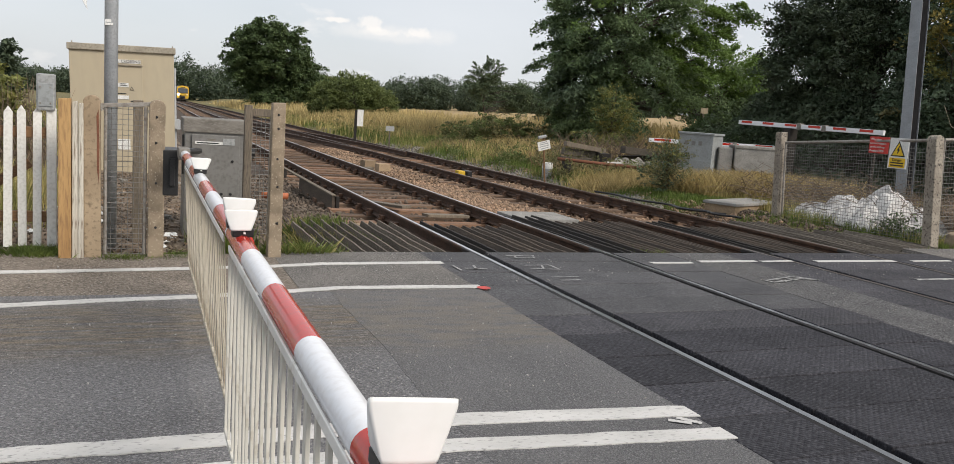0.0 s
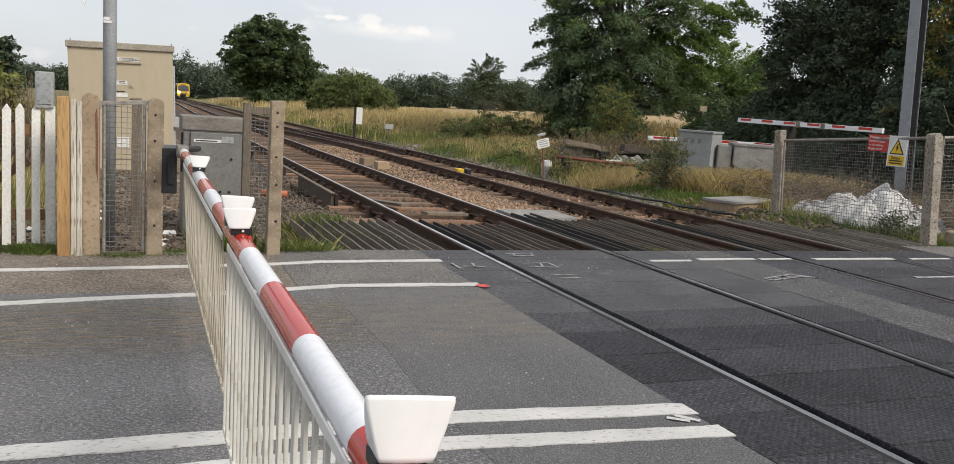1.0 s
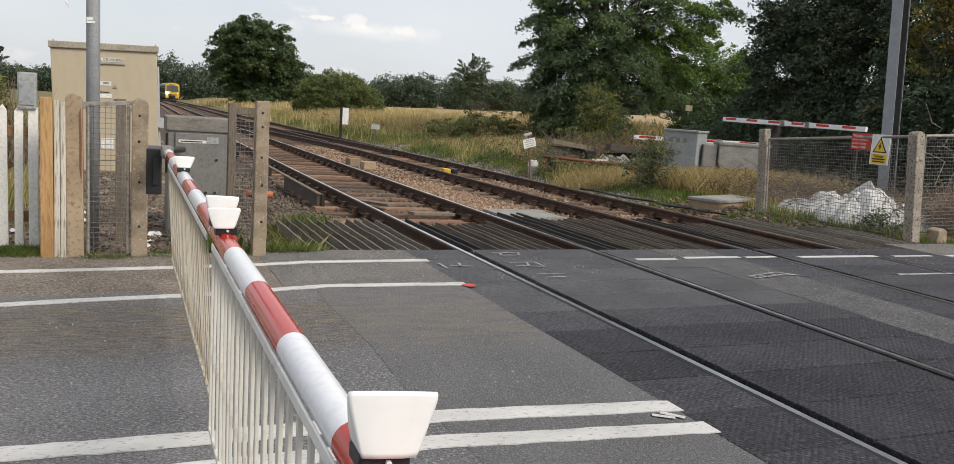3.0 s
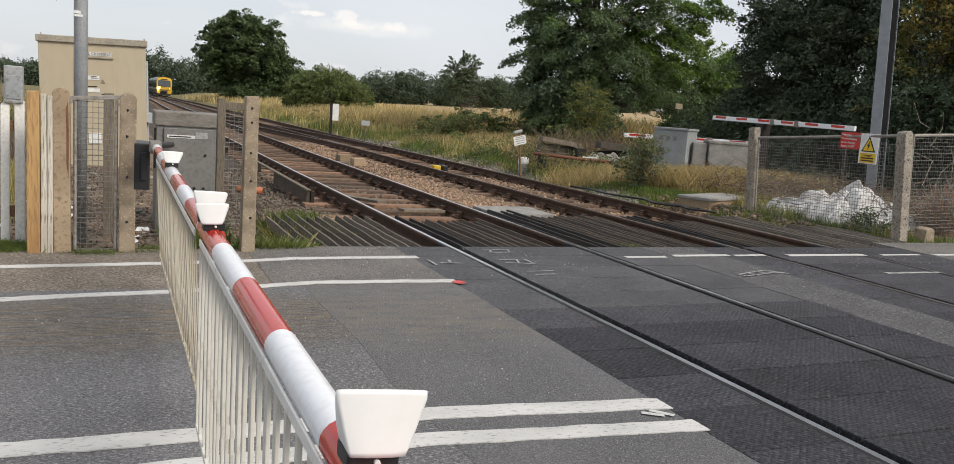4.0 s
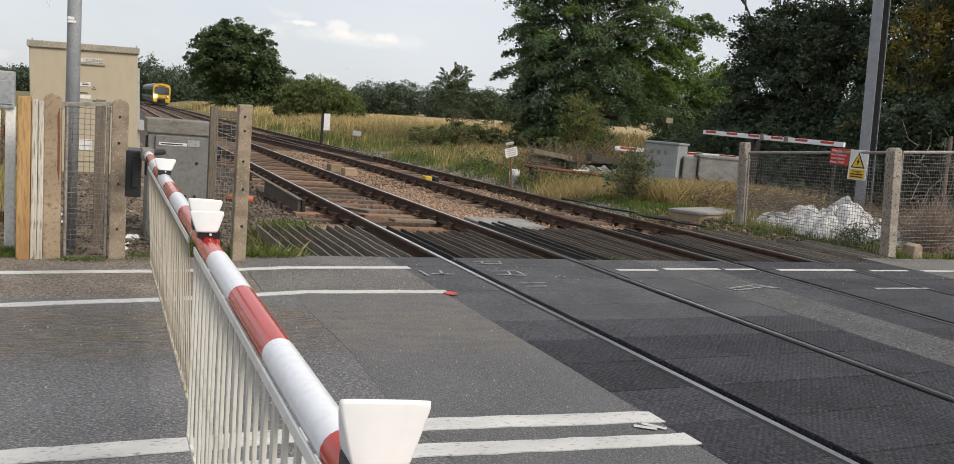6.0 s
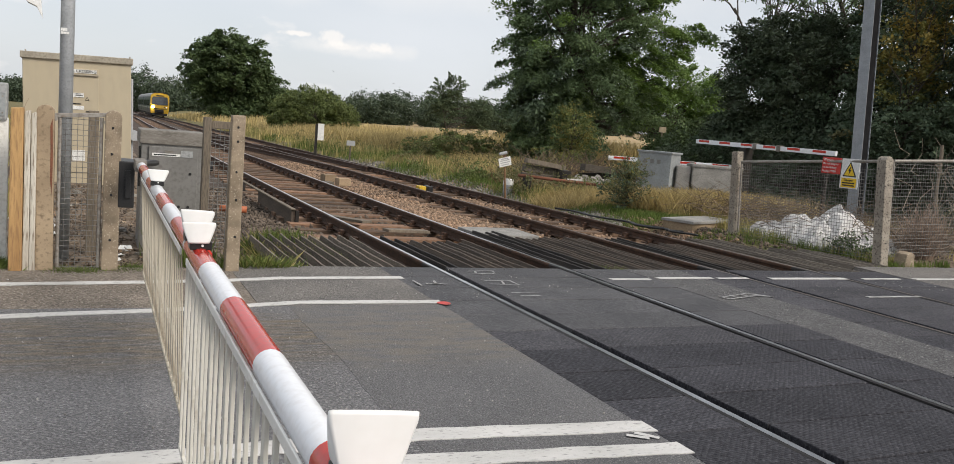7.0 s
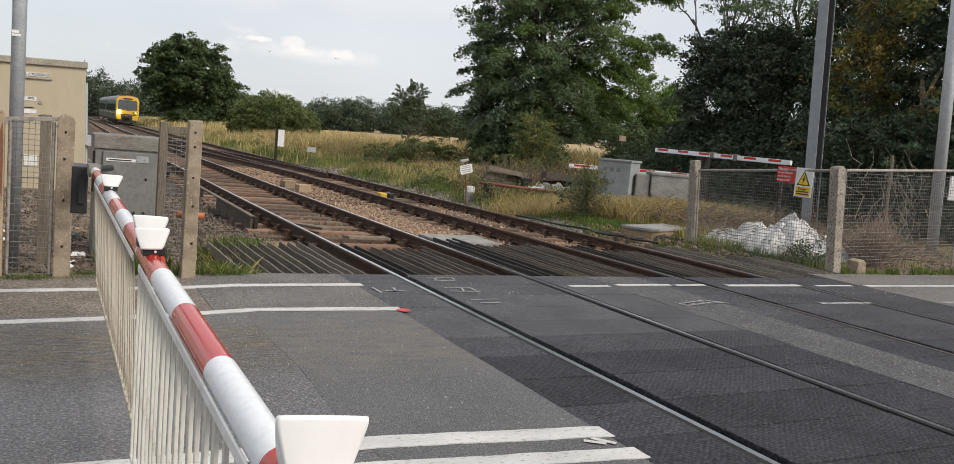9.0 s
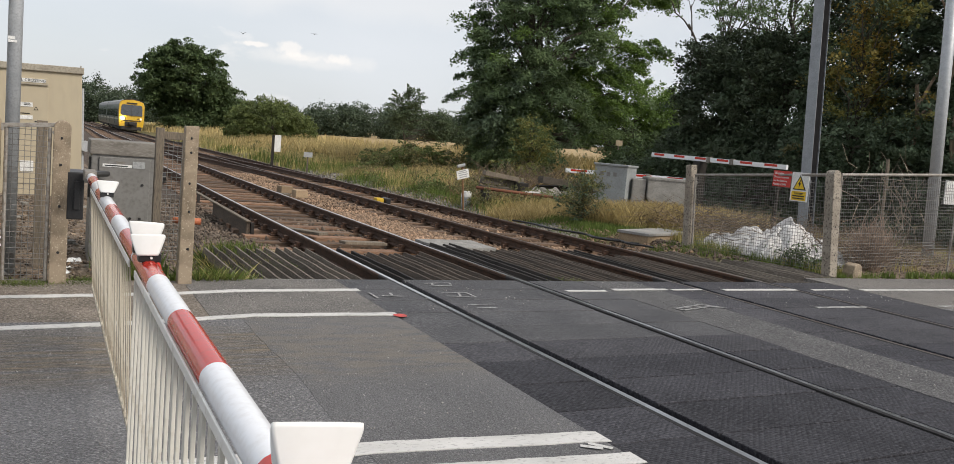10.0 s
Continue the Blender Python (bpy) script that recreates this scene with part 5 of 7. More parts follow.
def old_boom(p0, p1, h, label, n=6):
    p0, p1 = Vector(p0), Vector(p1)
    t = thing("discarded_barrier_boom", label, "barrier boom", "discarded booms")
    d = p1 - p0
    t.matrix_basis = Matrix.Translation(p0) @ d.to_track_quat("X", "Z").to_matrix().to_4x4()
    L = d.length
    bm = bmesh.new()
    box(bm, 0, -0.04, -h / 2, L, 0.04, h / 2, bev=0.008)
    part("boom", bm, BOOM_WHITE, t)
    for k in range(n):
        bm = bmesh.new()
        a = L * (k + 0.15) / n
        box(bm, a, -0.043, -h * 0.1, a + L * 0.5 / n, 0.043, h * 0.42)
        part("red_band", bm, BOOM_RED, t)
    for a in (0.45, 0.62):
        bm = bmesh.new()
        box(bm, L * a, -0.07, -h * 0.7, L * a + 0.1, 0.07, h * 0.7, bev=0.01)
        part("bracket", bm, CABINET_TOP, t)
    return t


old_boom((11.3, 12.0, 1.58), (11.9, 7.9, 1.53), 0.11, "discarded red and white barrier boom lying across props")
old_boom((8.6, 12.0, 0.98), (11.72, 10.75, 1.0), 0.1, "discarded red and white barrier boom lying on a concrete bin", n=4)
bm = bmesh.new()
box(bm, 11.45, 10.3, -0.1, 11.7, 10.55, 1.5, bev=0.02)
tagged(part("timber_prop", bm, WOOD_TAR), "short timber prop under the discarded boom", "post")
bm = bmesh.new()
box(bm, 11.9, 8.1, -0.1, 11.96, 8.16, 1.47)
tagged(part("timber_prop", bm, WOOD_TAR), "thin dark timber prop under the discarded boom", "post")


def build_cable_pit():
    t = thing("cable_pit", "low concrete cable pit with a grey lid", "cable pit", at=(7.1, 6.45, -0.03), turn=22)
    bm = bmesh.new()
    box(bm, -0.75, -0.3, -0.2, 0.75, 0.3, 0.08, bev=0.012)
    part("wall", bm, WOOD_PALE, t, "stained concrete wall")
    bm = bmesh.new()
    box(bm, -0.78, -0.33, 0.08, 0.78, 0.33, 0.13, bev=0.01)
    part("lid", bm, CONCRETE_GREY, t)


build_cable_pit()
bm = bmesh.new()
box(bm, 1.7, 4.38, -0.2, 2.62, 5.2, -0.03, bev=0.012)
tagged(part("concrete_slab", bm, CONCRETE_GREY), "flat grey concrete slab between the tracks", "slab")


def build_small_trackside():
    # pale timber blocks between the tracks
    for x, y, z, turn, l in ((2.2, 13.4, -0.02, 8, 0.3), (2.05, 14.2, 0.0, 12, 0.3), (1.75, 13.2, -0.1, 5, 0.3)):
        bm = bmesh.new()
        box(bm, -l / 2, -0.13, -0.15, l / 2, 0.13, 0.02, bev=0.01)
        ob = part("timber_block", bm, WOOD_PALE if z > -0.05 else WOOD_GREY)
        ob.matrix_basis = pose(x, y, z, 0, 0, turn)
        tagged(ob, "short sawn timber block lying on the ballast", "timber", "timber blocks")
    # loose plank between the rails
    for x, y, turn, l in ((0.36, 6.55, 112, 1.15), (0.95, 5.3, 12, 0.7)):
        bm = bmesh.new()
        box(bm, -l / 2, -0.09, -0.02, l / 2, 0.09, 0.02, bev=0.006)
        ob = part("loose_plank", bm, WOOD_GREY)
        ob.matrix_basis = pose(x, y, -0.13, 0, 2, turn)
        tagged(ob, "loose grey plank lying between the rails", "plank")
    t = thing("point_machine", "yellow and black points machine between the rails", "points machine", at=(4.15, 13.2, -0.12))
    bm = bmesh.new()
    box(bm, -0.14, -0.13, -0.1, 0.04, 0.13, 0.05, bev=0.02)
    part("cover", bm, YELLOW, t)
    bm = bmesh.new()
    box(bm, 0.07, -0.18, -0.12, 0.2, 0.18, 0.06, bev=0.02)
    part("motor_box", bm, BLACK, t)
    # white marker post, far white plates, small sign and bucket
    t = thing("marker_post", "white marker plate on a dark post in the grass", "marker")
    bm = bmesh.new()
    box(bm, 5.05, 27.98, 0.45, 5.3, 28.0, 1.12)
    part("plate", bm, PLATE_WHITE, t)
    bm = bmesh.new()
    box(bm, 4.95, 28.0, -0.4, 5.05, 28.06, 1.1)
    part("post", bm, WOOD_TAR, t)
    t = thing("marker_post", "small grey lineside plate on a stake", "marker")
    bm = bmesh.new()
    box(bm, 6.0, 27.0, 0.35, 6.35, 27.02, 0.55)
    part("plate", bm, BOX_GREY, t)
    bm = bmesh.new()
    box(bm, 6.15, 27.02, -0.4, 6.2, 27.06, 0.55)
    part("post", bm, WOOD_GREY, t)
    t = thing("lineside_notice", "small tilted white notice on a leaning stake", "sign", at=(5.72, 12.0, -0.03))
    lean = Matrix.Translation((0, 0, 0.72)) @ Matrix.Rotation(radians(-15), 4, "Y") @ Matrix.Translation((0, 0, -0.72))
    bm = bmesh.new()
    box(bm, -0.16, -0.012, 0.62, 0.16, 0.0, 0.83, turn=lean)
    part("plate", bm, PLATE_WHITE, t)
    for z, w in ((0.65, 0.1), (0.7, 0.12), (0.75, 0.12), (0.79, 0.09)):
        bm = bmesh.new()
        box(bm, -w, -0.0145, z, w, -0.0125, z + 0.022, turn=lean)
        part("text_bar", bm, BOX_GREY, t)
    bm = bmesh.new()
    tube(bm, (0.12, 0.02, -0.3), (-0.02, 0.02, 0.9), 0.024)
    part("stake", bm, WOOD_RAIL, t)
    bm = bmesh.new()
    box(bm, -0.12, -0.03, 0.9, 0.1, 0.03, 0.97, bev=0.025, turn=lean)
    part("cap", bm, BOX_GREY, t)
    x, y = 6.46, 13.2
    t = thing("bucket", "white plastic tub with a grey lower half standing in the grass", "bucket", at=(x, y, ground_z(x, y)))
    for name, z0, z1, r0, r1, m in (("base", 0.0, 0.28, 0.12, 0.135, BOX_GREY), ("tub", 0.28, 0.43, 0.136, 0.125, PLATE_WHITE)):
        bm = bmesh.new()
        bmesh.ops.create_cone(bm, cap_ends=True, segments=20, radius1=r0, radius2=r1, depth=z1 - z0, matrix=Matrix.Translation((0, 0, (z0 + z1) / 2)))
        part(name, bm, m, t, bevel=0.012)
    # cable trough and guard board beside the near track
    t = thing("guard_board", "dark timber edging board on posts beside the rail", "board")
    bm = bmesh.new()
    box(bm, -0.47, 6.45, -0.25, -0.42, 9.3, -0.02, bev=0.006)
    part("board", bm, WOOD_SLAT_BROWN, t)
    bm = bmesh.new()
    box(bm, -0.48, 6.42, -0.02, -0.41, 13.5, 0.0, bev=0.004)
    part("capping", bm, WOOD_GREY, t, "pale worn capping strip")
    for y in (6.42, 7.9, 9.3, 11.4, 13.4):
        bm = bmesh.new()
        box(bm, -0.41, y, -0.3, -0.36, y + 0.07, -0.03)
        part("post", bm, WOOD_TAR, t)
    t = thing("orange_duct", "short orange plastic duct lying on the stones", "pipe", at=(-1.2, 7.2, -0.12), turn=-20)
    bm = bmesh.new()
    tube(bm, (-0.2, 0, 0), (0.2, 0, 0), 0.05, seg=14)
    part("duct", bm, PIPE_ORANGE, t, smooth=True)


build_small_trackside()


# ---- white sacks ----
def build_sack(x, y, sx, sy, sz, seed, label, folds=9, bulge=0.9, peak=(0.0, 0.0)):
    """A limp woven sheet or bag thrown down: folds run from its peak to the hem."""
    rnd = random.Random(seed * 13)
    off = Vector((seed * 7.3, seed * 3.1, seed))
    bm = bmesh.new()
    seg, n = 132, 40
    ridges = [(rnd.uniform(0, 6.283), rnd.uniform(0.1, 0.3), rnd.uniform(0.5, 1.0)) for _ in range(folds)]
    rows = []
    for k in range(1, n + 1):
        t = k / n
        ring = []
        for i in range(seg):
            a = 6.2832 * i / seg
            c, q = math.cos(a), math.sin(a)
            sway = a + 0.5 * noise.noise(Vector((c * 1.2, q * 1.2, t * 1.6)) + off) * t
            fold = 0.0
            for centre, width, deep in ridges:
                gap = abs((sway - centre + math.pi) % 6.2832 - math.pi)
                fold += deep * max(0.0, 1 - gap / width)
            edge = 1 + 0.22 * noise.noise(Vector((c * 1.5, q * 1.5, 5)) + off) + 0.1 * fold * t
            p = Vector((c * t * edge, q * t * edge, 0))
            h = (1 - t ** (1.0 + bulge)) * (0.78 + 0.35 * noise.noise(p * 1.4 + off)) + 0.75 * fold * t * (1 - t)
            w = p + 0.25 * Vector((noise.noise(p * 2.2 + off), noise.noise(p * 2.2 - off), 0))
            for scale, amp in ((1.3, 0.36), (3.4, 0.12)):
                f = noise.voronoi(Vector((w.x * scale, w.y * scale * 1.7, seed)))[0]
                h += amp * (min(1.0, (f[1] - f[0]) * 1.4) - 0.45) * min(1.0, 4 * (1 - t))
            lean = (1 - t) ** 1.2
            ring.append(bm.verts.new((sx * (p.x + peak[0] * lean), sy * (p.y + peak[1] * lean), max(-0.03, sz * h))))
        rows.append(ring)
    top = bm.verts.new((sx * peak[0], sy * peak[1], max(v.co.z for v in rows[0])))
    for i in range(seg):
        bm.faces.new((top, rows[0][i], rows[0][(i + 1) % seg]))
        for p, q in zip(rows, rows[1:]):
            bm.faces.new((p[i], q[i], q[(i + 1) % seg], p[(i + 1) % seg]))
    bm.faces.new(rows[-1][::-1])
    ob = part("builders_sack", bm, SACK, smooth=True)
    ob.matrix_basis = pose(x, y, 0.0, 0, 0, seed * 37)
    tagged(ob, label, "sack", "dumped sacks")


build_sack(8.0, 3.9, 0.9, 0.85, 0.56, 1, "large white woven sack heaped behind the fence", folds=7, bulge=2.0, peak=(0.1, -0.15))
build_sack(8.1, 4.8, 0.95, 0.85, 0.46, 2, "slumped empty white woven sack dumped behind the fence", folds=10, bulge=1.2, peak=(-0.2, 0.1))
build_sack(7.9, 5.35, 0.6, 0.5, 0.26, 3, "flattened white woven sack dumped behind the fence", folds=9, bulge=0.4)
build_sack(7.45, 3.75, 0.36, 0.4, 0.34, 4, "small bulging white sack dumped behind the fence", folds=6, bulge=2.2)


def stone_mesh(seed, m, sub=2):
    rnd = random.Random(seed)
    bm = bmesh.new()
    bmesh.ops.create_icosphere(bm, subdivisions=sub, radius=1)
    off = Vector((seed * 3.7, seed, 0))
    for v in bm.verts:
        v.co *= 0.85 + 0.22 * noise.noise(v.co * 1.2 + off) + 0.16 * noise.noise(v.co * 2.6 + off)
    return mesh_of("rock", bm, m)


def build_rubble():
    rnd = random.Random(21)
    kinds = [stone_mesh(k, RUBBLE) for k in range(4)]
    for k in range(46):
        ob = new("rubble_stone", kinds[k % 4])
        x, y = rnd.choice((9.15, 10.1)) + rnd.gauss(0, 0.22), 14.0 + rnd.gauss(0, 0.25)
        s = rnd.uniform(0.08, 0.2)
        ob.matrix_basis = Matrix.Translation((x, y, ground_z(x, y) + s * 0.25 + 0.2 * max(0.0, 1 - 2.2 * abs(y - 14.0)))) @ Euler((rnd.random() * 3, rnd.random() * 3, rnd.random() * 3)).to_matrix().to_4x4() @ Matrix.Diagonal((s * 1.3, s, s * 0.8, 1))
        tagged(ob, "grey lump of broken concrete in a rubble heap", "rubble", "rubble heap")
    for x, y, z, l, h, rx, rz, m in ((8.75, 15.5, 0.6, 1.25, 0.13, 7, -4, WOOD_GREY), (8.7, 15.65, 0.42, 1.1, 0.2, 4, -2, WOOD_SLAT), (8.6, 15.4, 0.2, 1.2, 0.22, 2, -8, WOOD_SLAT), (9.15, 15.1, 0.34, 0.9, 0.26, 0, 72, WOOD_TAR), (9.2, 15.2, 0.1, 0.9, 0.24, 0, 66, WOOD_TAR), (10.5, 15.4, 0.5, 1.2, 0.2, 4, 8, WOOD_SLAT), (10.6, 15.6, 0.22, 1.1, 0.3, -4, -10, WOOD_TAR)):
        bm = bmesh.new()
        box(bm, -l / 2, -0.12, -h / 2, l / 2, 0.12, h / 2, bev=0.012)
        ob = part("old_sleeper", bm, m)
        ob.matrix_basis = pose(x, y, z + ground_z(x, y), 0, rx, rz)
        tagged(ob, "weathered old sleeper dumped on a heap", "timber", "dumped sleepers")
    bm = bmesh.new()
    tube(bm, (6.5, 12.75, 0.36), (9.3, 12.7, 0.2), 0.042, seg=10)
    tagged(part("rusty_pipe", bm, RUST_RED, smooth=True), "long rusty iron pipe lying on props in the grass", "pipe")
    for x, z in ((6.7, 0.305), (9.1, 0.168)):
        bm = bmesh.new()
        box(bm, x, 12.6, -0.2, x + 0.1, 12.9, z)
        tagged(part("prop", bm, WOOD_TAR), "short dark timber prop under the pipe", "timber")
    bm = bmesh.new()
    box(bm, 7.9, 12.7, 0.315, 8.3, 12.74, 0.35)
    tagged(part("white_offcut", bm, PLATE_WHITE), "white plastic offcut lying on the pipe", "offcut")
    bm = bmesh.new()
    prism(bm, [(-0.1, 0), (0.1, 0), (0.085, 0.19), (0.02, 0.23), (-0.075, 0.2)], lambda u, v, w: (7.25 + u, 2.05 + w, v - 0.03), 0.2)
    tagged(part("stump", bm, CONCRETE, bevel=0.02), "broken concrete stump beside the corner post", "stump")
    # black cables beside the far rail
    for k, pts in enumerate(([(5.6, 9.2), (5.9, 7.4), (6.0, 6.3), (6.3, 5.9)], [(5.75, 8.6), (5.95, 7.0), (6.15, 6.2), (6.2, 5.4)])):
        rings = []
        bm = bmesh.new()
        for i in range(25):
            t = i / 24 * (len(pts) - 1)
            j = min(int(t), len(pts) - 2)
            f = t - j
            x, y = (pts[j][0] * (1 - f) + pts[j + 1][0] * f, pts[j][1] * (1 - f) + pts[j + 1][1] * f)
            p = Vector((x + 0.09 * math.sin(i * 0.8 + 2 * k), y, max(-0.12, ground_z(x, y)) + 0.035))
            rings.append([bm.verts.new(p + Vector((math.cos(a), 0, math.sin(a))) * 0.019) for a in np.linspace(0, 2 * math.pi, 9)[:-1]])
        for ra, rb in zip(rings, rings[1:]):
            for q in range(8):
                bm.faces.new((ra[q], ra[(q + 1) % 8], rb[(q + 1) % 8], rb[q]))
        tagged(part("cable", bm, BLACK, smooth=True), "thick black cable lying beside the rail", "cable")


build_rubble()


def build_litter():
    rnd = random.Random(4)
    kinds = []
    for k in range(3):
        bm = bmesh.new()
        bmesh.ops.create_grid(bm, x_segments=4, y_segments=4, size=0.06)
        for v in bm.verts:
            v.co.z = 0.03 * noise.noise(v.co * 18 + Vector((k * 5, 0, 0))) + 0.02
        g = bmesh.ops.solidify(bm, geom=bm.faces[:], thickness=0.003)
        kinds.append(mesh_of("litter", bm, PLATE_WHITE))
    for k in range(16):
        ob = new("litter_scrap", kinds[k % 3])
        x, y = (rnd.uniform(-4.6, -2.6), rnd.uniform(2.4, 7.5)) if k < 13 else (rnd.uniform(-3.0, -2.8), rnd.uniform(2.2, 3))
        ob.matrix_basis = pose(x, y, ground_z(x, y), rnd.uniform(-15, 15), rnd.uniform(-15, 15), rnd.uniform(0, 360))
        tagged(ob, "crumpled white scrap of litter on the dirt", "litter", "litter")
    kinds = [stone_mesh(k + 9, RUBBLE, 1) for k in range(3)]
    rr = random.Random(14)
    for k in range(70):
        ob = new("stone", kinds[k % 3])
        x, y = rr.uniform(-5.2, -2.2), rr.uniform(2.0, 9.0)
        s = rr.uniform(0.025, 0.07)
        ob.matrix_basis = Matrix.Translation((x, y, ground_z(x, y) + s * 0.3)) @ Matrix.Rotation(rr.random() * 6, 4, "Z") @ Matrix.Diagonal((s * 1.4, s, s * 0.7, 1))
        tagged(ob, "loose brick or stone fragment on the dirt", "stone", "loose stones")


build_litter()


# ---- trees, hedges, grass ----
def crown_points(rng, blobs, count, shell=0.45, lump=0.28):
    """Clump centres in a union of uneven ellipsoids (cx, cy, cz, rx, ry, rz)."""
    vol = np.array([b[3] * b[4] * b[5] for b in blobs]) ** 0.8
    pick = rng.choice(len(blobs), count, p=vol / vol.sum())
    d = rng.normal(size=(count, 3))
    d /= np.linalg.norm(d, axis=1)[:, None]
    r = shell + (1.03 - shell) * rng.random(count) ** 0.6
    out = np.empty((count, 3))
    for i in range(count):
        b = blobs[pick[i]]
        q = 1 + lump * noise.noise(Vector(d[i]) * 2.2 + Vector((b[0], b[1], b[2]))) + lump * 0.6 * noise.noise(Vector(d[i]) * 5 + Vector((b[1], b[0], 3)))
        out[i] = (b[0] + d[i, 0] * b[3] * r[i] * q, b[1] + d[i, 1] * b[4] * r[i] * q, b[2] + d[i, 2] * b[5] * r[i] * q)
    return out


def leaf_faces(rng, centres, per, spread, size, aspect=0.5, droop=0.3, spray=0.0):
    """Diamond leaves scattered round each clump centre, or along a drooping spray."""
    k = len(centres)
    n = k * per
    c = np.repeat(centres, per, axis=0) + rng.normal(size=(n, 3)) * np.array((spread, spread, spread * 0.7))
    a = rng.normal(size=(n, 3))
    a[:, 2] -= droop
    if spray:
        ax = rng.normal(size=(k, 3)) * np.array((1, 1, 0.45)) - np.array((0, 0, 0.35))
        ax /= np.linalg.norm(ax, axis=1)[:, None]
        ax = np.repeat(ax, per, axis=0)
        t = rng.uniform(-1, 1, (n, 1))
        c = np.repeat(centres, per, axis=0) + ax * t * spray + rng.normal(size=(n, 3)) * spread * (0.35 + 0.25 * (1 - np.abs(t))) - np.array((0, 0, 0.25)) * spray * t * t
        a = a * 0.6 + ax * 1.1
    a /= np.linalg.norm(a, axis=1)[:, None]
    b = np.cross(a, rng.normal(size=(n, 3)) * 0.8 + np.array((0, 0, 1.2)))
    b /= np.linalg.norm(b, axis=1)[:, None] + 1e-9
    s = size * (0.6 + 0.8 * rng.random((n, 1)))
    up = np.cross(a, b) * s * 0.12
    return np.stack((c - a * s * 0.5, c + b * s * aspect * 0.5 + up, c + a * s * 0.5, c - b * s * aspect * 0.5 + up), axis=1)


def bough_faces(rng, centres, heart, per, size, L, W, T, aspect=0.45, droop=0.5):
    """Leaves set in flat drooping boughs that point away from the heart of the crown."""
    k = len(centres)
    n = k * per
    out = (centres - np.array(heart)) * np.array((1, 1, 0.35)) + rng.normal(size=(k, 3)) * np.array((0.5, 0.5, 0.3))
    out /= np.linalg.norm(out, axis=1)[:, None] + 1e-9
    side = np.cross(out, (0, 0, 1.0))
    side /= np.linalg.norm(side, axis=1)[:, None] + 1e-9
    top = np.cross(side, out)
    sc = np.repeat(0.55 + 0.9 * rng.random((k, 1)), per, axis=0)
    c, out, side, top = (np.repeat(v, per, axis=0) for v in (centres, out, side, top))
    u = rng.beta(1.7, 1.5, (n, 1)) * 2 - 1
    v = rng.normal(size=(n, 1)) * 0.45 * (1 - 0.45 * u)
    w = rng.normal(size=(n, 1)) * 0.4
    down = np.array((0, 0, 1.0))
    c = c + sc * (out * u * L + side * v * W + top * w * T - down * (droop * L * ((u + 1) / 2) ** 2 + 0.3 * W * v * v))
    a = out * 0.6 + side * np.sign(v) * 0.6 + rng.normal(size=(n, 3)) * 0.55 - down * 0.35 * droop
    a /= np.linalg.norm(a, axis=1)[:, None]
    b = np.cross(a, rng.normal(size=(n, 3)) * 0.6 + out * 0.4 + down)
    b /= np.linalg.norm(b, axis=1)[:, None] + 1e-9
    s = size * (0.55 + 0.9 * rng.random((n, 1)))
    up = np.cross(a, b) * s * 0.12
    return np.stack((c - a * s * 0.5, c + b * s * aspect * 0.5 + up, c + a * s * 0.5, c - b * s * aspect * 0.5 + up), axis=1)


def limb(bm, p0, p1, r0, r1, rnd, seg=6, steps=4, sag=0.08):
    p0, p1 = Vector(p0), Vector(p1)
    L = (p1 - p0).length
    pts = []
    for i in range(steps + 1):
        t = i / steps
        j = Vector((rnd.uniform(-1, 1), rnd.uniform(-1, 1), rnd.uniform(-0.5, 1))) * L * sag * math.sin(math.pi * t)
        pts.append(p0.lerp(p1, t) + j)
    for i in range(steps):
        tube(bm, pts[i], pts[i + 1], r0 + (r1 - r0) * i / steps, r0 + (r1 - r0) * (i + 1) / steps, seg, caps=False)


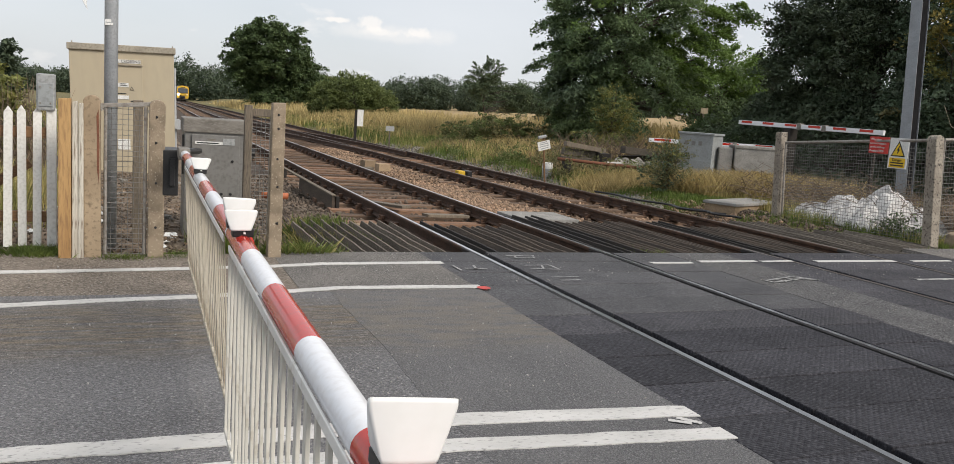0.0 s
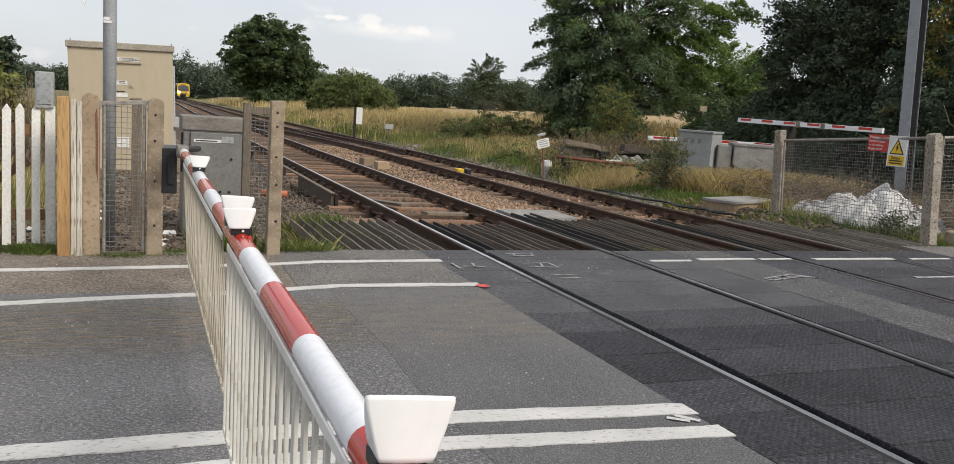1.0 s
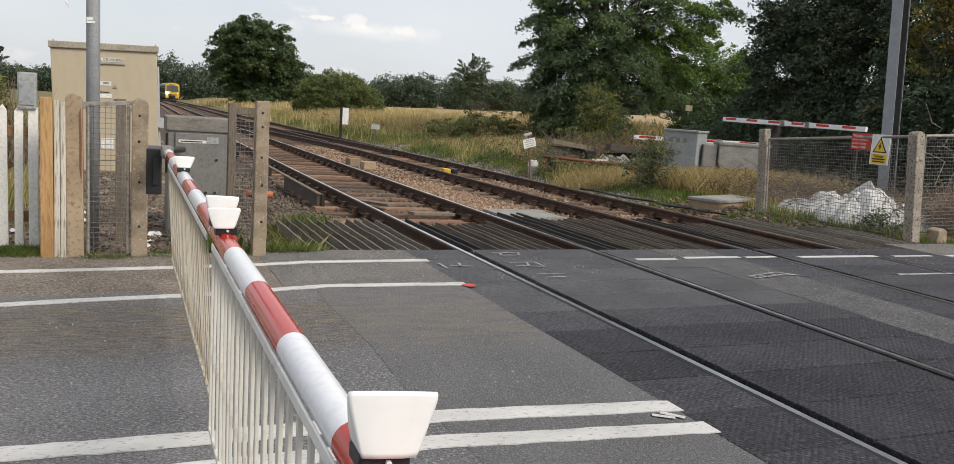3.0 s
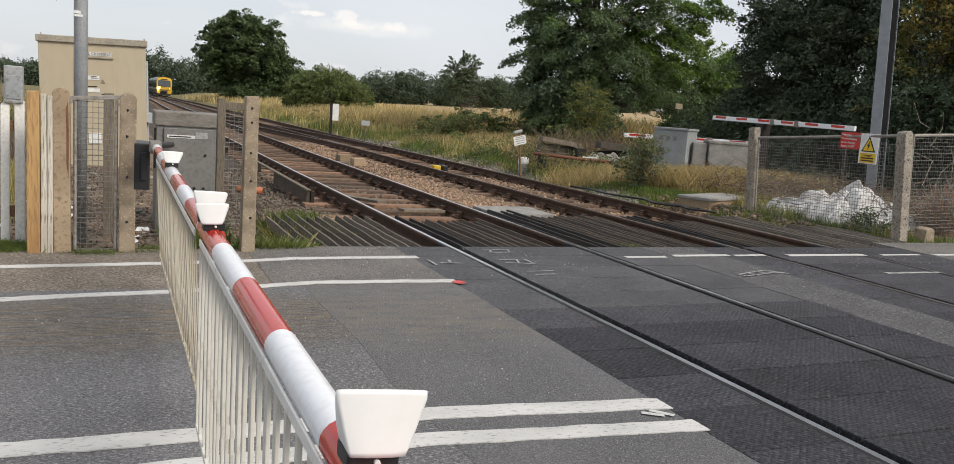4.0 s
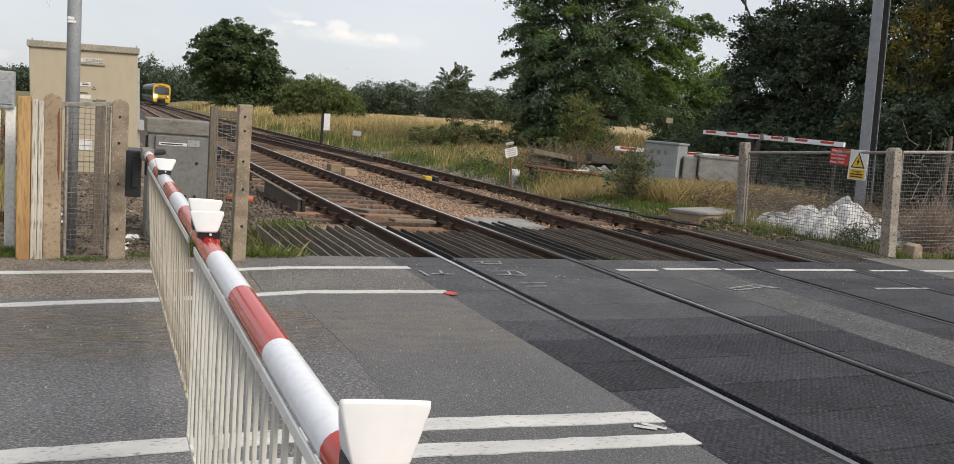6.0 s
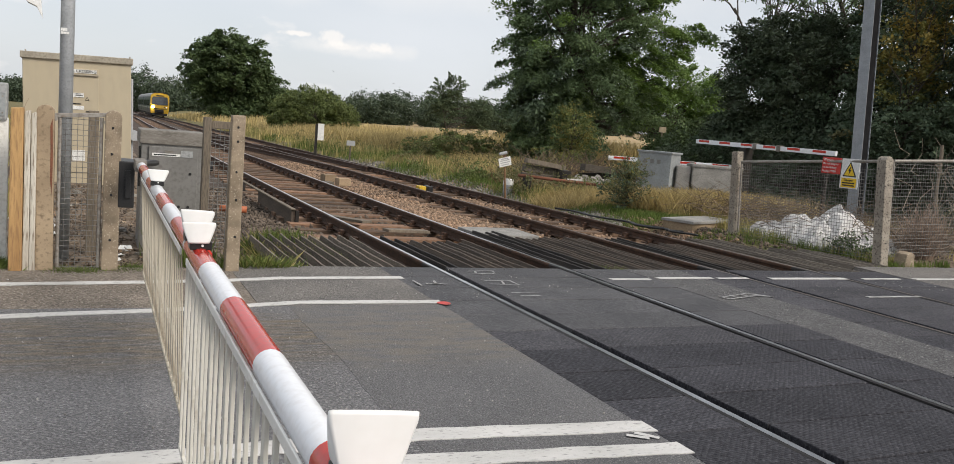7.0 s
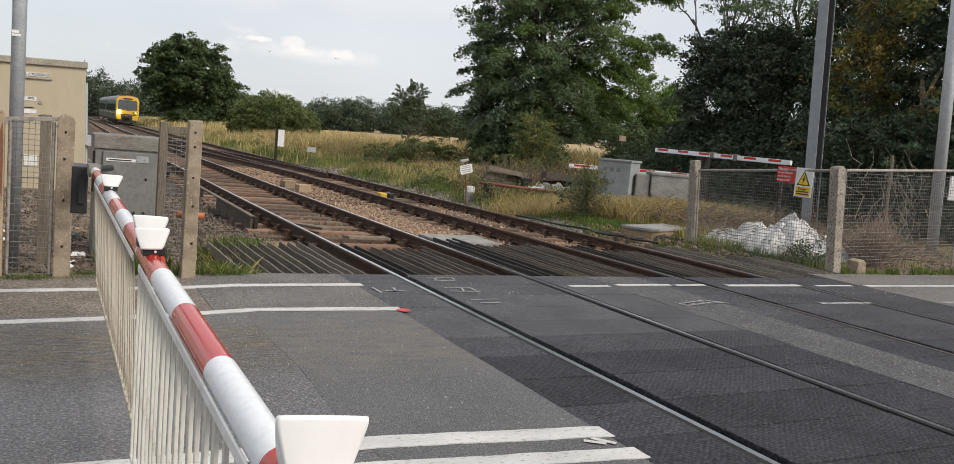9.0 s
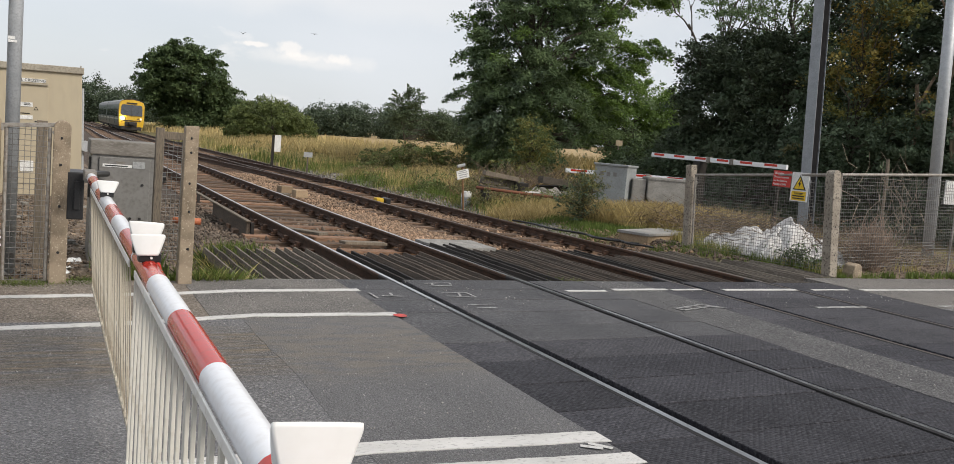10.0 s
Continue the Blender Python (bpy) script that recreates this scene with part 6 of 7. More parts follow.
def build_tree(name, label, category, base, blobs, boughs, per, size, leaf, seed, bough=(0.7, 0.5, 0.2), trunk=0.2, top=None, limbs=30, shell=0.45, lump=0.28, extra=None, aspect=0.45, droop=0.5, group=""):
    rng, rnd = np.random.default_rng(seed), random.Random(seed)
    t = thing(name, label, category, group)
    pts = crown_points(rng, blobs, boughs, shell, lump)
    pts = pts[pts[:, 2] > base[2] + 0.05]
    bm = bmesh.new()
    base = Vector(base)
    top = Vector(top) if top else Vector((blobs[0][0], blobs[0][1], blobs[0][2] + blobs[0][5] * 0.5))
    limb(bm, base - Vector((0, 0, 0.3)), top, trunk, trunk * 0.25, rnd, 9, 7, 0.04)
    for i in range(limbs):
        p = Vector(pts[rnd.randrange(len(pts))])
        f = min(0.95, max(0.12, (p.z - base.z) / max(0.5, top.z - base.z) * rnd.uniform(0.45, 0.85)))
        limb(bm, base.lerp(top, f), p, trunk * (0.45 - 0.3 * f), trunk * 0.04, rnd, 5, 4, 0.12)
    part("trunk", bm, BARK, t, smooth=True)
    heart = (base.x * 0.5 + top.x * 0.5, base.y * 0.5 + top.y * 0.5, base.z * 0.6 + top.z * 0.4)
    rest = np.ones(len(pts), bool)
    for leaf2, frac, bounds in extra or ():
        sel = rest & (pts[:, 0] > bounds[0]) & (pts[:, 0] < bounds[1]) & (pts[:, 2] > bounds[2]) & (pts[:, 2] < bounds[3]) & (rng.random(len(pts)) < frac)
        rest &= ~sel
        if sel.any():
            o = quads("foliage", bough_faces(rng, pts[sel], heart, per, size, *bough, aspect, droop), leaf2, t)
            tagged(o, "foliage in a second leaf tone")
    quads("crown", bough_faces(rng, pts[rest], heart, per, size, *bough, aspect, droop), leaf, t)
    return t


build_tree("ash_tree", "tall broad ash tree with loose feathery green foliage", "tree", (14.9, 25, 0.2),
           [(14.8, 25, 6.3, 3.0, 3.0, 4.4), (17.2, 25, 4.4, 1.5, 1.3, 0.8), (18.6, 25.2, 5.1, 1.2, 1.0, 0.45), (19.5, 25, 6.5, 1.1, 1.0, 0.4), (17.9, 25, 7.2, 1.3, 1.1, 0.7), (18.8, 25, 8.5, 1.2, 1.0, 0.7), (20.9, 25, 8.8, 1.2, 1.0, 0.5), (19.6, 25, 9.7, 1.9, 1.2, 0.9), (17.6, 25, 9.6, 1.6, 1.3, 1.3), (14.0, 24.4, 1.3, 1.7, 1.2, 1.3), (20.2, 25.4, 5.7, 1.0, 0.9, 0.3), (13.5, 24.6, 3.0, 1.6, 1.8, 1.2), (14.9, 25, 1.6, 1.5, 1.5, 1.5), (16.6, 25, 3.2, 1.5, 1.4, 0.9), (12.9, 24.5, 4.6, 1.5, 1.6, 1.3), (16.4, 25, 8.6, 1.9, 2.0, 2.2), (12.0, 24.8, 3.4, 0.8, 0.9, 0.7), (12.9, 24.6, 1.5, 0.7, 0.8, 1.4), (20.7, 25, 6.6, 1.0, 1.0, 0.6), (19.8, 25, 5.2, 1.1, 1.0, 0.6), (19.0, 25, 4.2, 1.2, 1.0, 0.6), (17.6, 25, 5.7, 1.5, 1.2, 0.9), (18.4, 25, 3.1, 1.4, 1.0, 0.7), (20.4, 25.4, 4.0, 1.2, 0.9, 0.6)],
           820, 215, 0.145, LEAF_ASH, 11, bough=(0.52, 0.42, 0.24), trunk=0.3, top=(15.2, 25, 9.5), limbs=60, shell=0.3, lump=0.35,
           # sunlit right side put into leaf colour: mostly bright leaves beyond x 16.6
           extra=[(LEAF_BRIGHT, 0.6, (16.6, 22, 3.0, 12)), (LEAF_BRIGHT, 0.04, (11, 16.6, 3.0, 12)), (LEAF_GREY, 0.25, (11, 16.6, 0.5, 12))], aspect=0.42, droop=0.75)
build_tree("young_tree", "bright green young tree behind the ash", "tree", (25.2, 31, 0),
           [(24.6, 31, 3.2, 2.2, 1.8, 1.5), (25.2, 31, 1.4, 1.4, 1.3, 1.3), (22.6, 31, 3.0, 2.0, 1.4, 0.9), (25.6, 31, 4.6, 2.2, 1.5, 1.1), (27.2, 31.5, 2.6, 1.8, 1.8, 2.0), (22.4, 30.5, 4.1, 1.8, 1.4, 0.7), (26.0, 30, 1.0, 2.4, 1.5, 1.0)], 330, 170, 0.16, LEAF_BRIGHT, 12, trunk=0.14, limbs=30, bough=(0.7, 0.55, 0.2),
           # shaded underside painted with the darker ash leaves below z 3.2
           extra=[(LEAF_ASH, 0.85, (20, 30, 0, 3.2))])
IVY = (0.42, 0.4, 0.22)
for k, (x, y, h, w, num) in enumerate(((18.7, 17.3, 6.4, 1.95, 860), (18.5, 14.6, 6.1, 2.0, 760), (18.6, 11.2, 8.6, 2.1, 900), (18.9, 8.0, 10.0, 2.3, 860), (19.4, 4.6, 10.0, 2.5, 740))):
    build_tree("evergreen_tree", "dense dark ivy-covered evergreen tree", "tree", (x, y, 0),
               [(x, y, h * 0.5, w, w, h * 0.5), (x - 0.2, y, h * 0.25, w * 1.1, w * 1.1, h * 0.27), (x, y + 0.2, h * 0.78, w * 0.8, w * 0.8, h * 0.22)],
               num, 90, 0.11, LEAF_DARK, 20 + k, bough=IVY, trunk=0.25, limbs=20, shell=0.5, lump=0.3, aspect=0.62, droop=0.7, group="dark evergreens",
               extra=[(LEAF_GREY, 0.6, (x - 4, x + 0.5, 0.2, 6.0)), (LEAF_OLIVE, 0.1, (x - 4, x, 0.2, 5.0)), (LEAF_GOLD, 0.03, (x - 3, x, 2.5, 8.0))] if k >= 2 else [(LEAF_GREY, 0.22, (x - 4, x + 0.5, 0.2, 4.5))])
build_tree("thin_crowned_tree", "dark thin-crowned tree rising out of the ivy", "tree", (19.3, 15.4, 0),
           [(19.2, 15.4, 7.4, 2.4, 2.4, 2.6), (19.0, 13.0, 7.0, 1.8, 1.6, 2.4), (19.2, 17.8, 7.4, 1.4, 1.4, 1.4)], 95, 100, 0.12, LEAF_ASH, 29, bough=(0.55, 0.45, 0.18), trunk=0.14, limbs=34, shell=0.1, lump=0.5, top=(19.2, 15.2, 9.5))
build_tree("hedge_bush", "dark green shrub under the evergreens", "bush", (15.4, 13.0, 0),
           [(15.6, 12.6, 0.9, 1.2, 2.2, 1.0), (15.8, 9.6, 1.0, 1.2, 2.0, 1.2), (16.4, 6.4, 1.2, 1.2, 2.0, 1.5), (15.4, 16.6, 0.9, 1.3, 2.0, 1.1)], 420, 70, 0.1, LEAF_DARK, 31, bough=(0.35, 0.3, 0.18), trunk=0.06, limbs=20, aspect=0.6,
           extra=[(LEAF_GREY, 0.4, (14, 18, 0, 3))])
build_tree("yellowing_tree", "slender grey-green tree with golden yellow leaves", "tree", (15.6, 9.2, 0),
           [(15.5, 9.3, 4.2, 1.0, 1.0, 1.3), (15.7, 8.8, 5.8, 0.9, 0.9, 1.2), (15.6, 9.2, 2.2, 1.2, 1.3, 1.3), (15.6, 7.8, 2.4, 1.1, 1.1, 1.1)], 330, 60, 0.1, LEAF_GREY, 33, bough=(0.38, 0.32, 0.14), extra=[(LEAF_GOLD, 0.36, (14, 17, 3.4, 7.5)), (LEAF_YELLOW, 0.3, (14, 17, 3.0, 7.5))], trunk=0.09, limbs=60, shell=0.2, lump=0.5, aspect=0.6)
build_tree("hedge_bush", "dark green hedge behind the discarded booms", "bush", (20.6, 23.5, 0),
           [(19.6, 23.4, 1.1, 1.3, 1.1, 1.3), (21.2, 23.6, 1.4, 1.4, 1.2, 1.5), (22.6, 23.2, 1.5, 1.3, 1.2, 1.6), (18.5, 21.0, 0.8, 1.0, 1.0, 0.9), (17.3, 21.6, 0.8, 0.75, 0.7, 0.95)], 480, 80, 0.12, LEAF_OAK, 51, bough=(0.4, 0.34, 0.2), trunk=0.06, limbs=24, shell=0.4, lump=0.35, aspect=0.6)
build_tree("oak_tree", "large rounded dark green oak beside the line", "tree", (14.6, 120, -0.6),
           [(14.2, 120, 7.4, 6.2, 5.5, 4.6), (13.2, 120, 9.1, 4.0, 4, 3.1), (18.0, 120, 4.2, 4.2, 4, 3.2), (11.0, 120, 5.6, 3.4, 3.6, 3.0), (15.5, 120, 1.8, 5.0, 4, 2.0)],
           1150, 64, 0.36, LEAF_OAK, 14, bough=(0.8, 0.7, 0.42), trunk=0.5, limbs=20, shell=0.6, lump=0.25, aspect=0.6, droop=0.6)
build_tree("hawthorn_bush", "wide rounded green hedge bush beside the line", "bush", (12.6, 60, 0.0),
           [(12.3, 60, 1.9, 2.7, 2, 1.75), (10.4, 60, 1.2, 1.5, 1.5, 1.3), (14.6, 60.4, 1.4, 1.6, 1.4, 1.2)], 900, 48, 0.14, LEAF_BUSH, 15, bough=(0.32, 0.3, 0.2), trunk=0.1, limbs=20, shell=0.6, lump=0.2, aspect=0.6, droop=0.2)
build_tree("bramble_mound", "low mound of green bramble in tall grass", "bush", (10.6, 26, 0.2),
           [(10.6, 26, 0.6, 1.6, 1.1, 0.75), (9.0, 26.5, 0.45, 0.8, 0.7, 0.55), (12.2, 26, 0.5, 1.0, 1.0, 0.6)], 300, 60, 0.08, LEAF_BUSH, 16, bough=(0.26, 0.24, 0.1), trunk=0.03, limbs=8, aspect=0.6, droop=0.3, extra=[(LEAF_OLIVE, 0.4, (8, 14, 0, 2))])
build_tree("elder_shrub", "yellow-green straggling shrub in front of the ash", "bush", (11.9, 19.5, 0.1),
           [(11.9, 19.5, 1.9, 0.8, 0.7, 0.75), (11.6, 19.4, 0.7, 0.9, 0.7, 0.6), (12.3, 19.5, 1.2, 0.7, 0.6, 0.8)], 170, 44, 0.08, LEAF_YELLOW, 17, bough=(0.3, 0.22, 0.08), trunk=0.04, limbs=44, shell=0.2, extra=[(LEAF_BUSH, 0.4, (10, 14, 0, 3))])
build_tree("trackside_bush", "small grey-green bush with brown stems beside the cable pit", "bush", (6.9, 8.6, 0.0),
           [(6.95, 8.6, 0.52, 0.45, 0.42, 0.52), (6.62, 8.6, 0.36, 0.34, 0.3, 0.34), (7.1, 8.7, 0.8, 0.3, 0.28, 0.3), (6.8, 8.55, 0.78, 0.22, 0.2, 0.3)], 230, 26, 0.042, LEAF_OLIVE, 18, bough=(0.2, 0.08, 0.05), extra=[(LEAF_YELLOW, 0.15, (6, 8, 0.45, 2)), (LEAF_GREY, 0.45, (6, 8, 0, 2))], trunk=0.02, limbs=110, shell=0.15, lump=0.5, aspect=0.5, droop=-0.5)
build_tree("tall_hedgerow_tree", "distant open-crowned tree above the field", "tree", (60.2, 150, 0),
           [(58.6, 150, 7.6, 2.3, 1.8, 3.0), (61.6, 150, 9.4, 2.4, 1.4, 2.6), (60.2, 150, 5.4, 3.0, 1.6, 3.2), (67, 150, 4.8, 3.4, 2.4, 3.6), (73, 150, 3.6, 3.0, 2.4, 3.2)], 460, 60, 0.34, LEAF_HEDGEROW, 19, bough=(1.0, 0.8, 0.3), trunk=0.2, limbs=30, shell=0.3, lump=0.5, aspect=0.6)
build_tree("garden_hedge", "yellow-green climbing hedge behind the picket fence", "hedge", (-5.6, 7.5, 0),
           [(-5.1, 7.5, 0.75, 0.55, 0.6, 0.75), (-6.2, 7.5, 0.9, 0.9, 0.8, 0.85)], 260, 60, 0.085, LEAF_YELLOW, 41, bough=(0.16, 0.16, 0.08), trunk=0.04, limbs=14, shell=0.5, aspect=0.6, extra=[(LEAF_BUSH, 0.12, (-8, -4, 0, 3))])
build_tree("distant_tree", "dark tree far behind the equipment shed", "tree", (-13.5, 60, 0),
           [(-12.6, 60, 3.0, 1.7, 1.6, 1.3), (-16, 60, 2.4, 2.6, 2, 1.8), (-11.2, 60, 0.8, 1.0, 1.2, 0.8)], 230, 80, 0.26, LEAF_FAR_HAZY, 42, bough=(0.6, 0.5, 0.22), trunk=0.2, limbs=20, aspect=0.6)


def build_bare_tree(label, base, lean, length, r0, m, seed, bend):
    rnd = random.Random(seed)
    t = thing("bare_tree", label, "tree")
    bm = bmesh.new()

    def grow(p, d, L, r, depth):
        q = p + d * L
        limb(bm, p, q, r, r * 0.65, rnd, 5 if depth < 2 else 4, 3, 0.07)
        if depth < 5:
            for _ in range(2 if depth else 3):
                e = (d + Vector((rnd.uniform(-1, 1), rnd.uniform(-1, 1), rnd.uniform(-0.3, 0.7) - bend)) * 0.62).normalized()
                grow(p.lerp(q, rnd.uniform(0.6, 1.0)), e, L * rnd.uniform(0.58, 0.8), r * 0.6, depth + 1)

    grow(Vector(base), Vector(lean).normalized(), length, r0, 0)
    part("trunk", bm, m, t)


build_bare_tree("leafless grey tree between the ash and the evergreens", (20.0, 21.0, 0), (0.03, 0, 1), 4.2, 0.15, BARK, 5, 0.0)
build_bare_tree("bare brown arching branches in front of the evergreens", (16.5, 7.9, 0), (-0.14, 0.0, 1), 3.9, 0.07, TWIG, 15, 0.2)
build_bare_tree("bare brown arching branches in front of the evergreens", (16.6, 6.9, 0), (-0.14, -0.02, 1), 3.9, 0.07, TWIG, 16, 0.25)


def build_barn():
    t = thing("field_barn", "small low barn with a grey roof in the stubble field", "barn")
    bm = bmesh.new()
    box(bm, 163, 235, 3.0, 168.5, 239, 4.9)
    part("wall", bm, BARN_BOARD, t)
    bm = bmesh.new()
    prism(bm, [(234.6, 4.85), (239.4, 4.85), (237, 5.6)], lambda u, v, w: (162.5 + w, u, v), 6.5)
    part("roof", bm, CABINET_PALE, t, "grey sheet roof")


build_barn()


def build_woods():
    rng = np.random.default_rng(77)
    rows = []
    for y, xs, h, sd in ((255, np.arange(-80, 215, 7.0), 8.2, 1), (330, np.arange(-110, 290, 8.0), 11.5, 2)):
        for x in xs:
            k = 0.8 + 0.5 * rng.random()
            hh = h * k * (1.0 - 0.1 * smooth((x - 40) / 80)) * (0.6 if x < -8 else 1.0)
            rows.append((x + rng.uniform(-2, 2), y + rng.uniform(-8, 8), rise(x, y) + hh * 0.42 - 1.2 * corridor(x / 3), 5.8 * k, 5, hh * 0.58))
    pts = np.concatenate([crown_points(rng, [b], 90, 0.6, 0.3) for b in rows])
    pts = pts[pts[:, 2] > -1.6]
    ob = quads("far_woods", leaf_faces(rng, pts, 40, 0.9, 0.62, 0.8), LEAF_FAR_HAZY)
    tagged(ob, "long dark green belt of distant woodland", "woods", kind="stuff")


build_woods()


def blades(rng, n, region, height, width, lean=0.35):
    """Thin bent grass blades: region gives x and y."""
    x, y = region(n)
    n = len(x)
    z = np.array([ground_z(a, b) for a, b in zip(x, y)])
    a = rng.random(n) * 2 * math.pi
    h = height * (0.5 + 0.8 * rng.random(n))
    w = width * (0.9 + 1.1 * rng.random(n))
    lx, ly = np.cos(a) * h * lean * rng.random(n), np.sin(a) * h * lean * rng.random(n)
    wx, wy = -np.sin(a) * w, np.cos(a) * w
    p = np.stack((x, y, z), 1)
    b0 = p + np.stack((wx, wy, 0 * w), 1)
    b1 = p - np.stack((wx, wy, 0 * w), 1)
    m = p + np.stack((lx * 0.72, ly * 0.72, h * 0.6), 1)
    tip = p + np.stack((lx * 1.4, ly * 1.4, h), 1)
    return np.stack((b0, m + np.stack((wx, wy, 0 * w), 1) * 0.7, tip, b1), 1)


def build_grass():
    rng = np.random.default_rng(9)

    def clumped(x0, x1, y0, y1, per=14, r=0.16, follow=True, thin=None):
        def f(n):
            k = n // per + 1
            cx, cy = rng.uniform(x0, x1, k), rng.uniform(y0, y1, k)
            if thin is not None:
                keep = np.array([noise.noise((a * 0.45, b * 0.22, thin)) > -0.05 for a, b in zip(cx, cy)])
                cx, cy = cx[keep], cy[keep]
            x = np.repeat(cx, per)[:n]
            y = np.repeat(cy, per)[:n]
            x, y = x + rng.normal(size=len(x)) * r, y + rng.normal(size=len(y)) * r
            if follow:
                x = x + np.array([drift(v) for v in y])
            return x, y
        return f

    def tuft(name, label, V, m):
        tagged(quads(name, V, m), label, "grass", kind="stuff")

    tuft("dry_grass", "tall straw-coloured dry grass along the verge", np.concatenate([
        blades(rng, 14000, clumped(6.9, 12.5, 17, 36, 30, 0.22, True, 1), 0.42, 0.0045), blades(rng, 3500, clumped(8.6, 12, 8.2, 10.4, 24, 0.1), 0.42, 0.005),
        blades(rng, 1500, clumped(6.9, 7.8, 9.4, 11.2, 24, 0.1), 0.34, 0.005), blades(rng, 1400, clumped(7.8, 9.3, 7.6, 8.8, 30, 0.12), 0.42, 0.005),
        blades(rng, 9000, clumped(6.8, 14, 36, 80, 22, 0.4, True, 2), 0.7, 0.014), blades(rng, 6000, clumped(12, 22, 22, 42, 22, 0.3, True, 3), 0.45, 0.008), blades(rng, 9000, clumped(8.5, 15, 30, 58, 26, 0.35, True), 0.85, 0.008), blades(rng, 3500, clumped(12, 24, 34, 48, 26, 0.35, True), 1.0, 0.009),
        blades(rng, 7000, clumped(7.5, 30, 80, 170, 18, 0.6), 0.9, 0.045)]), GRASS_DRY)
    tuft("tall_dry_grass", "tall golden dry grass round the trackside cabinet", np.concatenate([
        blades(rng, 8500, clumped(7.2, 9.7, 7.7, 9.7, 34, 0.13), 0.46, 0.003, 0.6), blades(rng, 3400, clumped(6.0, 7.3, 9.7, 11.4, 34, 0.13), 0.27, 0.003, 0.7),
        blades(rng, 2400, clumped(9.4, 10.6, 8.8, 10.0, 34, 0.13), 0.44, 0.003, 0.6), blades(rng, 5000, clumped(7.4, 11.5, 28, 46, 40, 0.3, True, 11), 0.75, 0.006, 0.5), blades(rng, 5000, clumped(15, 26, 27, 38, 34, 0.25, False), 1.05, 0.008, 0.5)]), GRASS_GOLD)
    tuft("russet_grass", "low russet-brown dry growth along the verge", np.concatenate([
        blades(rng, 6000, clumped(6.9, 11.5, 17, 25, 40, 0.2, True, 13), 0.3, 0.006, 0.8), blades(rng, 3000, clumped(7.0, 8.6, 12.9, 15.5, 40, 0.15), 0.24, 0.004, 0.8)]), GRASS_RUSSET)
    weeds = []
    for k in range(210):
        y = 11.5 + 48 * rng.random() ** 1.25
        u = 6.3 + (2.0 + 0.1 * y) * rng.random() ** 0.8
        x = u + drift(y)
        r = rng.uniform(0.16, 0.42) * (1 + 0.012 * y)
        weeds.append((x, y, ground_z(x, y) + 0.3 * r, r, r, r * rng.uniform(0.6, 1.3)))
    for name, lot, m, label in (("leafy_weeds", weeds[:120], LEAF_BUSH, "clumps of leafy green weeds in the rough grass"), ("olive_weeds", weeds[120:], LEAF_OLIVE, "clumps of olive-brown weeds in the rough grass")):
        pts = np.concatenate([crown_points(rng, [b], 34, 0.2, 0.5) for b in lot])
        tagged(quads(name, leaf_faces(rng, pts, 9, 0.06, 0.085, 0.4, -0.2), m), label, "weeds", kind="stuff")
    pts = crown_points(rng, [(7.22, 3.15, 0.12, 0.16, 0.3, 0.24), (7.3, 3.7, 0.08, 0.12, 0.2, 0.14), (7.2, 2.75, 0.06, 0.14, 0.16, 0.14)], 120, 0.2, 0.5)
    tagged(quads("nettle_patch", leaf_faces(rng, pts, 9, 0.04, 0.055, 0.4, -0.2), LEAF_OAK), "dark green weeds growing up in front of the dumped sacks", "weeds", kind="stuff")
    tuft("mixed_grass", "green and straw-coloured rough grass along the verge", np.concatenate([
        blades(rng, 20000, clumped(6.3, 11, 11, 32, 30, 0.2, True, 4), 0.3, 0.005), blades(rng, 9000, clumped(6.2, 12, 28, 75, 22, 0.3, True, 5), 0.5, 0.016),
        blades(rng, 3000, clumped(7.3, 11, 5.6, 9, 18, 0.12), 0.2, 0.005), blades(rng, 900, clumped(9, 14, 2.6, 8, 18, 0.15), 0.2, 0.004), blades(rng, 1500, clumped(6.95, 7.6, 2.4, 5.4, 30, 0.09), 0.17, 0.0035),
        blades(rng, 1300, clumped(-1.97, -1.5, 1.68, 2.0, 60, 0.08, False), 0.18, 0.0014, 0.9), blades(rng, 900, clumped(-1.6, -0.9, 2.8, 4.3, 40, 0.1, False), 0.16, 0.002, 0.8),
        blades(rng, 3000, clumped(-5.5, -4.2, 3.2, 7, 24, 0.15, False), 0.4, 0.004),
        blades(rng, 5000, clumped(-9, -3.2, 13, 60, 20, 0.3, False), 0.45, 0.015)]), GRASS_MIX)
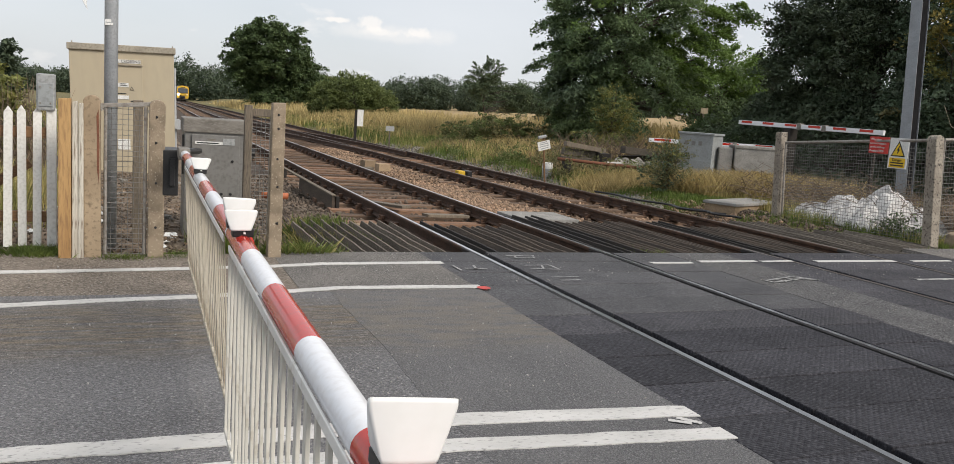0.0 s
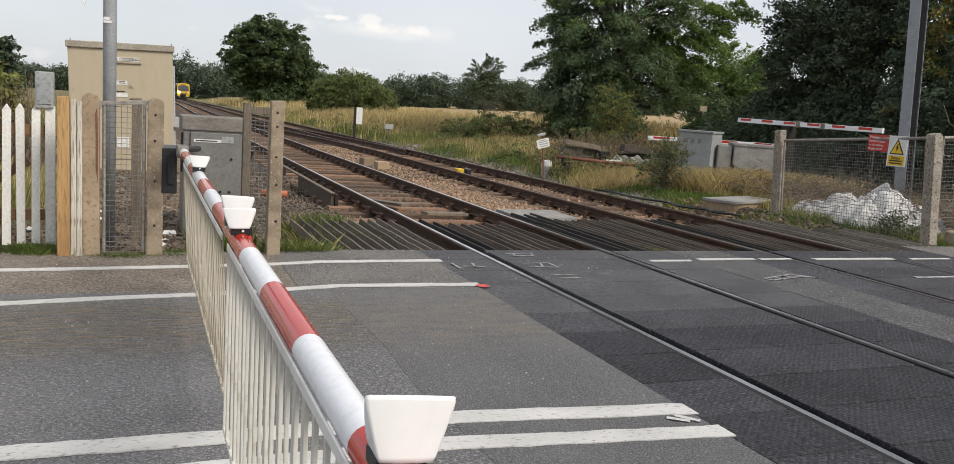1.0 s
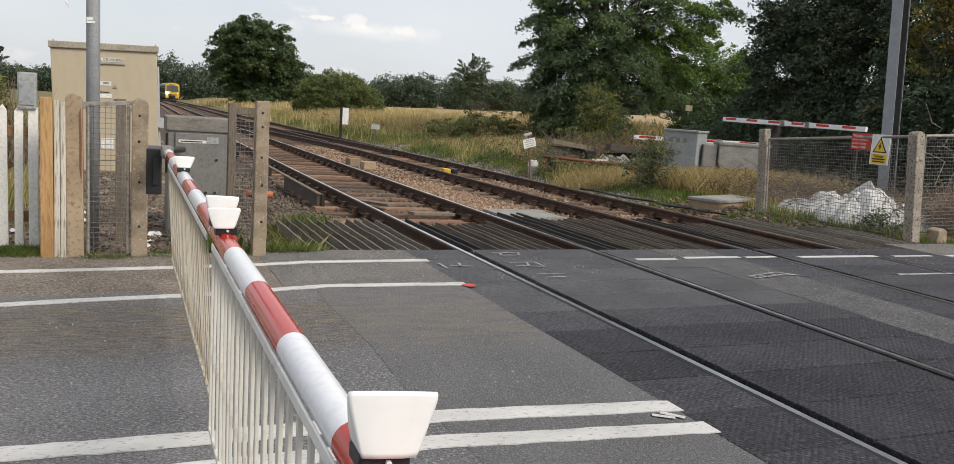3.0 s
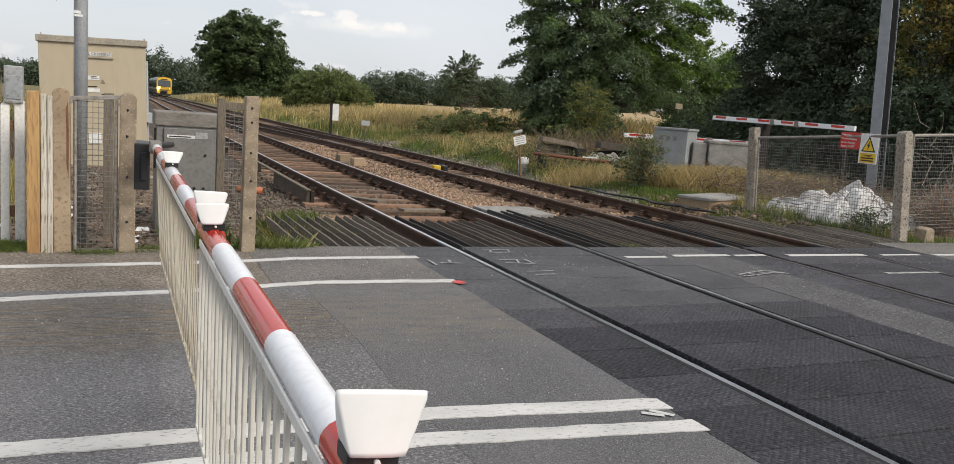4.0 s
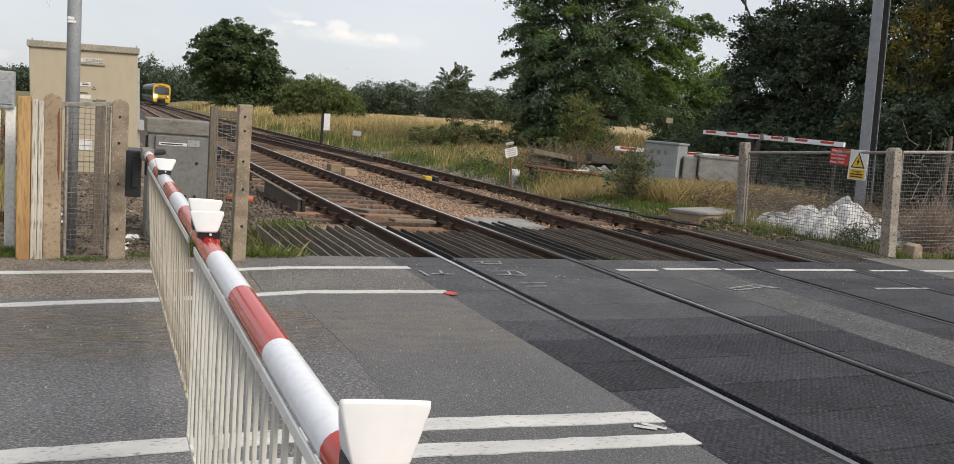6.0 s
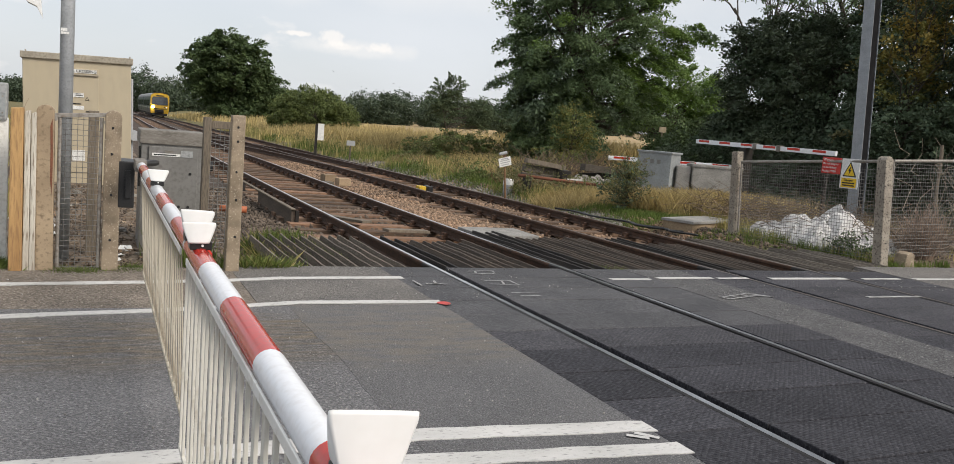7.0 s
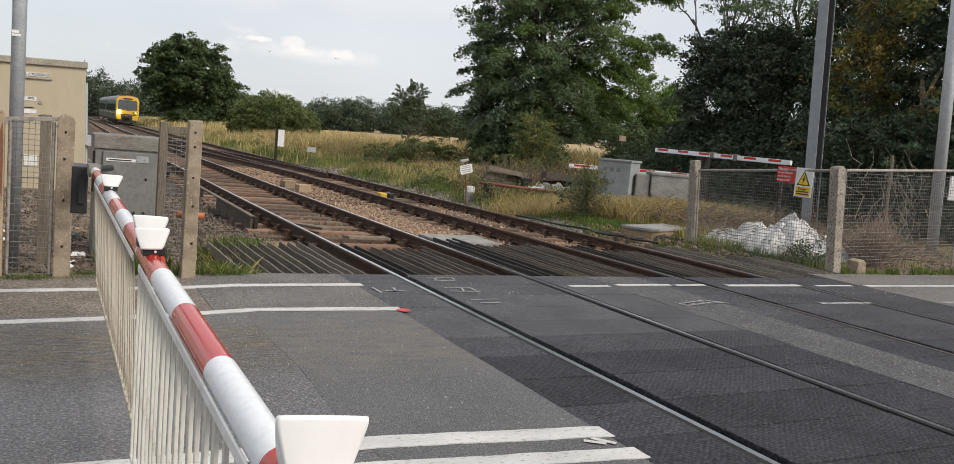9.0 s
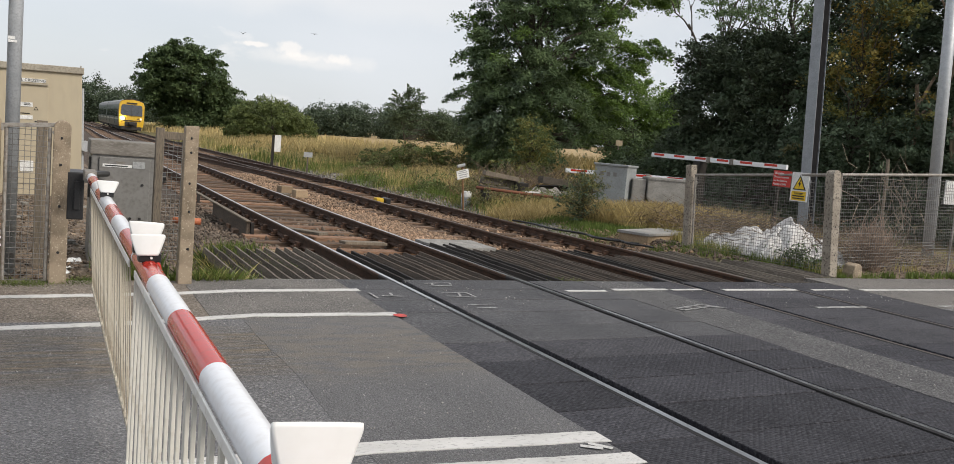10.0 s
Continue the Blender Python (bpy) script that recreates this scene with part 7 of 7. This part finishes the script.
    tuft("green_grass", "short fresh green grass beside the tracks", np.concatenate([
        blades(rng, 9000, clumped(6.05, 7.5, 6.9, 11, 30, 0.14), 0.11, 0.005), blades(rng, 9000, clumped(6.2, 7.6, 11, 24, 30, 0.16, True), 0.18, 0.005), blades(rng, 5000, clumped(6.3, 8.6, 24, 40, 30, 0.25, True), 0.3, 0.008), blades(rng, 6000, clumped(6.4, 11, 20, 50, 30, 0.3, True, 7), 0.35, 0.012),
        blades(rng, 1900, clumped(6.95, 7.5, 2.4, 5.4, 40, 0.09), 0.14, 0.0035), blades(rng, 900, clumped(6.3, 6.9, 3.0, 5.6, 40, 0.08), 0.08, 0.004),
        blades(rng, 9000, clumped(-1.4, -0.75, 2.6, 4.0, 60, 0.1, False), 0.13, 0.0024, 0.9), blades(rng, 700, clumped(-1.3, -0.85, 3.6, 4.3, 60, 0.1, False), 0.2, 0.004),
        blades(rng, 11000, clumped(-1.98, -1.5, 1.68, 2.2, 50, 0.08, False), 0.16, 0.0019, 0.9),
        blades(rng, 900, clumped(-2.6, -2.2, 1.6, 2.6, 60, 0.08, False), 0.26, 0.005),
        blades(rng, 2200, clumped(-3.42, -3.1, 1.3, 1.4, 60, 0.05, False), 0.075, 0.0025, 0.9), blades(rng, 2600, clumped(-4.05, -3.75, 1.45, 1.6, 80, 0.06, False), 0.1, 0.0025, 0.9),
        blades(rng, 1600, clumped(-2.98, -2.75, 1.34, 1.55, 60, 0.05, False), 0.07, 0.0025, 0.9),
        blades(rng, 1400, clumped(7.0, 10.5, 2.05, 2.3, 50, 0.05, False), 0.1, 0.005), blades(rng, 500, clumped(6.0, 6.5, 1.85, 2.1, 60, 0.06, False), 0.09, 0.005),
        blades(rng, 300, clumped(2.1, 2.22, 1.8, 1.95, 60, 0.05, False), 0.2, 0.003, 0.7), blades(rng, 400, clumped(2.5, 2.75, 4.4, 4.7, 60, 0.06, False), 0.07, 0.004)]), GRASS_GREEN)


build_grass()


def build_twigs():
    """Tangled dead stems behind the far fence."""
    rnd = random.Random(8)
    bm = bmesh.new()
    for k in range(620):
        x, y = rnd.uniform(7.6, 10.2), rnd.uniform(3.2, 8.2)
        a, L = rnd.uniform(0, 6.28), rnd.uniform(0.3, 1.1)
        z = rnd.uniform(0, 0.35)
        limb(bm, (x, y, z), (x + math.cos(a) * L, y + math.sin(a) * L, z + rnd.uniform(-0.1, 0.5)), 0.008, 0.003, rnd, 3, 3, 0.12)
    for k in range(230):
        x, y = rnd.uniform(8.2, 12.6), rnd.uniform(2.7, 6.5)
        a, L = rnd.uniform(0, 6.28), rnd.uniform(0.25, 0.9)
        z = rnd.uniform(-0.02, 0.2)
        limb(bm, (x, y, z), (x + math.cos(a) * L, y + math.sin(a) * L, z + rnd.uniform(-0.05, 0.28)), 0.007, 0.003, rnd, 3, 3, 0.12)
    for k in range(420):
        x, y = rnd.uniform(8.6, 12.6), rnd.uniform(15.9, 18.5)
        a, L = rnd.uniform(0, 6.28), rnd.uniform(0.3, 0.9)
        z = ground_z(x, y) + rnd.uniform(0, 0.3)
        limb(bm, (x, y, z), (x + math.cos(a) * L, y + math.sin(a) * L, z + rnd.uniform(0, 0.8)), 0.012, 0.004, rnd, 3, 3, 0.12)
    tagged(part("dead_stems", bm, TWIG), "tangle of dry brown stems behind the fence", "dead stems", kind="stuff")
    t = thing("dead_bush", "low dead bush of reddish-brown stems behind the fence", "bush", at=(8.55, 2.9, -0.02))
    bm = bmesh.new()
    for k in range(560):
        a, L = rnd.uniform(0, 6.28), rnd.uniform(0.05, 0.42)
        p = Vector((rnd.gauss(0, 0.07), rnd.gauss(0, 0.07), 0))
        limb(bm, p, p + Vector((math.cos(a) * L, math.sin(a) * L, rnd.uniform(0.22, 0.85) * (1.15 - L))), 0.006, 0.003, rnd, 3, 3, 0.12)
    part("brush", bm, TWIG_RED, t)
    t = thing("bare_bush", "bare pale twigs of a leafless bush under the evergreens", "bush", at=(13.5, 6.2, -0.03))
    bm = bmesh.new()
    for k in range(18):
        a, L = rnd.uniform(0, 6.28), rnd.uniform(0.2, 1.0)
        p = Vector((rnd.gauss(0, 0.5), rnd.gauss(0, 0.35), 0))
        limb(bm, p, p + Vector((math.cos(a) * L, math.sin(a) * L, rnd.uniform(1.2, 2.3))), 0.009, 0.004, rnd, 3, 6, 0.14)
    part("brush", bm, TWIG_PALE, t)


build_twigs()
bm = bmesh.new()
tube(bm, (8.3, 3.7, 0.07), (10.2, 4.2, 0.1), 0.075, 0.06, seg=10)
tagged(part("fallen_log", bm, WOOD_GREY, smooth=True), "grey weathered log lying behind the mesh fence", "log")


def scatter_stones(name, label, category, seed, regions, size, m, follow=True, lift=0.035, level=None):
    rng = np.random.default_rng(seed)
    base = bmesh.new()
    bmesh.ops.create_icosphere(base, subdivisions=1, radius=1)
    v0 = np.array([v.co[:] for v in base.verts])
    f0 = np.array([[v.index for v in f.verts] for f in base.faces])
    base.free()
    spots = []
    for x0, x1, y0, y1, n in regions:
        y = rng.uniform(y0, y1, n)
        x = rng.uniform(x0, x1, n)
        if follow:
            x = x + np.array([drift(v) for v in y])
        spots.append(np.stack((x, y), 1))
    xy = np.concatenate(spots)
    n = len(xy)
    s = size * (0.5 + rng.random((n, 1, 1)))
    jig = 1 + 0.35 * rng.normal(size=(n, len(v0), 3))
    Q = np.linalg.qr(rng.normal(size=(n, 3, 3)))[0]
    V = np.einsum("nij,nkj->nki", Q, v0[None] * jig * np.array((1.2, 0.9, 0.7))) * s
    z = np.array([ground_z(a, b) if level is None else level for a, b in xy]) + rng.uniform(0.0, lift, n)
    V += np.concatenate((xy, z[:, None]), 1)[:, None, :]
    k = (f0[None] + (np.arange(n) * len(v0))[:, None, None]).reshape(-1, 3)
    me = bpy.data.meshes.new(name)
    me.vertices.add(n * len(v0))
    me.vertices.foreach_set("co", V.astype(np.float32).ravel())
    me.loops.add(len(k) * 3)
    me.loops.foreach_set("vertex_index", k.astype(np.int32).ravel())
    me.polygons.add(len(k))
    me.polygons.foreach_set("loop_start", np.arange(0, len(k) * 3, 3, dtype=np.int32))
    me.update(calc_edges=True)
    me.materials.append(m)
    tagged(new(name, me), label, category, kind="stuff")


scatter_stones("ballast", "loose brown and grey ballast stones", "ballast", 6,
               ((1.75, 3.1, 4.9, 11, 11000), (1.75, 3.2, 11, 24, 5200), (5.2, 6.6, 4.8, 20, 4200), (3.3, 5.0, 4.5, 12, 2600)), 0.027, STONE)
scatter_stones("shoulder_ballast", "pale grey ballast stones along the edge of the far track", "ballast", 16,
               ((5.35, 6.35, 7.5, 15, 4200), (5.4, 6.6, 15, 30, 3600)), 0.036, STONE_PALE)
scatter_stones("trackside_stones", "dirty dark stones beside the rail", "ballast", 7,
               ((-0.6, 1.4, 4.3, 9, 1000), (-2.3, -0.35, 4.2, 12, 3200), (-2.1, -1.4, 2.2, 4.4, 700), (6.1, 7.0, 2.1, 6.5, 900)), 0.026, STONE_DIRTY, lift=0.02)
scatter_stones("yard_rubble", "brown earth crumbs and small stones behind the fences", "rubble", 8,
               ((-5.5, -2.2, 1.6, 9.5, 4200), (-5.2, -2.2, 1.5, 1.75, 260), (6.9, 13, 2.1, 7, 3200)), 0.016, STONE_DIRTY, follow=False, lift=0.006)
scatter_stones("loose_chippings", "loose pale chippings and grit on the road", "grit", 9,
               ((-2.8, -0.7, -2.6, 0.0, 330), (-2.0, -0.7, 0.1, 1.6, 260), (-6.5, -2.9, -2.4, 1.4, 420), (-0.6, 6.0, 0.2, 1.6, 300), (2.2, 2.85, -3, 1.5, 160), (6.2, 9, 0.2, 1.9, 160)), 0.0045, CHIPPING, follow=False, lift=0.001, level=0.004)


def build_leaf_litter():
    rng = np.random.default_rng(21)
    n = 2600
    x, y = rng.uniform(-5.6, -2.15, n), 1.5 + 8 * rng.random(n) ** 1.4
    c = np.stack((x, y, np.array([ground_z(a, b) for a, b in zip(x, y)]) + 0.01), 1)
    V = leaf_faces(rng, c, 1, 0.0, 0.05, 0.5, 0.0)
    tagged(quads("leaf_litter", V, LEAF_LITTER), "dead brown leaves and scraps on the dirt", "leaf litter", kind="stuff")
    bm = bmesh.new()
    rnd = random.Random(12)
    for k in range(150):
        x, y = rnd.uniform(-5.0, -4.3), rnd.uniform(6.6, 7.4)
        limb(bm, (x, y, 0), (x + rnd.uniform(-0.4, 0.4), y + rnd.uniform(-0.3, 0.3), rnd.uniform(0.7, 1.5)), 0.008, 0.002, rnd, 3, 4, 0.1)
    for k in range(160):
        x, y = rnd.uniform(-5, -2.3), rnd.uniform(2.0, 8)
        a, L = rnd.uniform(0, 6.28), rnd.uniform(0.15, 0.5)
        z = ground_z(x, y)
        limb(bm, (x, y, z + 0.01), (x + math.cos(a) * L, y + math.sin(a) * L, z + rnd.uniform(0.01, 0.08)), 0.006, 0.003, rnd, 3, 2, 0.1)
    tagged(part("dry_weeds", bm, TWIG), "dry reddish-brown weed stems and sticks by the shed", "dead stems", kind="stuff")


build_leaf_litter()


# ---- the train ----
T_YELLOW = mat("train_yellow", (0.66, 0.4, 0.02), (0.6, 0.36, 0.02), rough=0.35, bump=0, coat=0.3)
T_GREEN = mat("train_dark_green", (0.03, 0.06, 0.055), (0.025, 0.05, 0.046), rough=0.3, bump=0, coat=0.3)
T_CREAM = mat("train_pale_stripe", (0.5, 0.5, 0.46), rough=0.4, bump=0)
T_ROOF = mat("train_roof_grey", (0.3, 0.3, 0.3), (0.24, 0.24, 0.24), rough=0.6, bump=0)
T_GLASS = mat("train_window", (0.05, 0.055, 0.06), (0.07, 0.075, 0.08), rough=0.06, bump=0, spec=0.8)
T_UNDER = mat("train_underframe", (0.03, 0.028, 0.026), (0.045, 0.04, 0.035), rough=0.8, bump=0.1)
T_LAMP = glow("headlight_on", (1.0, 0.95, 0.85), 60.0)
T_LAMP_DIM = glow("marker_light", (1.0, 0.93, 0.8), 0.4)

CAR = [(-1.3, 0.55), (1.3, 0.55), (1.4, 1.1), (1.4, 2.5), (1.38, 3.05), (1.24, 3.38), (0.68, 3.66), (0, 3.76), (-0.68, 3.66), (-1.24, 3.38), (-1.38, 3.05), (-1.4, 2.5), (-1.4, 1.1)]


def build_train():
    t = thing("diesel_train", "two-car green diesel train with a yellow front, headlight lit", "train")
    for c in range(2):
        y0 = 0.35 + c * 23.2
        y1 = y0 + 22.6
        bm = bmesh.new()
        fs = prism(bm, CAR, lambda u, v, w: (u, y0 + w, v), y1 - y0)
        for f in fs[2:]:
            if f.calc_center_median().z > 3.1:
                f.material_index = 1
        body = part("car_body", bm, [T_GREEN, T_ROOF], t, "dark green car body with a grey roof")
        for s in (-1, 1):
            bm = bmesh.new()
            box(bm, s * 1.405 - 0.01, y0 + 0.3, 1.28, s * 1.405 + 0.01, y1 - 0.3, 1.45)
            part("side_stripe", bm, T_CREAM, body)
            for k in range(9):
                if k in (2, 6):
                    bm = bmesh.new()
                    box(bm, s * 1.412 - 0.015, y0 + 1.4 + k * 2.3, 0.75, s * 1.412 + 0.015, y0 + 2.7 + k * 2.3, 2.75)
                    part("side_door", bm, T_GREEN, body)
                bm = bmesh.new()
                box(bm, s * 1.41 - 0.02, y0 + 1.2 + k * 2.3, 1.65, s * 1.41 + 0.02, y0 + 2.9 + k * 2.3, 2.5)
                part("side_window", bm, T_GLASS, body)
        bm = bmesh.new()
        box(bm, -1.15, y0 + 0.8, 0.25, 1.15, y1 - 0.8, 0.6)
        part("underframe", bm, T_UNDER, t)
        for yb in (y0 + 3.5, y1 - 3.5):
            for dy in (-1.3, 1.3):
                bm = bmesh.new()
                for s in (-1, 1):
                    tube(bm, (s * 0.68, yb + dy, 0.42), (s * 0.82, yb + dy, 0.42), 0.42, seg=18)
                tube(bm, (-0.7, yb + dy, 0.42), (0.7, yb + dy, 0.42), 0.08)
                part("wheelset", bm, T_UNDER, t)
    bm = bmesh.new()
    prism(bm, [(u * 0.995, v) for u, v in CAR], lambda u, v, w: (u * (0.95 + 0.05 * w / 0.35), w + 0.12 * max(0, v - 1.7) * (1 - w / 0.35), v), 0.349)
    part("cab_front", bm, T_YELLOW, t, "bright yellow cab front", bevel=0.03)
    bm = bmesh.new()
    prism(bm, [(-1.16, 1.84), (1.16, 1.84), (1.12, 2.88), (0.98, 3.06), (-0.98, 3.06), (-1.12, 2.88)], lambda u, v, w: (u, -0.02 + 0.12 * (v - 1.7) + w, v), 0.06)
    part("windscreen", bm, T_GLASS, t, "dark windscreen")
    bm = bmesh.new()
    prism(bm, [(-0.035, 1.74), (0.035, 1.74), (0.035, 3.1), (-0.035, 3.1)], lambda u, v, w: (u, -0.03 + 0.12 * (v - 1.7) + w, v), 0.05)
    part("windscreen_pillar", bm, T_UNDER, t)
    for s in (-1, 1):
        bm = bmesh.new()
        tube(bm, (s * 0.25, -0.03, 1.76), (s * 0.75, 0.02, 2.35), 0.02, seg=6)
        part("wiper", bm, T_UNDER, t)
    bm = bmesh.new()
    box(bm, -0.55, 0.12, 3.16, 0.55, 0.2, 3.3)
    part("destination_box", bm, T_UNDER, t)
    bm = bmesh.new()
    box(bm, -1.0, -0.06, 1.2, 1.0, -0.01, 1.3, bev=0.01)
    part("grille_slot", bm, T_UNDER, t)
    bm = bmesh.new()
    prism(bm, [(-1.2, 3.43), (-0.66, 3.58), (0, 3.66), (0.66, 3.58), (1.2, 3.43), (0.67, 3.7), (0, 3.8), (-0.67, 3.7)], lambda u, v, w: (u, -0.03 + 0.12 * (v - 1.7) + w, v), 0.4)
    part("front_cap", bm, T_UNDER, t, "dark roof dome")
    bm = bmesh.new()
    box(bm, -0.7, -0.12, 0.6, 0.6, 0.02, 1.12, bev=0.05)
    part("coupler_recess", bm, T_UNDER, t)
    bm = bmesh.new()
    box(bm, -0.3, -0.5, 0.8, 0.3, 0.0, 1.08, bev=0.05)
    part("coupler", bm, T_UNDER, t)
    bm = bmesh.new()
    box(bm, -1.1, -0.02, 0.2, 1.1, 0.15, 0.58, bev=0.03)
    part("front_valance", bm, T_UNDER, t)
    for s, m, r in ((-1, T_LAMP, 0.19), (1, T_LAMP_DIM, 0.1)):
        bm = bmesh.new()
        tube(bm, (s * 0.98, -0.05, 1.5), (s * 0.98, 0.05, 1.5), r, seg=18)
        part("headlight", bm, m, t, "lit headlight")
        bm = bmesh.new()
        tube(bm, (s * 0.7, -0.03, 1.5), (s * 0.7, 0.05, 1.5), 0.09, seg=14)
        part("marker_light", bm, T_UNDER, t)
    return t


train = build_train()


# ---- two birds over the field ----
def build_bird(label, flap):
    b = thing("bird", label, "bird", "birds in flight")
    bm = bmesh.new()
    bmesh.ops.create_icosphere(bm, subdivisions=2, radius=0.035, matrix=Matrix.Diagonal((0.7, 1.9, 0.7, 1)))
    part("body", bm, BLACK, b, smooth=True)
    for s in (-1, 1):
        bm = bmesh.new()
        pts = [(0, 0.035), (0.08, 0.042), (0.16, -0.014), (0.08, -0.035), (0, -0.035)]
        prism(bm, pts, lambda u, v, w: (s * u, v, flap * u + w), 0.008)
        part("wing", bm, BLACK, b)
    return b


bird_a = build_bird("small dark bird with raised wings flying over the field", 0.5)
bird_b = build_bird("small dark bird with spread wings flying over the field", 0.1)


def motions():
    rows = []
    for k in range(11):
        y = 214 - 11.5 * k
        x = 4.28 + drift(y)
        x2 = 4.28 + drift(y + 24)
        rows.append((k, pose(x, y, fall(y), 0, 0, math.degrees(math.atan2(-(x2 - x), 24)))))
    walk(train, rows)
    walk(bird_a, [(0, pose(43.82, 154.31, 5.21, 0, 0, 161.8)),
                  (10, pose(5.49, 37.86, 5.94, 0, 0, 161.8))])
    walk(bird_b, [(0, pose(53.96, 151.16, 2.23, 0, 0, 158.5)),
                  (10, pose(8.9, 37.01, 6.32, 0, 0, 158.5))])


motions()
